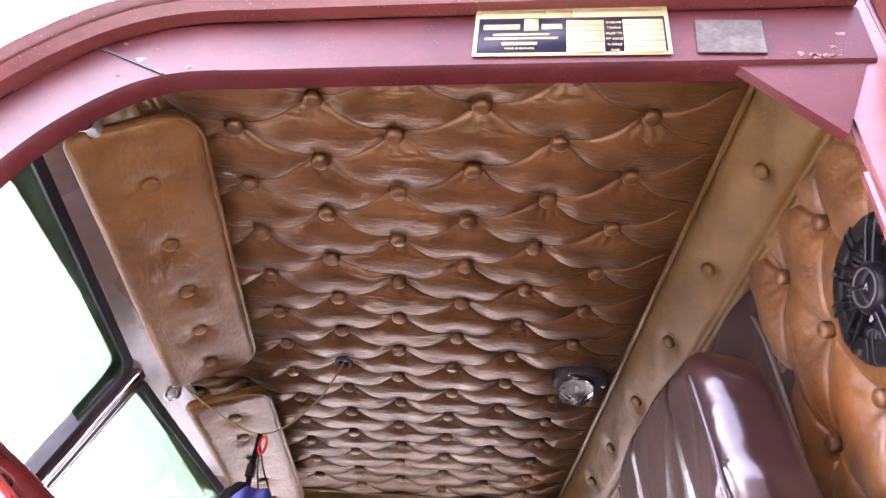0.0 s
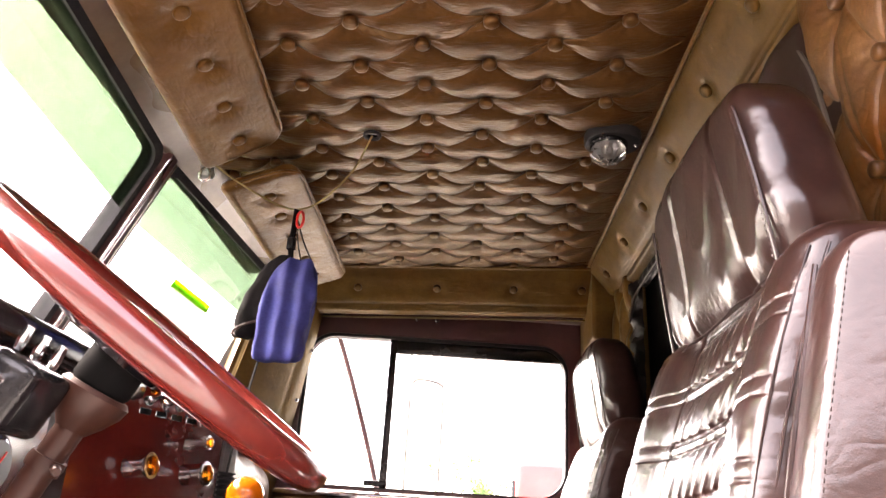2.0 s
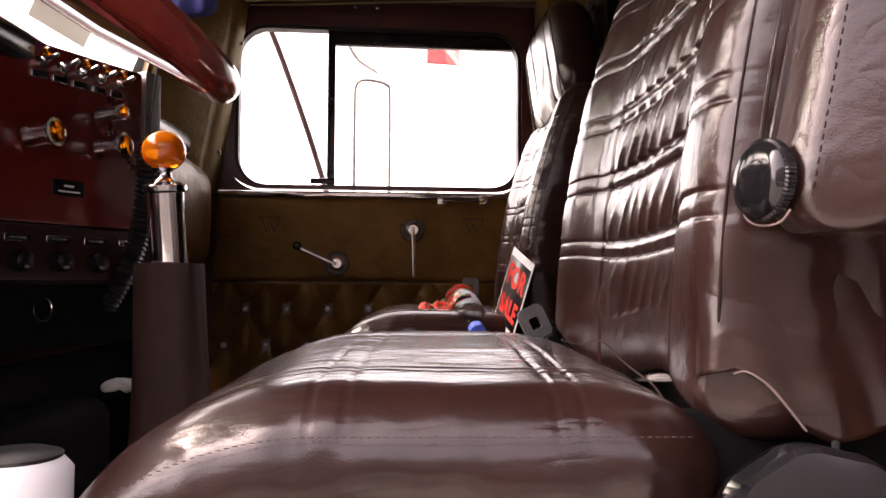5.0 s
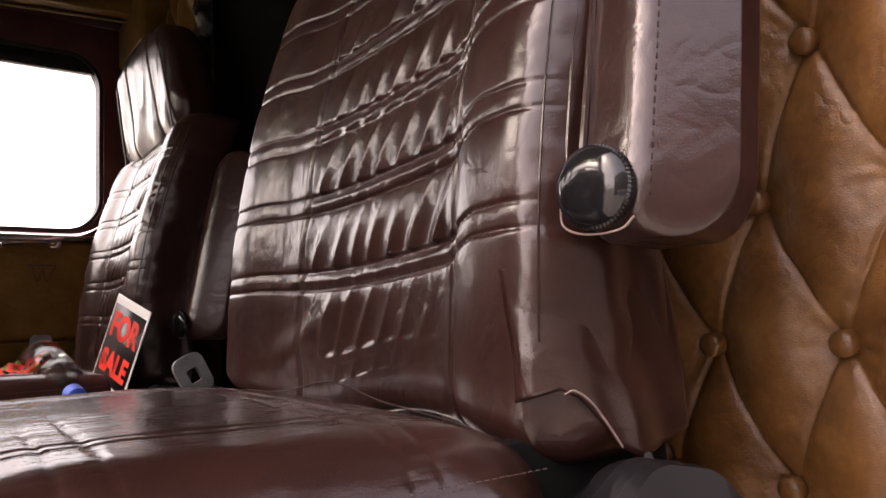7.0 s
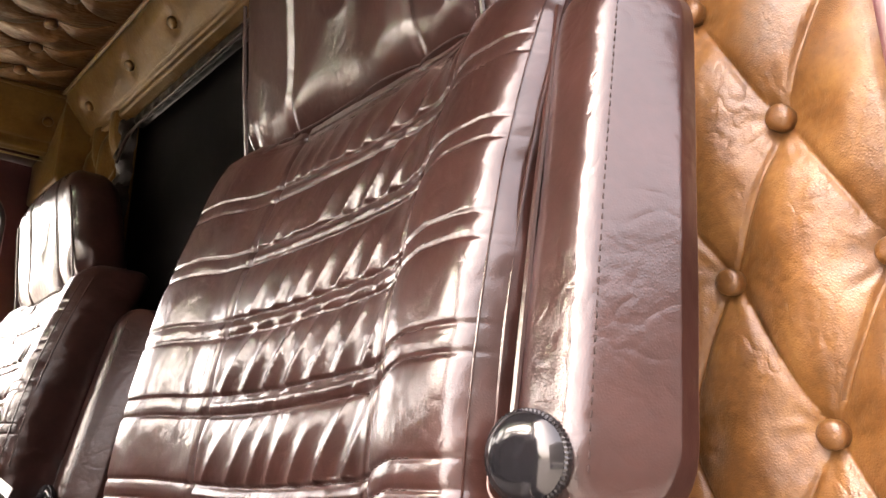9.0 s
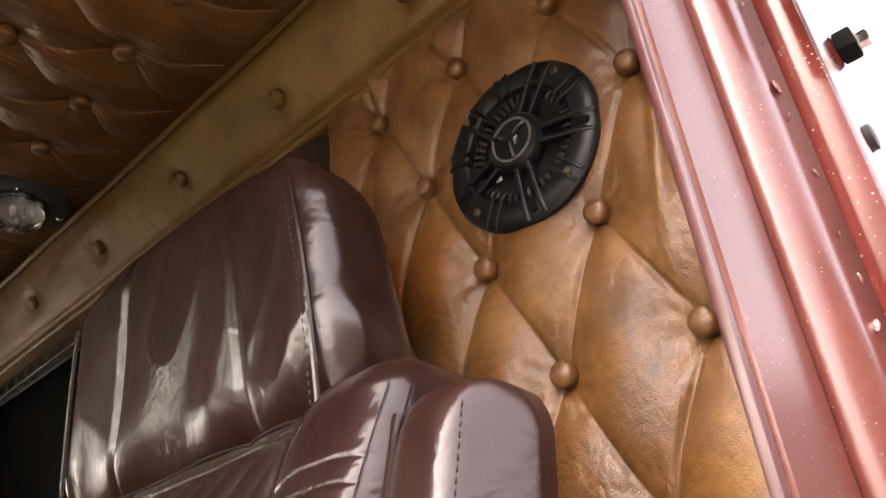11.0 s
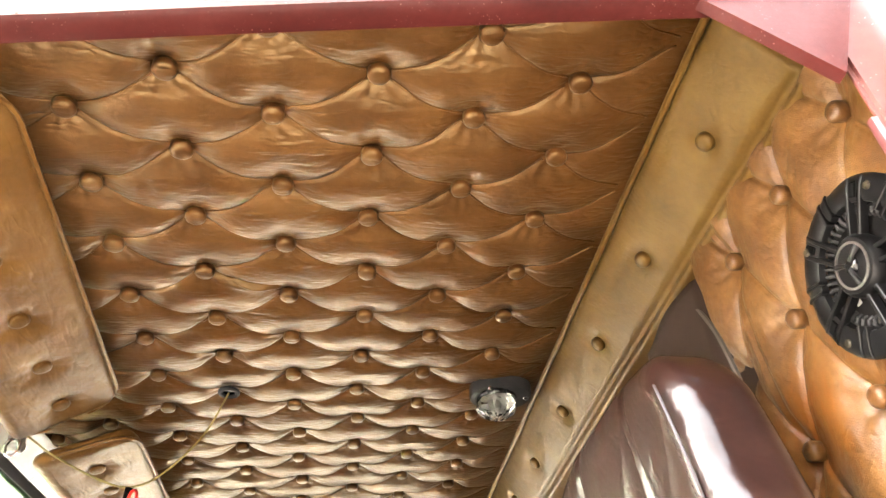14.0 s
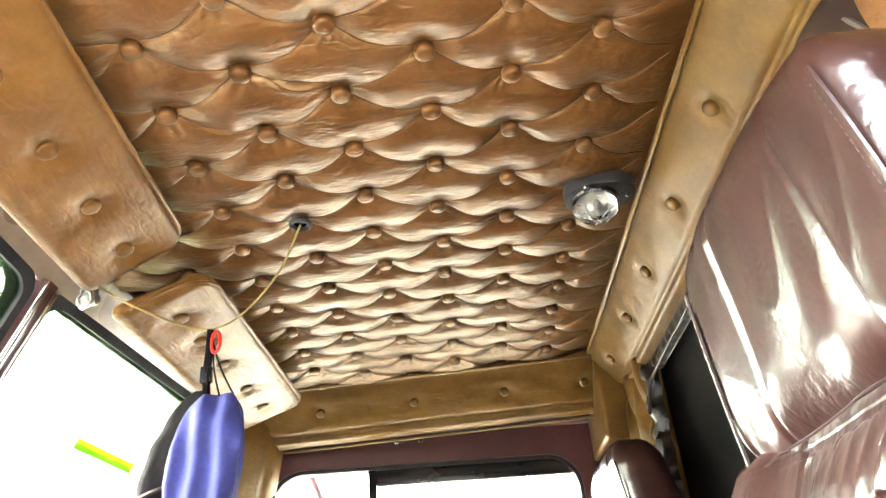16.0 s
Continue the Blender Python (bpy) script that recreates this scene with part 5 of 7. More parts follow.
def build_seat(label):
    seat = thing("seat", label, "seat", (0, 0, 0), group="cab seats")

    def warp_back(p, nr):
        y, z = MID + p[:, 1], 0.693 + p[:, 2]
        w = np.clip(-nr[:, 0], 0, 1) ** 1.5
        x = back_x(z) + (p[:, 0] + 0.055) + w * front_relief(y, z)
        side_w = np.clip(np.abs(nr[:, 1]), 0, 1)
        y = y + np.sign(p[:, 1]) * side_w * (0.003 * soft_noise(z * 20, x * 25, 8) + 0.0012 * soft_noise(z * 70, x * 70, 9)
                                             + 0.004 * np.clip((0.58 - z) / 0.08, 0, 1) * np.sin(x * 95 + 5 * z) + 0.002 * np.sin(x * 150 + z * 40) * np.clip((0.62 - z) / 0.1, 0, 1))
        z = z - 0.012 * np.clip((0.56 - z) / 0.08, 0, 1) * np.cos((y - 0.21) * 19)
        return np.stack([x, y, z], 1)

    v, f = pillow((0.06, 0.235, 0.232), (0.035, 0.03, 0.03), (12, 260, 400), warp_back)
    back = put("backrest", mesh_of("backrest", v, f, seat_vinyl), seat, "glossy brown vinyl backrest with gathered cross seams")
    for ys, rr in ((SEAM_R, 0.0012), (SEAM_L, 0.0012)):
        pts = [(back_x(z) + float(front_relief(np.array(ys), np.array(z))) - 0.0056, ys, z) for z in np.linspace(0.5, 0.89, 160)]
        part("seam", tube(pts, rr, 5), dark_thread, back)
    sew = bmesh.new()
    for zr in ROWS_Z:
        for o in (-0.0075, 0.0075):
            for y0 in np.arange(0.262, 0.655, 0.0058):
                ends = []
                for yy in (y0, y0 + 0.0034):
                    zz = zr + o + float(row_lift(np.array(yy)))
                    ends.append((back_x(zz) - 0.0052 + float(front_relief(np.array(yy), np.array(zz))), yy, zz))
                rod(ends[0], ends[1], 0.00045, sew, 4)
    tagged(part("stitching", sew, dark_thread, back), "rows of fine stitches", kind="stuff")
    # stitched welt down the near edge
    for yo, r_ in ((0.2245, 0.0013), (0.231, 0.0008)):
        pts = [(back_x(z) + (0.0172 if yo < 0.226 else 0.0042), yo, z) for z in np.linspace(0.6 if yo < 0.226 else 0.52, 0.895, 70)]
        part("welt", tube(pts, r_, 6), seat_vinyl, back)
    hem = smooth_line([(0.262, 0.6, 0.482), (0.262, 0.52, 0.484), (0.262, 0.436, 0.494), (0.262, 0.364, 0.484), (0.26, 0.29, 0.478), (0.252, 0.24, 0.474)], 8)
    part("hem", tube(hem, 0.0007, 6), dark_thread, back, "loose dark hem thread")
    frayed = smooth_line([(0.281, 0.217, 0.4935), (0.288, 0.217, 0.4945), (0.299, 0.217, 0.488), (0.309, 0.217, 0.477), (0.32, 0.217, 0.463)], 8)
    part("frayed_hem", tube(frayed, lambda q: 0.0004 + 0.0003 * min(1, q * 2.0), 6), pale_thread, back, "pale frayed hem")

    def warp_head(p, nr):
        s = np.clip((p[:, 2] + 0.115) / 0.23, 0, 1)
        half = 0.192 - 0.022 * s ** 2.2
        y = 0.468 + p[:, 1] * half / 0.19
        z = 1.008 + p[:, 2] - 0.022 * np.abs(p[:, 1] / 0.19) ** 3 * s
        w = np.clip(-nr[:, 0], 0, 1)
        depth = (p[:, 0] + 0.05) * (1 - 0.1 * s)
        crease = 0.005 * np.exp(-((y - (0.56 - 0.03 * s)) / 0.004) ** 2) + 0.003 * np.exp(-((y - 0.37 - 0.02 * s) / 0.004) ** 2)
        folds = 0.0022 * np.sin(y * 52 + 2.0 * soft_noise(y * 9, z * 6, 4) + 6 * s) * np.clip(1.15 - s * 1.2, 0, 1) + 0.0042 * soft_noise(y * 11, z * 6, 5) + 0.0008 * soft_noise(y * 38, z * 22, 15) + 0.0022 * np.abs(soft_noise(y * 19 + z * 9, z * 13 - y * 7, 21)) ** 0.7
        tuck = 0.004 * np.clip((0.05 - s) / 0.05, 0, 1) + 0.006 * np.exp(-((np.abs(p[:, 1]) - 0.16) / 0.008) ** 2) * np.exp(-(s / 0.22) ** 2)
        x = 0.362 - 0.14 * (z - 0.91) + depth + w * (crease + folds + tuck)
        sw = np.clip(np.abs(nr[:, 1]), 0, 1)
        y = y + np.sign(p[:, 1]) * sw * 0.004 * soft_noise(z * 22, x * 18, 7)
        return np.stack([x, y, z], 1)

    v, f = pillow((0.05, 0.19, 0.115), (0.035, 0.035, 0.05), (14, 130, 100), warp_head)
    head = put("headrest", mesh_of("headrest", v, f, seat_vinyl), seat, "loose brown vinyl headrest cover")
    for sg in (-1, 1):
        edge = []
        for q in np.linspace(-0.11, 0.075, 30):
            e = warp_head(np.array([[-0.05, sg * 0.172, q]]), np.array([[0.0, 0.0, 1.0]]))[0]
            edge.append((e[0] + 0.002, e[1], e[2]))
        part("welt", tube(edge, 0.002, 6), seat_vinyl, head)
        hst = bmesh.new()
        for k in range(0, 29):
            a_, b_ = Vector(edge[k]) + Vector((-0.001, sg * -0.006, 0)), Vector(edge[k + 1]) + Vector((-0.001, sg * -0.006, 0))
            rod(a_, a_ + (b_ - a_) * 0.5, 0.0004, hst, 5)
        tagged(part("stitching", hst, thread, head), "row of fine stitches", kind="stuff")
    hemh = []
    for yy in np.linspace(-0.172, 0.172, 46):
        e = warp_head(np.array([[-0.05, yy, -0.109]]), np.array([[-1.0, 0.0, 0.0]]))[0]
        hemh.append((e[0] - 0.0012, e[1], e[2]))
    part("hem", tube(hemh, 0.0011, 6), dark_thread, head, "dark stitched lower hem")

    def warp_cush(p, nr):
        x, y = 0.095 + p[:, 0], MID + p[:, 1]
        up = np.clip(nr[:, 2], 0, 1)
        fr = np.clip((0.06 - x) / 0.165, 0, 1)
        z = 0.409 + p[:, 2] - 0.075 * fr ** 2
        crown = 0.006 * (1 - (p[:, 1] / 0.25) ** 2) * (1 - fr)
        rel = 0.0
        for ys in (0.285, 0.30, 0.60, 0.615):
            rel = rel - 0.0012 * np.exp(-((y - ys + 0.02 * fr) / 0.0017) ** 2)
        for xs in (0.06, 0.078, 0.19, 0.205):
            rel = rel - 0.0012 * np.exp(-((x - xs - 0.02 * (y - 0.4)) / 0.0017) ** 2)
        z = z + up * (crown + rel + 0.0014 * soft_noise(x * 12, y * 12, 3) + 0.0004 * soft_noise(x * 55, y * 55, 4))
        sd = np.clip(np.abs(nr[:, 1]), 0, 1)
        y = y + np.sign(p[:, 1]) * sd * (0.004 * soft_noise(x * 18, z * 20, 5) + 0.0015 * soft_noise(x * 60, z * 60, 6))
        return np.stack([x, y, z], 1)

    v, f = pillow((0.19, 0.255, 0.075), (0.08, 0.05, 0.045), (190, 230, 20), warp_cush)
    cush = put("cushion", mesh_of("cushion", v, f, seat_vinyl), seat, "brown vinyl seat cushion with stitched seams")
    stitch = bmesh.new()
    for k in range(74):
        x = -0.055 + k * 0.0042
        fr = min(max((0.06 - x) / 0.165, 0), 1)
        z = 0.463 - 0.075 * fr ** 2
        rod((x, 0.2035, z), (x + 0.0026, 0.2035, z), 0.0003, stitch, 5)
    tagged(part("stitching", stitch, thread, cush), "pale row of stitches", kind="stuff")
    hem_x, hem_z = [0.25, 0.262, 0.275, 0.287, 0.298, 0.308, 0.32, 0.335, 0.355, 0.378], [0.476, 0.483, 0.491, 0.4945, 0.489, 0.478, 0.463, 0.456, 0.459, 0.467]
    flap_v, flap_f = [], []
    for i in range(61):
        x = 0.2712 + 0.107 * i / 60
        zb = float(np.interp(x, hem_x, hem_z))
        for k in range(25):
            s_ = k / 24
            z = zb + (0.56 - zb) * s_
            round_ = 0.03 * (1 - math.sqrt(max(0.0, 1 - (max(0.0, 0.305 - x) / 0.035) ** 2)))
            fold_ = 0.0035 * math.sin(x * 85 + 4 * z) * (1 - s_) + 0.0015 * math.sin(x * 190 + z * 60) * (1 - s_)
            flap_v.append((x, 0.2206 + fold_ * 0.6 * min(1, (x - 0.27) / 0.02) + round_ + 0.0085 * max(0, (s_ - 0.3) / 0.7), z))
    flap_f = [(i * 25 + k, i * 25 + k + 1, (i + 1) * 25 + k + 1, (i + 1) * 25 + k) for i in range(60) for k in range(24)]
    flap = put("side_flap", mesh_of("side_flap", flap_v, flap_f, seat_vinyl), seat, "loose vinyl side flap with a wavy hem")
    thick_ = flap.modifiers.new("thickness", "SOLIDIFY")
    thick_.thickness = 0.0022
    thick_.offset = 0
    part("base", box_bm(-0.02, 0.3, 0.27, 0.63, 0.02, 0.36, 0.02), matte_black, seat, "black seat pedestal")
    part("side_shield", box_bm(0.25, 0.385, 0.24, 0.255, 0.33, 0.47, 0.006), matte_black, seat)


    def warp_arm(p, nr):
        s = (p[:, 2] + 0.165) / 0.33
        wx = 1 - 0.12 * np.clip((s - 0.5) * 2, 0, 1)
        x = 0.326 + p[:, 0] * wx + 0.235 * (p[:, 2] + 0.165) * 0.92
        y = 0.19 + p[:, 1] + 0.012 * (s - 0.3)
        # the near side slopes back from the stitched edge
        u_ = np.clip(0.001 - p[:, 1], 0, 0.04)
        slope = np.where(u_ < 0.014, 0.5 * u_ ** 2 / 0.014, 0.5 * 0.014 + 1.7 * (u_ - 0.014))
        x = x + slope * np.clip(0.5 - p[:, 0] / 0.072, 0, 1)
        z = 0.566 + (p[:, 2] + 0.165) * 0.98 - 0.10 * p[:, 0] * (1 - s) * 0.6
        amp = 0.0006 * soft_noise(p[:, 2] * 18, p[:, 0] * 20 + p[:, 1] * 24, 3) + 0.00015 * soft_noise(p[:, 2] * 90, p[:, 0] * 90 + p[:, 1] * 70, 4)
        return np.stack([x + nr[:, 0] * amp, y + nr[:, 1] * amp, z], 1)

    v, f = pillow((0.036, 0.034, 0.165), (0.019, 0.019, 0.036), (40, 40, 130), warp_arm)
    arm = put("armrest", mesh_of("armrest", v, f, seat_vinyl), seat, "brown vinyl armrest folded up")

    def arm_line(lx, ly, out_x, out_y):
        pts = []
        for pz in np.linspace(-0.145, 0.15, 50):
            q = warp_arm(np.array([[lx, ly, pz]]), np.array([[0.0, 0.0, 1.0]]))[0]
            pts.append((q[0] + out_x, q[1] + out_y, q[2]))
        return pts

    part("welt", tube(arm_line(-0.033, 0.0265, -0.001, 0.001), 0.0022, 6), seat_vinyl, arm)
    part("hem", tube(smooth_line([(0.291, 0.2205, 0.596), (0.289, 0.22, 0.58), (0.289, 0.211, 0.5735), (0.29, 0.196, 0.571), (0.291, 0.182, 0.572), (0.292, 0.175, 0.577)], 8), 0.0006, 6), pale_thread, arm, "pale folded hem")
    dash_ = bmesh.new()
    line = arm_line(-0.036, -0.014, -0.0004, 0.0)
    for k in range(0, len(line) - 1):
        a, b = Vector(line[k]), Vector(line[k + 1])
        rod(a, a + (b - a) * 0.55, 0.0005, dash_, 5)
    tagged(part("stitching", dash_, dark_thread, arm), "dark row of stitches", kind="stuff")
    knob_at, knob_n = Vector((0.295, 0.197, 0.594)), Vector((-0.97, -0.22, 0.02)).normalized()
    kn = part("adjuster_knob", turned([(0.0165, 0), (0.0195, 0.12), (0.0205, 0.5), (0.019, 0.75), (0.0145, 0.92), (0.007, 1.0)], knob_at, knob_at + knob_n * 0.015, 36), gloss_black, arm, "round black adjuster knob")
    band = bmesh.new()
    mm = axis_matrix(knob_at, knob_at + knob_n)
    toothed = [[band.verts.new(mm @ Vector(((r_ + 0.0007 * (k % 2)) * math.cos(math.pi * k / 60), (r_ + 0.0007 * (k % 2)) * math.sin(math.pi * k / 60), h_))) for k in range(120)]
               for r_, h_ in ((0.0195, 0.003), (0.0207, 0.004), (0.0207, 0.0085), (0.0195, 0.0095))]
    for lo, hi in zip(toothed, toothed[1:]):
        for k in range(120):
            band.faces.new((lo[k], lo[(k + 1) % 120], hi[(k + 1) % 120], hi[k]))
    part("knurling", band, black_plastic, kn, smooth=False)
    hub_a, hub_b = Vector((0.315, 0.215, 0.405)), Vector((0.305, 0.155, 0.42))
    lobed = turned([(0.03, 0), (0.047, 0.12), (0.05, 0.3), (0.05, 0.5), (0.045, 0.58), (0.044, 0.66), (0.047, 0.72), (0.044, 0.84), (0.03, 0.87), (0.024, 0.88), (0.02, 1), (0.012, 1)], hub_a, hub_b, 96)
    back_m = axis_matrix(hub_a, hub_b).inverted()
    for v_ in lobed.verts:
        q_ = back_m @ v_.co
        rad_ = math.hypot(q_.x, q_.y)
        if rad_ > 0.04:
            g_ = 1 + 0.018 * math.copysign(abs(math.sin(8 * math.atan2(q_.y, q_.x))) ** 0.4, math.sin(8 * math.atan2(q_.y, q_.x)))
            v_.co = back_m.inverted() @ Vector((q_.x * g_, q_.y * g_, q_.z))
    part("height_wheel", lobed, gloss_black, seat, "black ribbed hand wheel")
    part("cable", tube(smooth_line([(0.333, 0.212, 0.458), (0.325, 0.2, 0.448), (0.308, 0.185, 0.436), (0.288, 0.178, 0.425), (0.272, 0.178, 0.4)], 8), 0.0022, 6), black_rubber, seat, "thin black cable")
    return seat


seat_driver = build_seat("glossy dark brown vinyl high-back driver seat, armrest folded up")
seat_far = copy_thing(seat_driver, pose(0.03, 1.0, 0.0))
for child in seat_far.children:
    if child.name.startswith("armrest"):
        child.location = Vector(child.location) + Vector((0.06, 0.01, -0.04))
for child in list(seat_far.children_recursive):
    if child.name.startswith(("frayed_hem", "side_flap")):
        bpy.data.objects.remove(child)
tagged(seat_far, "glossy dark brown vinyl high-back passenger seat")

# ---------------------------------------------------------------- steering wheel and column
TILT = radians(36)
w_n = Vector((math.sin(TILT), 0, math.cos(TILT)))
w_r = Vector((math.cos(TILT), 0, -math.sin(TILT)))
WR = 0.222
w_c = Vector((-0.056, 0.43, 0.712)) - w_r * WR
wheel = thing("steering_wheel", "glossy red steering wheel with chrome spokes", "steering wheel", w_c)
WM = Matrix(((w_r.x, 0, w_n.x, 0), (w_r.y, 1, w_n.y, 0), (w_r.z, 0, w_n.z, 0), (0, 0, 0, 1)))
WM.translation = w_c
wheel.matrix_world = WM
part("rim", tube([(WR * math.cos(a), WR * math.sin(a), 0) for a in np.linspace(0, 2 * math.pi, 90, endpoint=False)], 0.0175, 18, True), wheel_paint, wheel, "glossy red wheel rim")
for a in (15, 165, 270):
    c, s = math.cos(radians(a)), math.sin(radians(a))
    sp = part("spoke", tube([(0.05 * c, 0.05 * s, -0.028), (0.12 * c, 0.12 * s, -0.024), (0.19 * c, 0.19 * s, -0.012), (0.228 * c, 0.228 * s, -0.004)], lambda q: 0.013 - 0.004 * q, 10, flat=0.45), chrome, wheel, "chrome spoke")
    part("clamp", tube([(0.2 * c + 0.018 * s * k, 0.2 * s - 0.018 * c * k, -0.012 + 0.006 * abs(k)) for k in (-1, -0.5, 0, 0.5, 1)], 0.006, 8), chrome, sp)
part("hub", turned([(0.02, 0), (0.045, 0.1), (0.06, 0.5), (0.055, 0.8), (0.04, 1)], (0, 0, -0.045), (0, 0, 0.01), 30), chrome, wheel, "chrome wheel hub")

copper_paint = worn(mat("copper_paint", (0.07, 0.028, 0.018), spec=0.3, coat=0.05), (0.022, 0.007, 0.004), (0.038, 0.013, 0.008), (0.06, 0.024, 0.015), 9, 80, 0.35, 0.55, 0.03, 700)
column = thing("steering_column", "brown painted steering column with black collar and chrome clamp", "steering column")
column.matrix_world = Matrix.Translation((-0.248, 0.42, 0.834)) @ Matrix.Rotation(radians(26), 4, "Y")
part("collar", turned([(0.028, 0), (0.031, 0.1), (0.031, 0.9), (0.028, 1)], (0, 0, -0.06), (0, 0, -0.015), 32), matte_black, column, "black rubber collar")
part("bell", turned([(0.016, 0), (0.026, 0.3), (0.035, 0.65), (0.037, 0.9), (0.033, 1)], (0, 0, -0.105), (0, 0, -0.06), 32), copper_paint, column, "red-brown column bell")
part("tube", turned([(0.015, 0), (0.015, 1)], (0, 0, -0.75), (0, 0, -0.105), 24), copper_paint, column, "red-brown column tube")
part("clamp", turned([(0.018, 0), (0.019, 0.5), (0.018, 1)], (0, 0, -0.15), (0, 0, -0.135), 24), copper_paint, column, "brown clamp band")
part("bolt", turned([(0.005, 0), (0.005, 0.7), (0.004, 1)], (0.018, -0.012, -0.14), (0.026, -0.022, -0.14), 10), copper_paint, column)
sig = part("signal_switch", box_bm(-0.06, -0.005, -0.1, -0.03, -0.13, -0.065, 0.012, 3), black_plastic, column, "black turn signal switch")
part("lever", rod((-0.03, -0.095, -0.09), (-0.06, -0.19, -0.075), 0.0045), chrome, sig)
part("ring", turned([(0.03, 0), (0.033, 0.5), (0.028, 1)], (0, 0, -0.015), (0, 0, -0.006), 32), chrome, column, "chrome ring")
part("strap", tube(smooth_line([(-0.05, -0.06, -0.17), (-0.02, -0.045, -0.195), (0.012, -0.03, -0.205), (0.034, 0.0, -0.2)], 8), 0.011, 10, flat=0.35), chrome, column, "bent chrome strap")
for q in ((-0.045, -0.064, -0.168), (0.03, -0.018, -0.206)):
    part("bolt", turned([(0.007, 0), (0.0075, 0.5), (0.006, 1)], q, (q[0] - 0.002, q[1] - 0.012, q[2]), 6), chrome, column)
part("wire", tube(smooth_line([(-0.03, -0.05, -0.13), (-0.02, -0.045, -0.2), (0.0, -0.03, -0.28), (-0.03, -0.02, -0.4)], 10), 0.003, 6), black_rubber, column, "black wire loom")
for k in range(3):
    part("terminal", turned([(0.004, 0), (0.0055, 0.4), (0.004, 1)], (-0.055 + 0.02 * k, -0.07, -0.063), (-0.055 + 0.02 * k, -0.074, -0.04), 8), chrome, sig)

# ---------------------------------------------------------------- dash
dash = thing("dashboard", "red lacquered dash with chrome gauges and switches", "dashboard", kind="structure")
part("top_pad", box_bm(-0.86, -0.42, 0.2, 1.62, 0.84, 0.885, 0.018, 3), black_plastic, dash, "black dash top pad")
part("carcass", box_bm(-0.86, -0.47, 0.18, 1.72, 0.42, 0.84, 0.012), oxblood, dash, "dark maroon dash body")
DM = Matrix(((0.46, 0, 0.888, -0.385), (0.888, 0, -0.46, 0.945), (0, 1, 0, 0.745), (0, 0, 0, 1)))
wing = part("wing_panel", box_bm(-0.33, 0.115, -0.125, 0.13, -0.03, 0.0, 0.006), red_panel, dash, "red lacquered panel angled to the driver", m=DM)
part("wing_edge", box_bm(0.117, 0.15, -0.125, 0.135, -0.05, 0.004, 0.004), steel, dash, "grey panel edge", m=DM)
part("driver_panel", box_bm(-0.475, -0.455, 0.2, 0.68, 0.6, 0.86, 0.006), red_panel, dash, "red lacquered gauge panel")


def gauge(x, y, r, angle=0):
    """A small gauge in a deep chrome tube with an amber face."""
    g_ = part("gauge", turned([(r, 0), (r, 0.75), (r * 1.18, 0.85), (r * 1.18, 1), (r * 0.9, 1)], (x, y, 0), (x + 0.012, y + 0.004, 0.04), 26), chrome, wing, "chrome pilot lamp")
    part("lens", turned([(r * 0.86, 0), (r * 0.86, 0.5), (r * 0.5, 1)], (x + 0.012, y + 0.004, 0.0402), (x + 0.0125, y + 0.0042, 0.045), 22), amber_plastic, g_)
    return g_


gauge(-0.082, -0.005, 0.017)
gauge(0.035, -0.005, 0.017)
gauge(0.03, 0.045, 0.01)
for k in range(5):
    x = -0.07 + 0.033 * k
    sw = part("switch", turned([(0.008, 0), (0.008, 0.6), (0.004, 1)], (x, 0.1, 0), (x, 0.1, 0.016), 12), chrome, wing, "chrome toggle switch")
    part("toggle", rod((x, 0.1, 0.014), (x + 0.004, 0.108, 0.036), 0.0032), chrome, sw)
    part("tag", box_bm(x - 0.012, x + 0.012, 0.078, 0.088, 0.0, 0.003, 0.0008, 1), chrome, wing)
    if k in (0, 2, 3, 4):
        part("pilot", turned([(0.006, 0), (0.006, 0.5), (0.003, 1)], (x + 0.01, 0.118, 0), (x + 0.01, 0.118, 0.012), 10), amber_plastic, wing)
part("name_plate", box_bm(-0.045, 0.008, -0.083, -0.06, 0.0, 0.002, 0.0006, 1), black_plastic, wing, "small black plate with two printed lines")
part("caption_bar", box_bm(-0.026, -0.01, -0.07, -0.067, 0.002, 0.0024, 0), white_card, wing)
part("caption_bar", box_bm(-0.036, 0.0, -0.0775, -0.0755, 0.002, 0.0024, 0), white_card, wing)
low_ = part("lower_panel", box_bm(-0.36, 0.15, -0.205, -0.127, -0.035, 0.004, 0.006), oxblood, dash, "dark maroon switch panel", m=DM)
for k in range(4):
    x = -0.098 + 0.062 * k
    part("label", box_bm(x - 0.02, x + 0.02, -0.152, -0.141, 0.004, 0.007, 0.0008, 1), chrome, low_, "chrome label plate")
    part("caption_bar", box_bm(x - 0.012, x + 0.012, -0.148, -0.145, 0.007, 0.0074, 0), sign_black, low_)
    part("knob", turned([(0.014, 0), (0.015, 0.5), (0.012, 0.9), (0.008, 1)], (x, -0.178, 0.004), (x, -0.178, 0.026), 20), black_plastic, low_, "black rotary knob")
valve = part("air_valve", box_bm(-0.3, -0.17, -0.195, -0.14, 0.004, 0.01, 0.002), chrome, low_, "chrome air valve plate")
part("stem", turned([(0.007, 0), (0.007, 1)], (-0.2, -0.165, 0.01), (-0.215, -0.165, 0.05), 12), chrome, valve)
part("valve_button", turned([(0.012, 0), (0.022, 0.25), (0.022, 0.7), (0.012, 1)], (-0.222, -0.155, 0.03), (-0.229, -0.155, 0.065), 22), red_plastic, valve, "red air valve button")
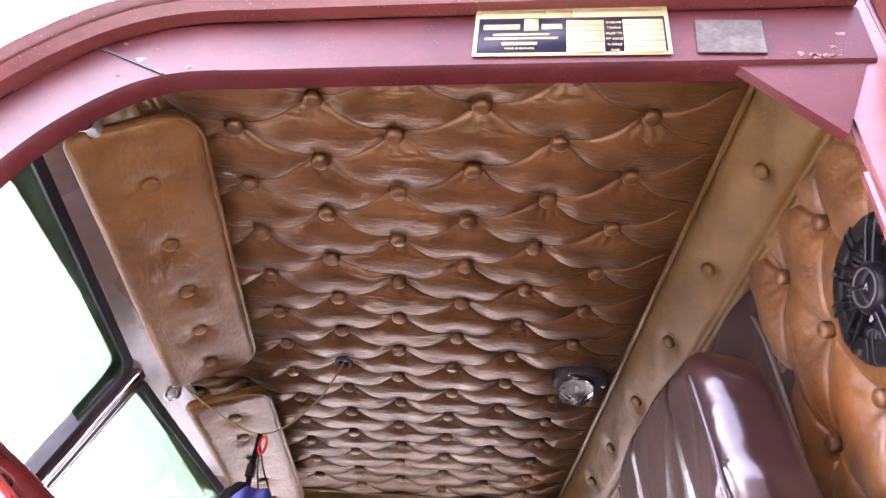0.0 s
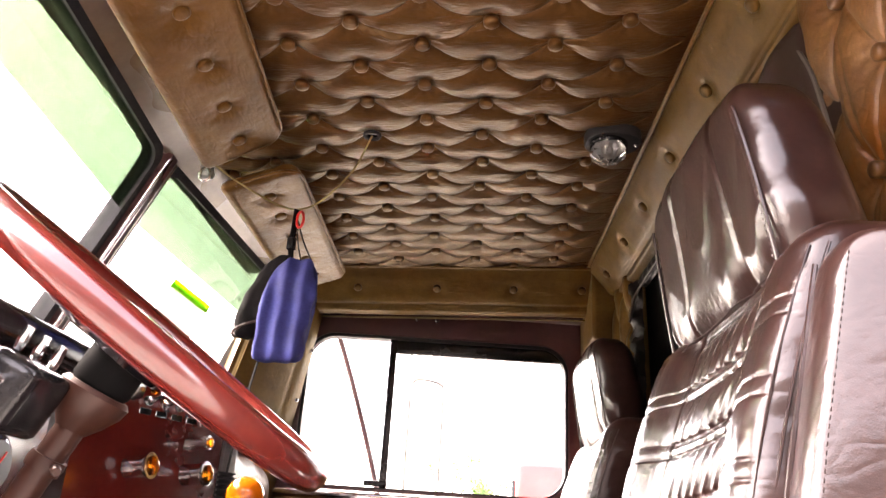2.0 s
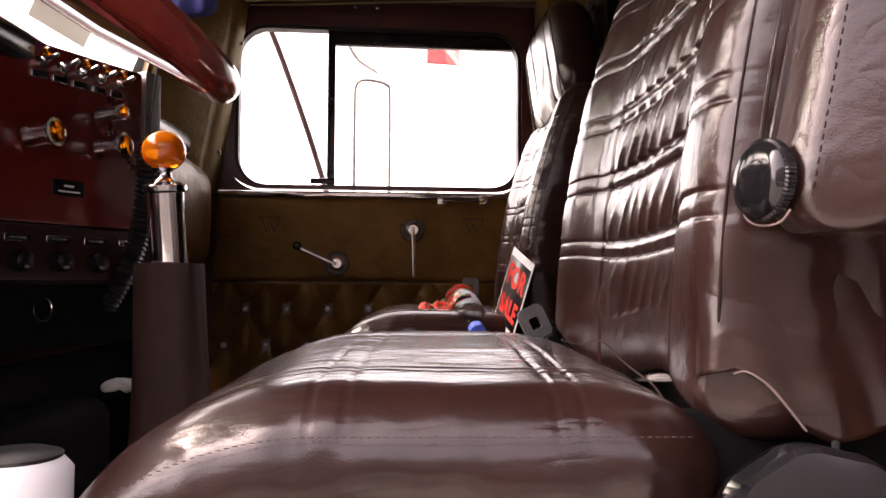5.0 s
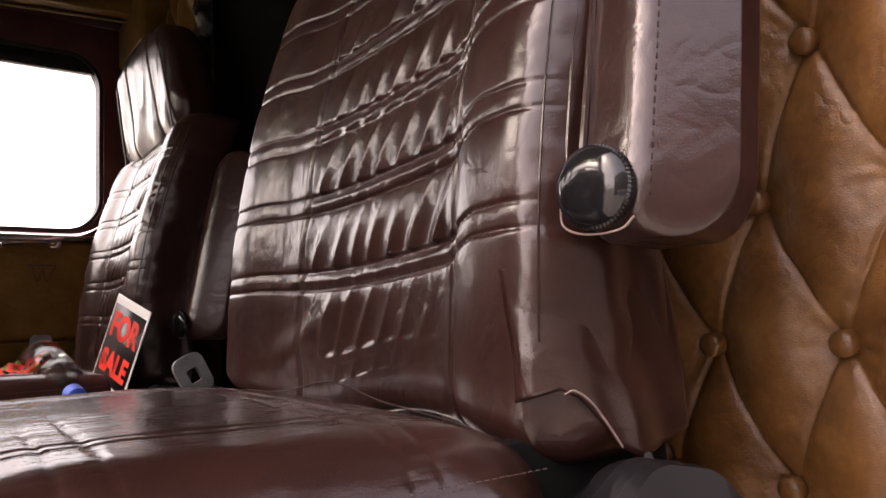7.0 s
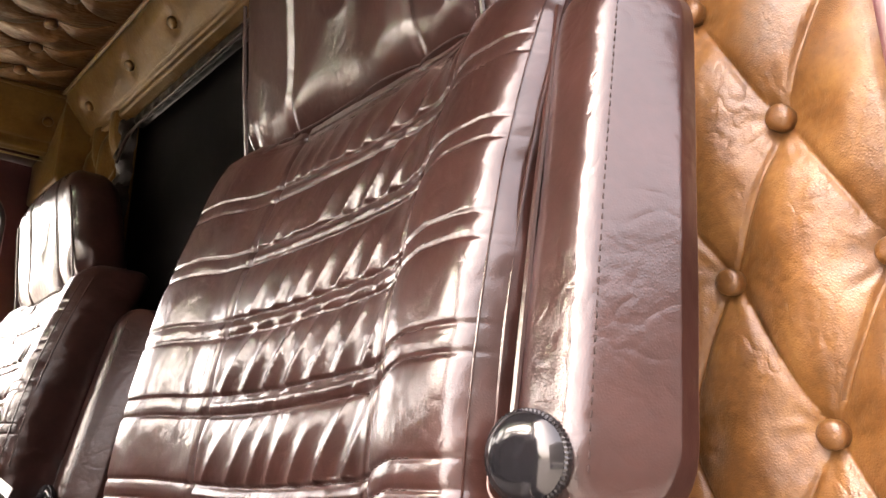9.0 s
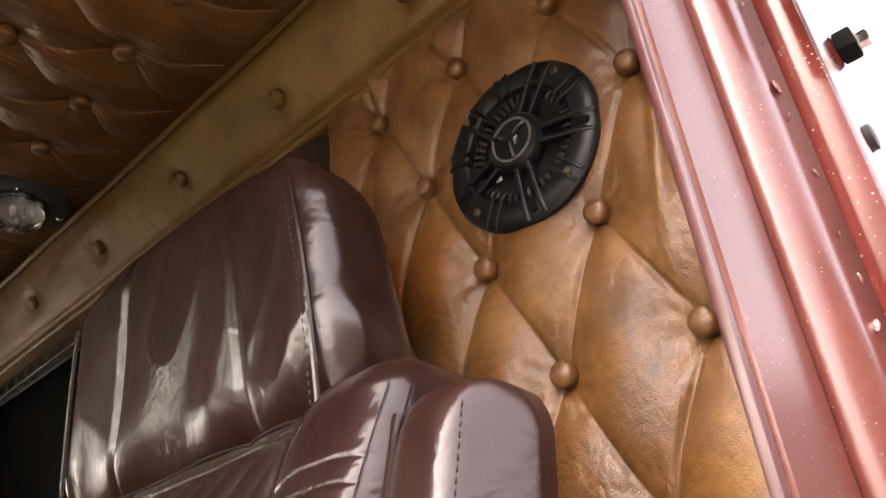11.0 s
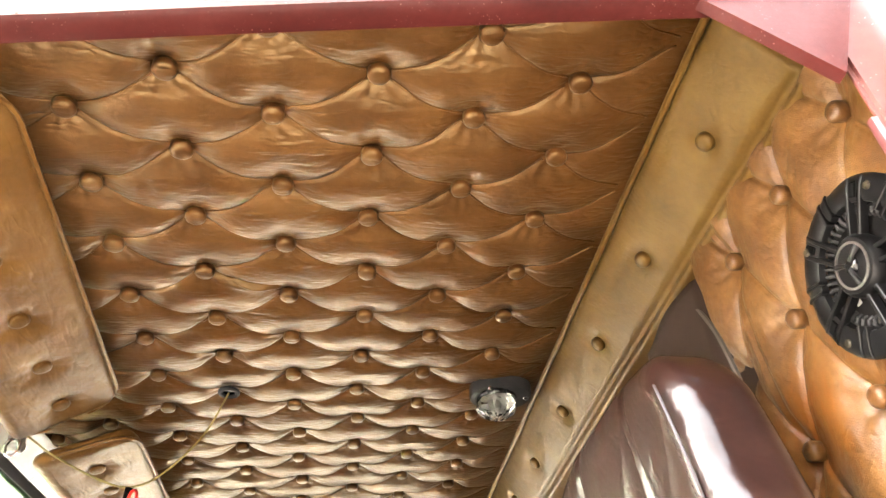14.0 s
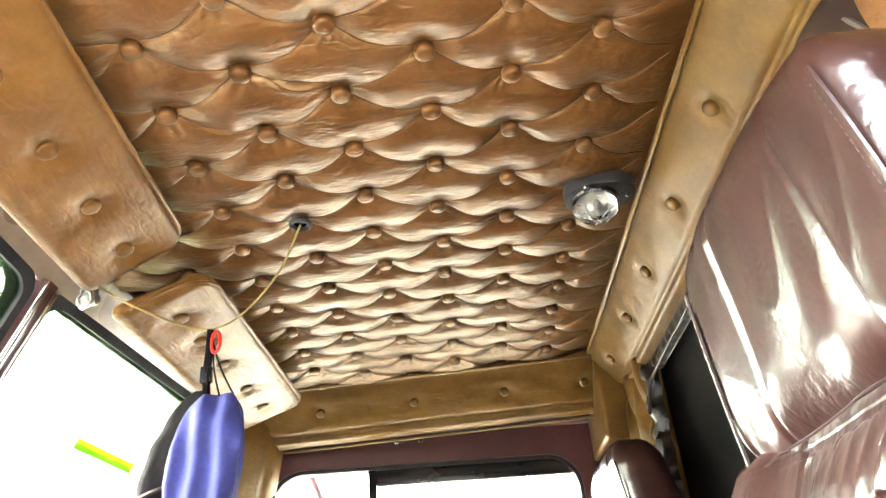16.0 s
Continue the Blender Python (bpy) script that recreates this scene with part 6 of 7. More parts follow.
part("pilot", turned([(0.007, 0), (0.007, 0.5), (0.003, 1)], (-0.16, -0.2, 0.004), (-0.16, -0.2, 0.02), 12), amber_plastic, low_)
rad = part("radio", box_bm(-0.2, 0.12, -0.3, -0.21, -0.06, -0.01, 0.006), matte_black, dash, "black radio", m=DM)
part("ring", tube([(-0.055 + 0.014 * math.cos(a), -0.245 + 0.016 * math.sin(a), 0.002) for a in np.linspace(0, 2 * math.pi, 24, endpoint=False)], 0.0015, 6, True), chrome, rad)
part("under_panel", box_bm(-0.62, -0.5, 0.2, 1.7, 0.3, 0.42, 0.01), black_cloth, dash, "black panel under the dash")
for y, z in ((0.44, 0.8), (0.52, 0.79), (0.45, 0.72), (0.55, 0.71), (0.37, 0.79)):
    bz = part("bezel", turned([(0.034, 0), (0.038, 0.3), (0.036, 0.8), (0.029, 1)], (-0.455, y, z), (-0.435, y, z), 28), chrome, bpy.data.objects["driver_panel"], "chrome gauge bezel")
    part("face", turned([(0.028, 0), (0.028, 1)], (-0.436, y, z), (-0.4345, y, z), 24), sign_black, bz)
    part("needle", rod((-0.434, y, z), (-0.434, y + 0.012, z + 0.016), 0.0012, None, 5), sign_red, bz)

pv_, pf_ = pillow((0.16, 0.26, 0.14), 0.07, (20, 24, 20), lambda p, n_: p + n_ * (0.004 * soft_noise(p[:, 1] * 14, p[:, 2] * 16, 5))[:, None])
pad = put("dash_pad", mesh_of("dash_pad", pv_ + np.array([-0.56, 1.5, 0.70]), pf_, brown_vinyl))
tagged(pad, "brown vinyl padded end of the dash", "dash pad", kind="structure")

hose = thing("coiled_hose", "black coiled air hose hanging by the gear lever", "hose")
hp = []
axis = smooth_line([(-0.3, 0.985, 0.75), (-0.305, 0.99, 0.66), (-0.325, 1.0, 0.58), (-0.37, 1.015, 0.5), (-0.42, 1.03, 0.45)], 60)
for i, p in enumerate(axis):
    hp.append(p)
cb = bmesh.new()
tube(hp, lambda s: 0.0135 + 0.003 * math.sin(s * 2 * math.pi * 46), 12, bm=cb)
part("coil", cb, black_rubber, hose)
part("lead", tube(smooth_line([(-0.3, 0.985, 0.75), (-0.29, 0.98, 0.84), (-0.27, 0.97, 0.95)], 6), 0.0022, 6), black_rubber, hose)

# ---------------------------------------------------------------- gear lever
lever = thing("gear_lever", "gear lever with amber glass ball, chrome tube and leather boot", "gear lever", (-0.2, 0.82, 0.003))
kb = bmesh.new()
bmesh.ops.create_uvsphere(kb, u_segments=32, v_segments=20, radius=0.027)
for v in kb.verts:
    v.co.z *= 0.95
    v.co += Vector((-0.01, -0.034, 0.702))
ball_amber = mat("ball_amber", (0.85, 0.22, 0.008), 0.12)
ball_amber.node_tree.nodes["Principled BSDF"].inputs["Transmission Weight"].default_value = 0.45
ball_amber.node_tree.nodes["Principled BSDF"].inputs["Coat Weight"].default_value = 0.6
part("ball", kb, ball_amber, lever, "amber glass ball with glitter")
fl_ = bmesh.new()
for k in range(160):
    d = Vector((random.gauss(0, 1), random.gauss(0, 1), random.gauss(0, 1))).normalized() * 0.0259
    m = Matrix.Translation(Vector((-0.01, -0.034, 0.702)) + d) @ Euler((random.random() * 6, random.random() * 6, 0)).to_matrix().to_4x4() @ Matrix.Diagonal((0.0012, 0.0012, 0.0006, 1))
    bmesh.ops.create_cube(fl_, size=1, matrix=m)
part("glitter", fl_, mat("gold_flake", (0.9, 0.5, 0.1), 0.25, 0.9), bpy.data.objects["ball"], smooth=False)
part("neck", turned([(0.016, 0), (0.01, 0.3), (0.009, 0.7), (0.014, 1)], (-0.009, -0.033, 0.662), (-0.01, -0.034, 0.68), 18), chrome, lever)
part("tube", turned([(0.0235, 0), (0.0235, 0.9), (0.027, 0.92), (0.027, 0.97), (0.02, 1)], (-0.002, -0.02, 0.53), (-0.009, -0.033, 0.662), 26), chrome, lever, "chrome lever tube")
bb = bmesh.new()
rows_ = []
for i in range(40):
    s = i / 39
    z = 0.0 + 0.56 * s
    r = 0.07 - 0.032 * s ** 0.6
    row = []
    for k in range(32):
        a = 2 * math.pi * k / 32
        q = 4.0
        rr = r / (abs(math.cos(a)) ** q + abs(math.sin(a)) ** q) ** (1 / q)
        rr *= 1 + 0.02 * math.sin(k * 2.0 + s * 14)
        row.append(bb.verts.new((rr * math.cos(a) + 0.012 * (1 - s) - 0.004, rr * math.sin(a) - 0.02 * s, z)))
    rows_.append(row)
for lo, hi in zip(rows_, rows_[1:]):
    for k in range(32):
        bb.faces.new((lo[k], lo[(k + 1) % 32], hi[(k + 1) % 32], hi[k]))
bb.faces.new(rows_[0][::-1])
bb.faces.new(rows_[-1])
part("boot", bb, boot_leather, lever, "brown leather lever boot")

# ---------------------------------------------------------------- loudspeaker
spk = thing("loudspeaker", "black coaxial loudspeaker with open spokes set in the tan wall", "loudspeaker")
sn = Vector(wall_n)
SM = Matrix(((0, wall_up[0], sn.x, 0), (-1, wall_up[1], sn.y, 0), (0, wall_up[2], sn.z, 0), (0, 0, 0, 1)))
SM.translation = Vector((0.506, 0.212, 1.132)) + sn * 0.001
spk.matrix_world = SM @ Matrix.Scale(0.87, 4)


def disc_ring(r0, r1, z0, z1, segs=64, wob=0.0):
    bm = bmesh.new()
    rings = []
    for r, z in ((r0, z0), (r1, z0), (r1, z1), (r0, z1)):
        rings.append([bm.verts.new((r * (1 + wob * math.cos(4 * a + 0.6)) * math.cos(a), r * (1 + wob * math.cos(4 * a + 0.6)) * math.sin(a), z)) for a in np.linspace(0, 2 * math.pi, segs, endpoint=False)])
    for i in range(4):
        lo, hi = rings[i], rings[(i + 1) % 4]
        for k in range(segs):
            bm.faces.new((lo[k], lo[(k + 1) % segs], hi[(k + 1) % segs], hi[k]))
    return bm


spk_black = worn(mat("speaker_plastic", (0.012, 0.012, 0.013), spec=0.22), (0.004, 0.004, 0.0045), (0.007, 0.007, 0.0075), (0.011, 0.011, 0.012), 20, 120, 0.25, 0.38, 0.2, 900)
fr_ = bmesh.new()
SEG = 96
prof_ = [(0.086, 0.0), (0.0865, 0.006), (0.083, 0.0105), (0.074, 0.0125), (0.064, 0.0125), (0.0605, 0.0105), (0.059, 0.004)]
rings_ = []
for r_, z_ in prof_:
    row_ = []
    for k in range(SEG):
        a = 2 * math.pi * k / SEG
        g_ = 1 - 0.022 * max(0.0, math.cos(4 * a + 0.5)) ** 6 if r_ > 0.08 else 1
        row_.append(fr_.verts.new((r_ * g_ * math.cos(a), r_ * g_ * math.sin(a), z_)))
    rings_.append(row_)
for lo, hi in zip(rings_, rings_[1:]):
    for k in range(SEG):
        fr_.faces.new((lo[k], lo[(k + 1) % SEG], hi[(k + 1) % SEG], hi[k]))
part("basket", fr_, spk_black, spk, "black moulded speaker frame")
part("cone", turned([(0.06, 0), (0.0585, 0.1), (0.03, 0.95), (0.028, 1)], (0, 0, 0.001), (0, 0, -0.006), 48), black_cloth, spk)
surr = bmesh.new()
for k in range(44):
    a = 2 * math.pi * k / 44
    c, s = math.cos(a), math.sin(a)
    tube([(0.0475 * c, 0.0475 * s, 0.0015), (0.051 * c, 0.051 * s, 0.0058), (0.055 * c, 0.055 * s, 0.0058), (0.0585 * c, 0.0585 * s, 0.0015)], 0.0022, 6, bm=surr, flat=1.0)
tagged(part("surround", surr, black_rubber, spk, "ribbed rubber surround"), kind="stuff")
part("tweeter", turned([(0.029, 0), (0.0305, 0.3), (0.03, 0.75), (0.0265, 1)], (0, 0, 0.002), (0, 0, 0.019), 40), spk_black, spk)
part("tweeter_ring", disc_ring(0.0205, 0.0228, 0.018, 0.0204, 48), steel, spk, "grey tweeter ring")
dome = bmesh.new()
bmesh.ops.create_uvsphere(dome, u_segments=20, v_segments=12, radius=0.009)
for v in dome.verts:
    v.co.z = v.co.z * 0.5 + 0.019
part("dome", dome, black_plastic, spk)
for k in range(3):
    a = radians(30 + 120 * k)
    part("guard", tube([(0.004 * math.cos(a), 0.004 * math.sin(a), 0.0225), (0.013 * math.cos(a), 0.013 * math.sin(a), 0.022), (0.02 * math.cos(a), 0.02 * math.sin(a), 0.0195)], lambda q: 0.0022 + 0.001 * q, 8), spk_black, spk)


def rib(a, off, spread, r0, r1, wide):
    """A square-edged rib of a spoke, running out over the frame."""
    c, s = math.cos(a), math.sin(a)
    bm = bmesh.new()
    rows_r = []
    for q in np.linspace(0, 1, 7):
        r_ = r0 + (r1 - r0) * q
        o_ = off * (1 + spread * q)
        z1_ = 0.0155 - 0.002 * q if q < 0.85 else 0.0135 - 0.02 * (q - 0.85)
        z0_ = 0.006 if r_ < 0.06 else 0.009
        row_ = []
        for w_, z_ in ((-wide, z0_), (-wide, z1_ - 0.0008), (-wide * 0.6, z1_), (wide * 0.6, z1_), (wide, z1_ - 0.0008), (wide, z0_)):
            row_.append(bm.verts.new((r_ * c - (o_ + w_) * s, r_ * s + (o_ + w_) * c, z_)))
        rows_r.append(row_)
    for lo_, hi_ in zip(rows_r, rows_r[1:]):
        for k_ in range(6):
            bm.faces.new((lo_[k_], lo_[(k_ + 1) % 6], hi_[(k_ + 1) % 6], hi_[k_]))
    bm.faces.new(rows_r[0])
    bm.faces.new(rows_r[-1][::-1])
    return bm


for k in range(5):
    a = radians(-14 + 72 * k)
    spoke_ = part("spoke", rib(a, -0.0065, 0.45, 0.026, 0.0835, 0.0023), spk_black, spk)
    part("rail", rib(a, 0.0065, 0.45, 0.026, 0.0835, 0.0023), spk_black, spoke_)
    part("bridge", rib(a, 0.0, 0.0, 0.064, 0.08, 0.0035), matte_black, spoke_)
for k in range(5):
    a = radians(22 + 72 * k)
    tab_ = part("tab", rib(a, -0.005, 0.2, 0.056, 0.085, 0.0018), spk_black, spk, "short slotted tab")
    part("rail", rib(a, 0.005, 0.2, 0.056, 0.085, 0.0018), spk_black, tab_)
for a in (42, -52, 133, 222):
    part("screw", turned([(0.0035, 0), (0.0045, 0.5), (0.003, 1)], (0.075 * math.cos(radians(a)), 0.075 * math.sin(radians(a)), 0.012), (0.075 * math.cos(radians(a)), 0.075 * math.sin(radians(a)), 0.0158), 10), foil, spk, "brass screw")
part("logo", box_bm(-0.036, -0.029, -0.022, -0.015, 0.001, 0.0025, 0.0005, 1), white_card, spk, "small white mark")


# ---------------------------------------------------------------- loose things on the seats
belt_steel = worn(mat("belt_steel", (0.4, 0.4, 0.4), metal=0.4), (0.1, 0.1, 0.1), (0.16, 0.16, 0.16), (0.24, 0.24, 0.24), 30, 200, 0.3, 0.45, 0.1, 500)


def buckle(at, turn, lean_, size=1.0):
    ob = thing("seat_belt_buckle", "grey seat belt buckle on a black stalk", "seat belt", at, group="seat belt buckles")
    ob.rotation_euler = (radians(lean_[0]), radians(lean_[1]), radians(turn))
    ob.scale = (size, size, size)
    part("tongue", ring_plate(rounded_outline(-0.021, 0.021, 0.0, 0.052, 0.012, 6), rounded_outline(-0.008, 0.008, 0.016, 0.034, 0.003, 6), -0.003, 0.003), belt_steel, ob, "grey steel tongue")
    part("stalk", box_bm(-0.019, 0.019, -0.012, 0.012, -0.06, 0.002, 0.006, 3), black_plastic, ob)
    return ob


buckle((0.262, 0.724, 0.474), 12, (-10, -24), 0.8)
buckle((0.247, 1.755, 0.5), 5, (0, 0))

sign = thing("for_sale_sign", "black FOR SALE sign with red letters propped on the passenger seat", "sign")
sign_c = Vector((0.2865, 1.215, 0.514))
s_up = Vector((0.039, -0.04, 0.15)).normalized()
s_x = Vector((0.0216, -0.13, -0.0444)).normalized()
s_n = s_x.cross(s_up).normalized()
s_x = s_up.cross(s_n).normalized()
s_n = s_x.cross(s_up).normalized()
GM = Matrix(((s_x.x, s_up.x, s_n.x, 0), (s_x.y, s_up.y, s_n.y, 0), (s_x.z, s_up.z, s_n.z, 0), (0, 0, 0, 1)))
GM.translation = sign_c
sign.matrix_world = GM @ Matrix.Scale(0.95, 4)
part("board", box_bm(-0.066, 0.066, -0.085, 0.085, -0.001, 0.001, 0.0005, 1), white_card, sign, "white card")
part("field", box_bm(-0.062, 0.062, -0.056, 0.07, 0.001, 0.0014, 0), sign_black, sign, "black printed field")


def words(text, size, at, material, parent, bold=0.0022):
    cu = bpy.data.curves.new("letters", "FONT")
    cu.body, cu.size, cu.align_x, cu.align_y, cu.extrude, cu.offset = text, size, "CENTER", "CENTER", 0.0003, bold
    tmp = new("letters_tmp", cu)
    dg = bpy.context.evaluated_depsgraph_get()
    me = bpy.data.meshes.new_from_object(tmp.evaluated_get(dg))
    bpy.data.objects.remove(tmp)
    me.materials.clear()
    me.materials.append(material)
    return put("letters", me, parent, m=pose(*at))


for k, text in enumerate(("ENGINE", "TRANS", "AUX TR", "FT AXLE", "R/AXLE", "CAB")):
    words(text, 0.0042, (0.0412, 0.0108 - k * 0.0085, 0.0022), plate_cream, plate, 0.0)
words("MADE IN CANADA", 0.0034, (-0.049, -0.0275, 0.0022), plate_cream, plate, 0.0)
words("FOR", 0.056, (0, 0.035, 0.0018), sign_red, sign)
words("SALE", 0.049, (0, -0.025, 0.0018), sign_red, sign)

bottle = thing("water_bottle", "clear plastic water bottle with a blue cap lying on the seat", "bottle", (0.20, 1.33, 0.505))
BM = Matrix.Translation((0.222, 1.185, 0.45)) @ Vector((-0.12, 0.93, 0.3)).to_track_quat("Z", "Y").to_matrix().to_4x4()
bottle.matrix_world = BM
bprof = [(0.011, 0), (0.012, 0.09), (0.02, 0.16), (0.031, 0.26), (0.032, 0.4), (0.029, 0.45), (0.032, 0.5), (0.032, 0.93), (0.024, 1)]
part("body", turned(bprof, (0, 0, 0.01), (0, 0, 0.2), 28), bottle_plastic, bottle)
part("cap", turned([(0.0145, 0), (0.015, 0.3), (0.015, 0.9), (0.012, 1)], (0, 0, 0.022), (0, 0, -0.002), 24), mat("blue_cap", (0.05, 0.12, 0.6), 0.4), bottle, "blue screw cap")
scarf = thing("red_cloth", "crumpled red and green patterned cloth on the passenger seat", "cloth")
scv, scf = pillow((0.06, 0.07, 0.022), 0.02, (30, 30, 8), lambda p, n_: p + n_ * (0.012 * soft_noise(p[:, 0] * 60, p[:, 1] * 60, 5) + 0.006 * soft_noise(p[:, 0] * 130, p[:, 1] * 120, 6))[:, None])
red_cloth = mat("red_cloth_dye", (0.5, 0.02, 0.01), 0.8)
vv = add(red_cloth, "ShaderNodeTexVoronoi", Scale=70.0)
rr_ = ramp(red_cloth, vv, "Distance", [(0.25, (0.02, 0.16, 0.02)), (0.32, (0.5, 0.02, 0.01)), (0.6, (0.6, 0.04, 0.02)), (0.7, (0.02, 0.02, 0.02))])
wire(red_cloth, coords(red_cloth), "Object", vv, "Vector")
wire(red_cloth, rr_, "Color", red_cloth.node_tree.nodes["Principled BSDF"], "Base Color")
put("folds", mesh_of("folds", scv * 0.75 + np.array([0.165, 1.36, 0.478]), scf, red_cloth), scarf)

can = thing("drink_can", "white drink can with a dark lid beside the driver seat", "can", (-0.135, 0.3, 0.312))
part("body", turned([(0.026, 0), (0.033, 0.05), (0.033, 0.93), (0.028, 0.98), (0.026, 1)], (0, 0, 0), (0, 0, 0.12), 28), white_card, can)
part("lid", turned([(0.0265, 0), (0.027, 0.5), (0.02, 1)], (0, 0, 0.119), (0, 0, 0.124), 28), sign_black, can)
holder = part("cup_holder", box_bm(-0.19, -0.08, 0.245, 0.355, 0.003, 0.319, 0.01), black_plastic)
tagged(holder, "black floor console under the can", "console")

note = thing("paper_note", "white paper slip with green tape on the windscreen", "paper")
nb = bmesh.new()
q = [nb.verts.new(ws(y, z, o)) for o in (0.006, 0.0045) for y, z in ((1.22, 1.03), (1.42, 1.03), (1.42, 1.16), (1.22, 1.16))]
for idx in ((0, 1, 2, 3), (7, 6, 5, 4), (0, 4, 5, 1), (1, 5, 6, 2), (2, 6, 7, 3), (3, 7, 4, 0)):
    nb.faces.new([q[i] for i in idx])
part("sheet", nb, note_paper, note, smooth=False)
tb = bmesh.new()
q = [tb.verts.new(ws(y, z, o)) for o in (0.0075, 0.0062) for y, z in ((1.22, 1.15), (1.42, 1.15), (1.42, 1.168), (1.22, 1.168))]
for idx in ((0, 1, 2, 3), (7, 6, 5, 4), (0, 4, 5, 1), (1, 5, 6, 2), (2, 6, 7, 3), (3, 7, 4, 0)):
    tb.faces.new([q[i] for i in idx])
part("tape", tb, note_tape, note, "green tape", smooth=False)

crumple = thing("paper_towel", "crumpled white paper on the floor", "paper")
crv, crf = pillow((0.09, 0.08, 0.03), 0.025, (20, 20, 6), lambda p, n_: p + n_ * (0.02 * soft_noise(p[:, 0] * 40, p[:, 1] * 40, 5))[:, None])
put("sheet", mesh_of("sheet", crv * np.array([0.5, 0.4, 0.22]) + np.array([-0.31, 1.0, 0.382]), crf, paper), crumple)

# ---------------------------------------------------------------- outside
gnd = mat("gravel", (0.3, 0.28, 0.25), 0.95)
worn(gnd, (0.15, 0.142, 0.13), (0.22, 0.21, 0.195), (0.3, 0.29, 0.27), 0.6, 14, 0.85, 1.0, 0.5, 30)
gv = [(-400, -400, -1.2), (400, -400, -1.2), (400, 400, -1.2), (-400, 400, -1.2)]
ground = put("ground", mesh_of("ground", gv, [(0, 1, 2, 3)], gnd, False))
tagged(ground, "pale gravel yard", "ground", kind="structure")

mirror = thing("mirror_bracket", "thin grey tube mirror bracket outside the far window", "mirror bracket")
part("loop", tube(smooth_line([(-0.09, 2.2, 0.5), (-0.09, 2.2, 0.9), (-0.09, 2.2, 1.1), (-0.088, 2.2, 1.15), (-0.075, 2.2, 1.172), (-0.05, 2.2, 1.176), (-0.01, 2.2, 1.17), (0.01, 2.2, 1.16), (0.02, 2.2, 1.13), (0.021, 2.2, 0.9), (0.021, 2.2, 0.5)], 6), 0.006, 8), steel, mirror)
part("stay", tube(smooth_line([(-0.42, 2.05, 1.5), (-0.3, 2.15, 1.2), (-0.17, 2.2, 0.8), (-0.12, 2.2, 0.5)], 8), 0.009, 8), dark_maroon, mirror)
part("arm", tube(smooth_line([(-0.14, 1.95, 1.36), (-0.09, 2.12, 1.24), (-0.02, 2.2, 1.2)], 8), 0.006, 8), steel, mirror)

leaf = mat("leaves", (0.07, 0.13, 0.03), 0.6)
worn(leaf, (0.04, 0.08, 0.02), (0.075, 0.14, 0.03), (0.12, 0.2, 0.05), 2, 12, 0.5, 0.8, 0.1, 50)
bark = worn(mat("bark", (0.12, 0.09, 0.06)), (0.07, 0.05, 0.035), (0.12, 0.09, 0.06), (0.18, 0.14, 0.1), 6, 40, 0.8, 1.0, 0.6, 60)


def tree(at, height, spread, seed, leaves=1500):
    rnd = random.Random(seed)
    ob = thing("tree", "small leafy green tree beyond the yard", "tree", at, group="yard trees")
    tb_ = bmesh.new()
    tube(smooth_line([(0, 0, 0), (0.05, 0.02, height * 0.4), (0, 0.05, height * 0.8)], 6), lambda s: 0.09 * (1 - 0.8 * s), 8, bm=tb_)
    for k in range(9):
        a, z = rnd.uniform(0, 6.28), height * rnd.uniform(0.3, 0.7)
        tube([(0.03, 0.03, z), (spread * 0.4 * math.cos(a), spread * 0.4 * math.sin(a), z + height * 0.15), (spread * 0.8 * math.cos(a), spread * 0.8 * math.sin(a), z + height * 0.22)], lambda s: 0.035 * (1 - 0.8 * s), 6, bm=tb_)
    part("trunk", tb_, bark, ob)
    vs, fs = [], []
    blobs = [(rnd.gauss(0, spread * 0.45), rnd.gauss(0, spread * 0.45), height * rnd.uniform(0.4, 1.0), spread * rnd.uniform(0.2, 0.45)) for _ in range(14)]
    for _ in range(leaves):
        bx, by, bz, br = rnd.choice(blobs)
        d = Vector((rnd.gauss(0, 1), rnd.gauss(0, 1), rnd.gauss(0, 1))).normalized() * br * rnd.random() ** 0.4
        c = Vector((bx, by, bz)) + d
        e1 = Vector((rnd.gauss(0, 1), rnd.gauss(0, 1), rnd.gauss(0, 1))).normalized() * spread * 0.06
        e2 = e1.orthogonal().normalized() * spread * 0.03
        b0 = len(vs)
        vs += [c - e1, c + e2, c + e1, c - e2]
        fs.append((b0, b0 + 1, b0 + 2, b0 + 3))
    put("crown", mesh_of("crown", vs, fs, leaf, False), ob)
    return ob


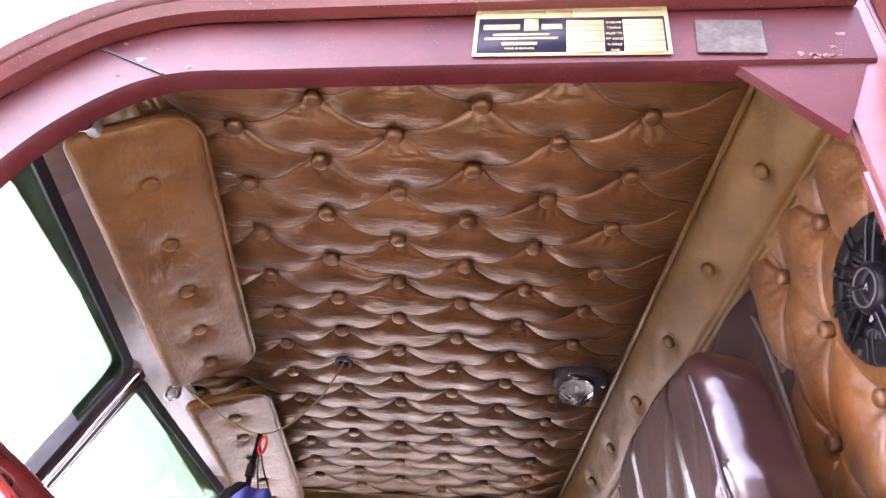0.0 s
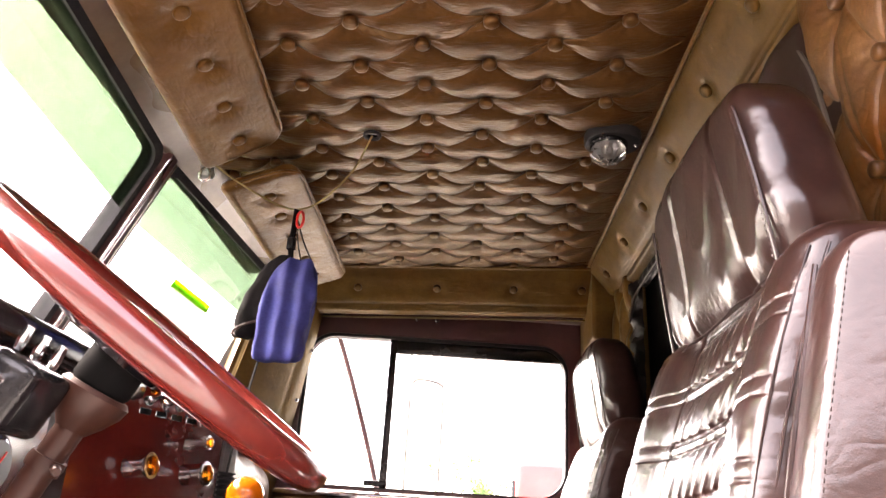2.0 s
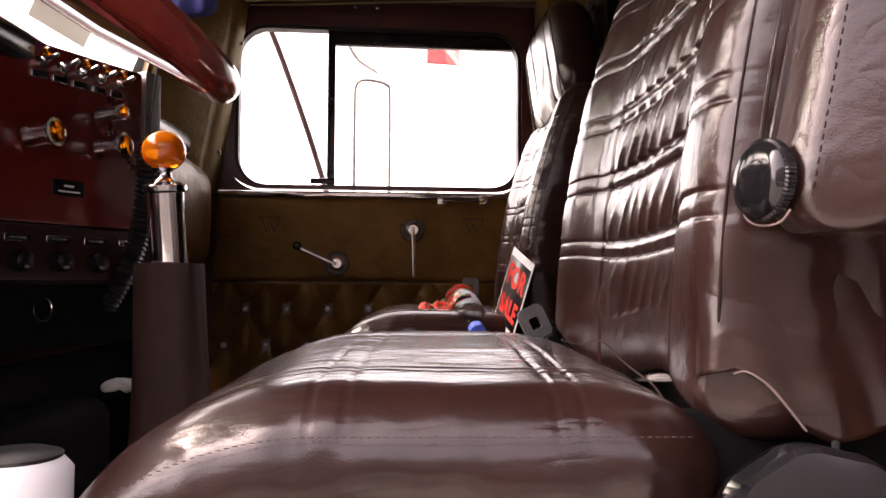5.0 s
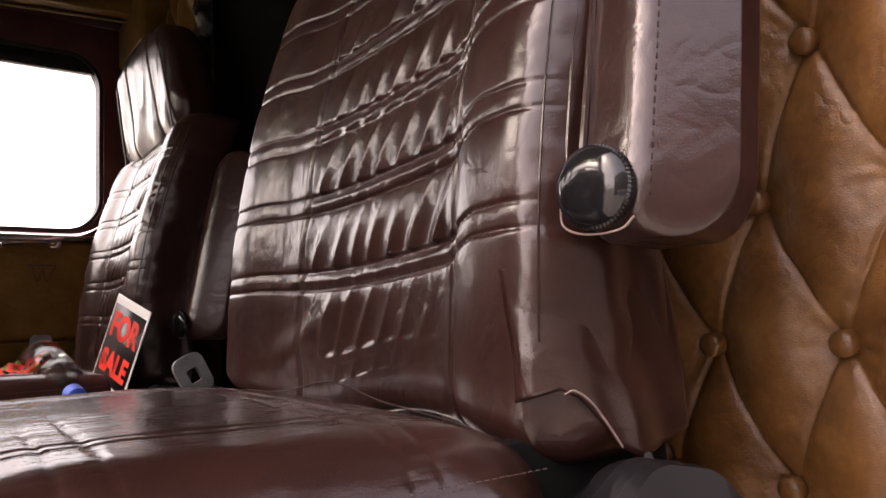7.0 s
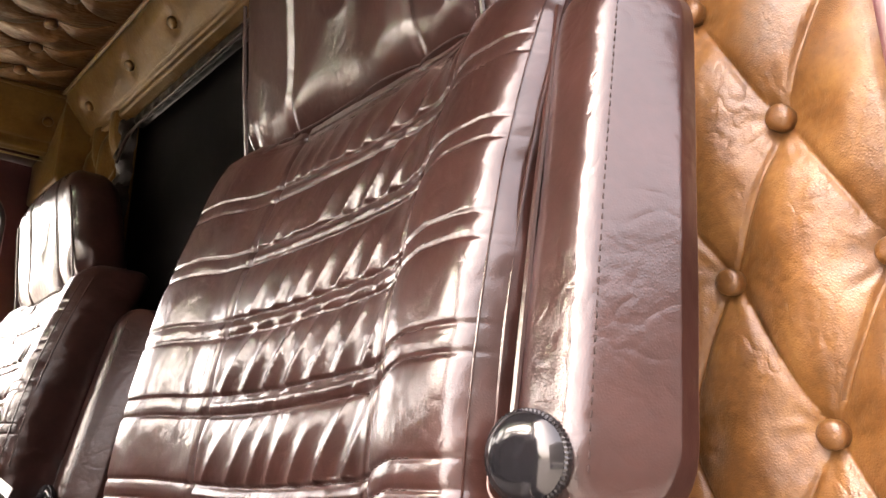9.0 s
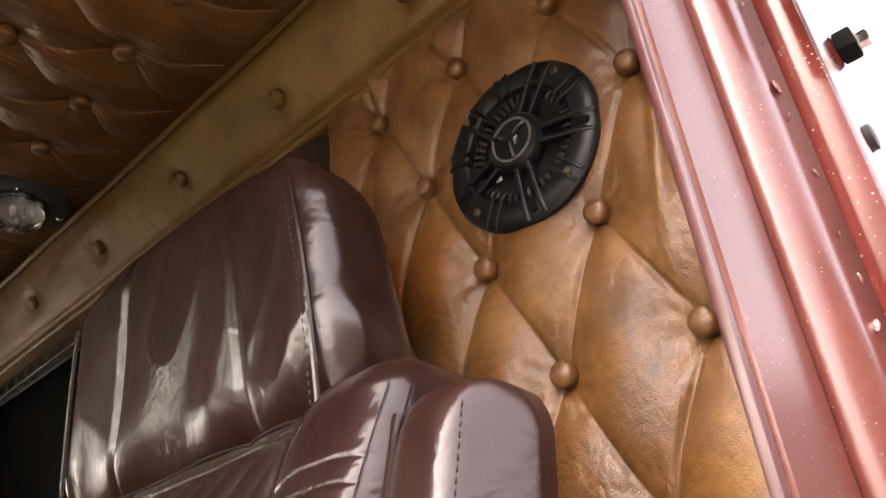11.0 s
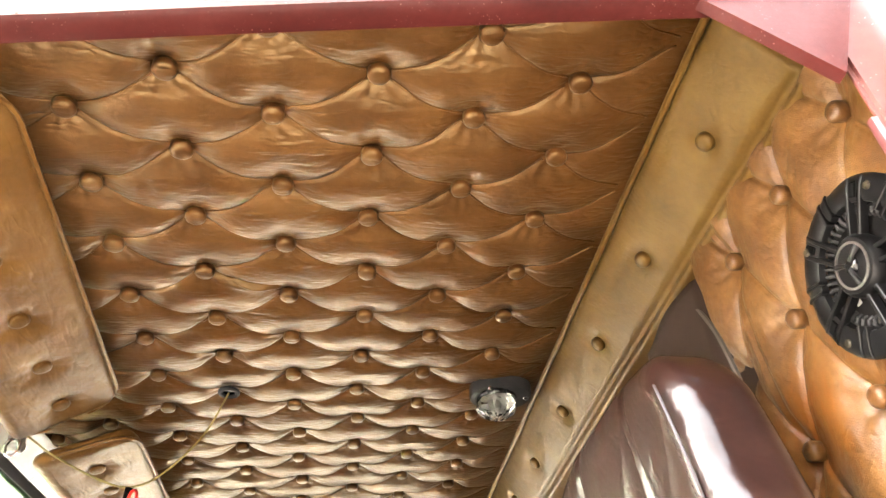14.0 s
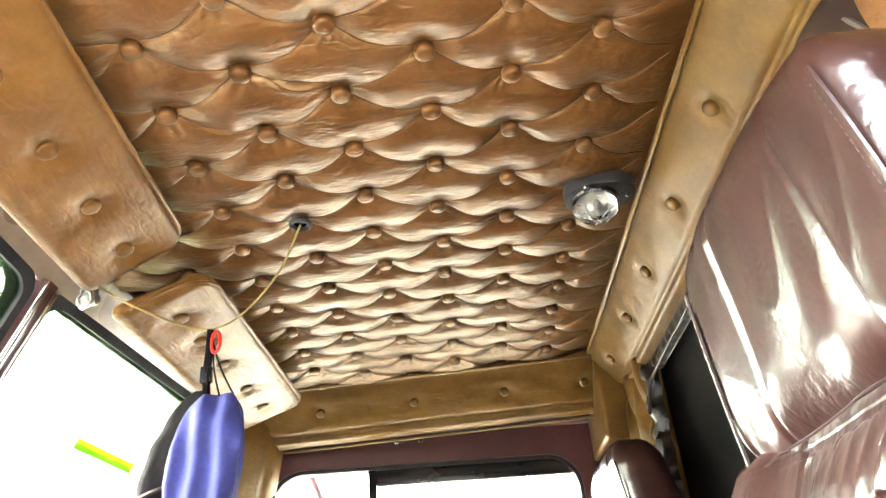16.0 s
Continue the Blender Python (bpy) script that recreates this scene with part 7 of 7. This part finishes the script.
tree((0.15, 12.5, -1.2), 3.3, 0.55, 3)
tree((0.65, 14.5, -1.2), 3.2, 0.6, 5)
for k, (x, y, h) in enumerate(((-9, 16, 5), (-17, 12, 5), (-22, 5, 5), (-12, 19, 6), (-24, -2, 5))):
    tree((x, y, -1.2), h, 2.8, 20 + k, 4200 if h > 10 else 1800)
# unseen trailer shape, added to block low sky and darken door-side reflections
trailer = thing("door_side_blocker", "unseen grey-brown trailer shape added to darken the door side", "trailer", (0, -5.2, -1.2))
blocker_paint = worn(mat("blocker_paint", (0.1, 0.09, 0.085)), (0.06, 0.054, 0.05), (0.1, 0.09, 0.085), (0.15, 0.14, 0.13), 3, 30, 0.3, 0.5, 0.05, 100)
part("box", box_bm(-7, 7, -1.3, 1.2, 1.05, 4.1, 0.04), blocker_paint, trailer)
for x in (-5.6, -4.4, 4.4, 5.6):
    part("wheel", turned([(0.3, 0), (0.48, 0.1), (0.5, 0.5), (0.48, 0.9), (0.3, 1)], (x, 0.75, 0.5), (x, 1.1, 0.5), 24), black_rubber, trailer)
red_paint = worn(mat("red_truck_paint", (0.4, 0.03, 0.03), coat=0.5), (0.3, 0.02, 0.02), (0.42, 0.03, 0.03), (0.5, 0.05, 0.05), 2, 30, 0.2, 0.4, 0.02, 200)
truck = thing("parked_truck", "red parked truck with a yellow bumper across the yard", "truck", (1.88, 15.0, -1.2))
part("cab", box_bm(-0.8, 1.2, -1, 1, 0.9, 3.4, 0.12, 3), red_paint, truck)
part("hood", box_bm(-1.9, -0.8, -0.8, 0.8, 0.8, 2.3, 0.12, 3), red_paint, truck)
part("windscreen", box_bm(-0.86, -0.78, -0.8, 0.8, 2.3, 3.1, 0.02), black_plastic, truck)
part("bumper", box_bm(-2.1, -1.85, -1.1, 1.1, 0.45, 0.85, 0.05), mat("yellow_bumper", (0.6, 0.4, 0.03), 0.4), truck)
for x in (-1.2, 0.7):
    for y in (-0.95, 0.95):
        part("wheel", turned([(0.3, 0), (0.48, 0.1), (0.5, 0.5), (0.48, 0.9), (0.3, 1)], (x, y - 0.15, 0.5), (x, y + 0.15, 0.5), 24), black_rubber, truck)
for y in (-0.5, 0.5):
    part("stack", rod((1.3, y, 1.2), (1.3, y, 4.2), 0.07), chrome, truck)
flag = thing("flag", "red flag on a thin pole in the yard", "flag", (0.25, 13.5, -1.1))
part("pole", rod((0, 0, 0), (0, 0, 6.3), 0.02), steel, flag)
fv, ff = slab((0, 0, 5.6), (1, 0, -0.06), (0, 0, 1), (0, -1, 0), 0.6, 0.5, 30, 16, lambda u, v: 0.06 * np.sin(u * 9 + v * 2) * u, 0.006)
put("cloth", mesh_of("cloth", fv, ff, red_paint), flag, "red cloth")
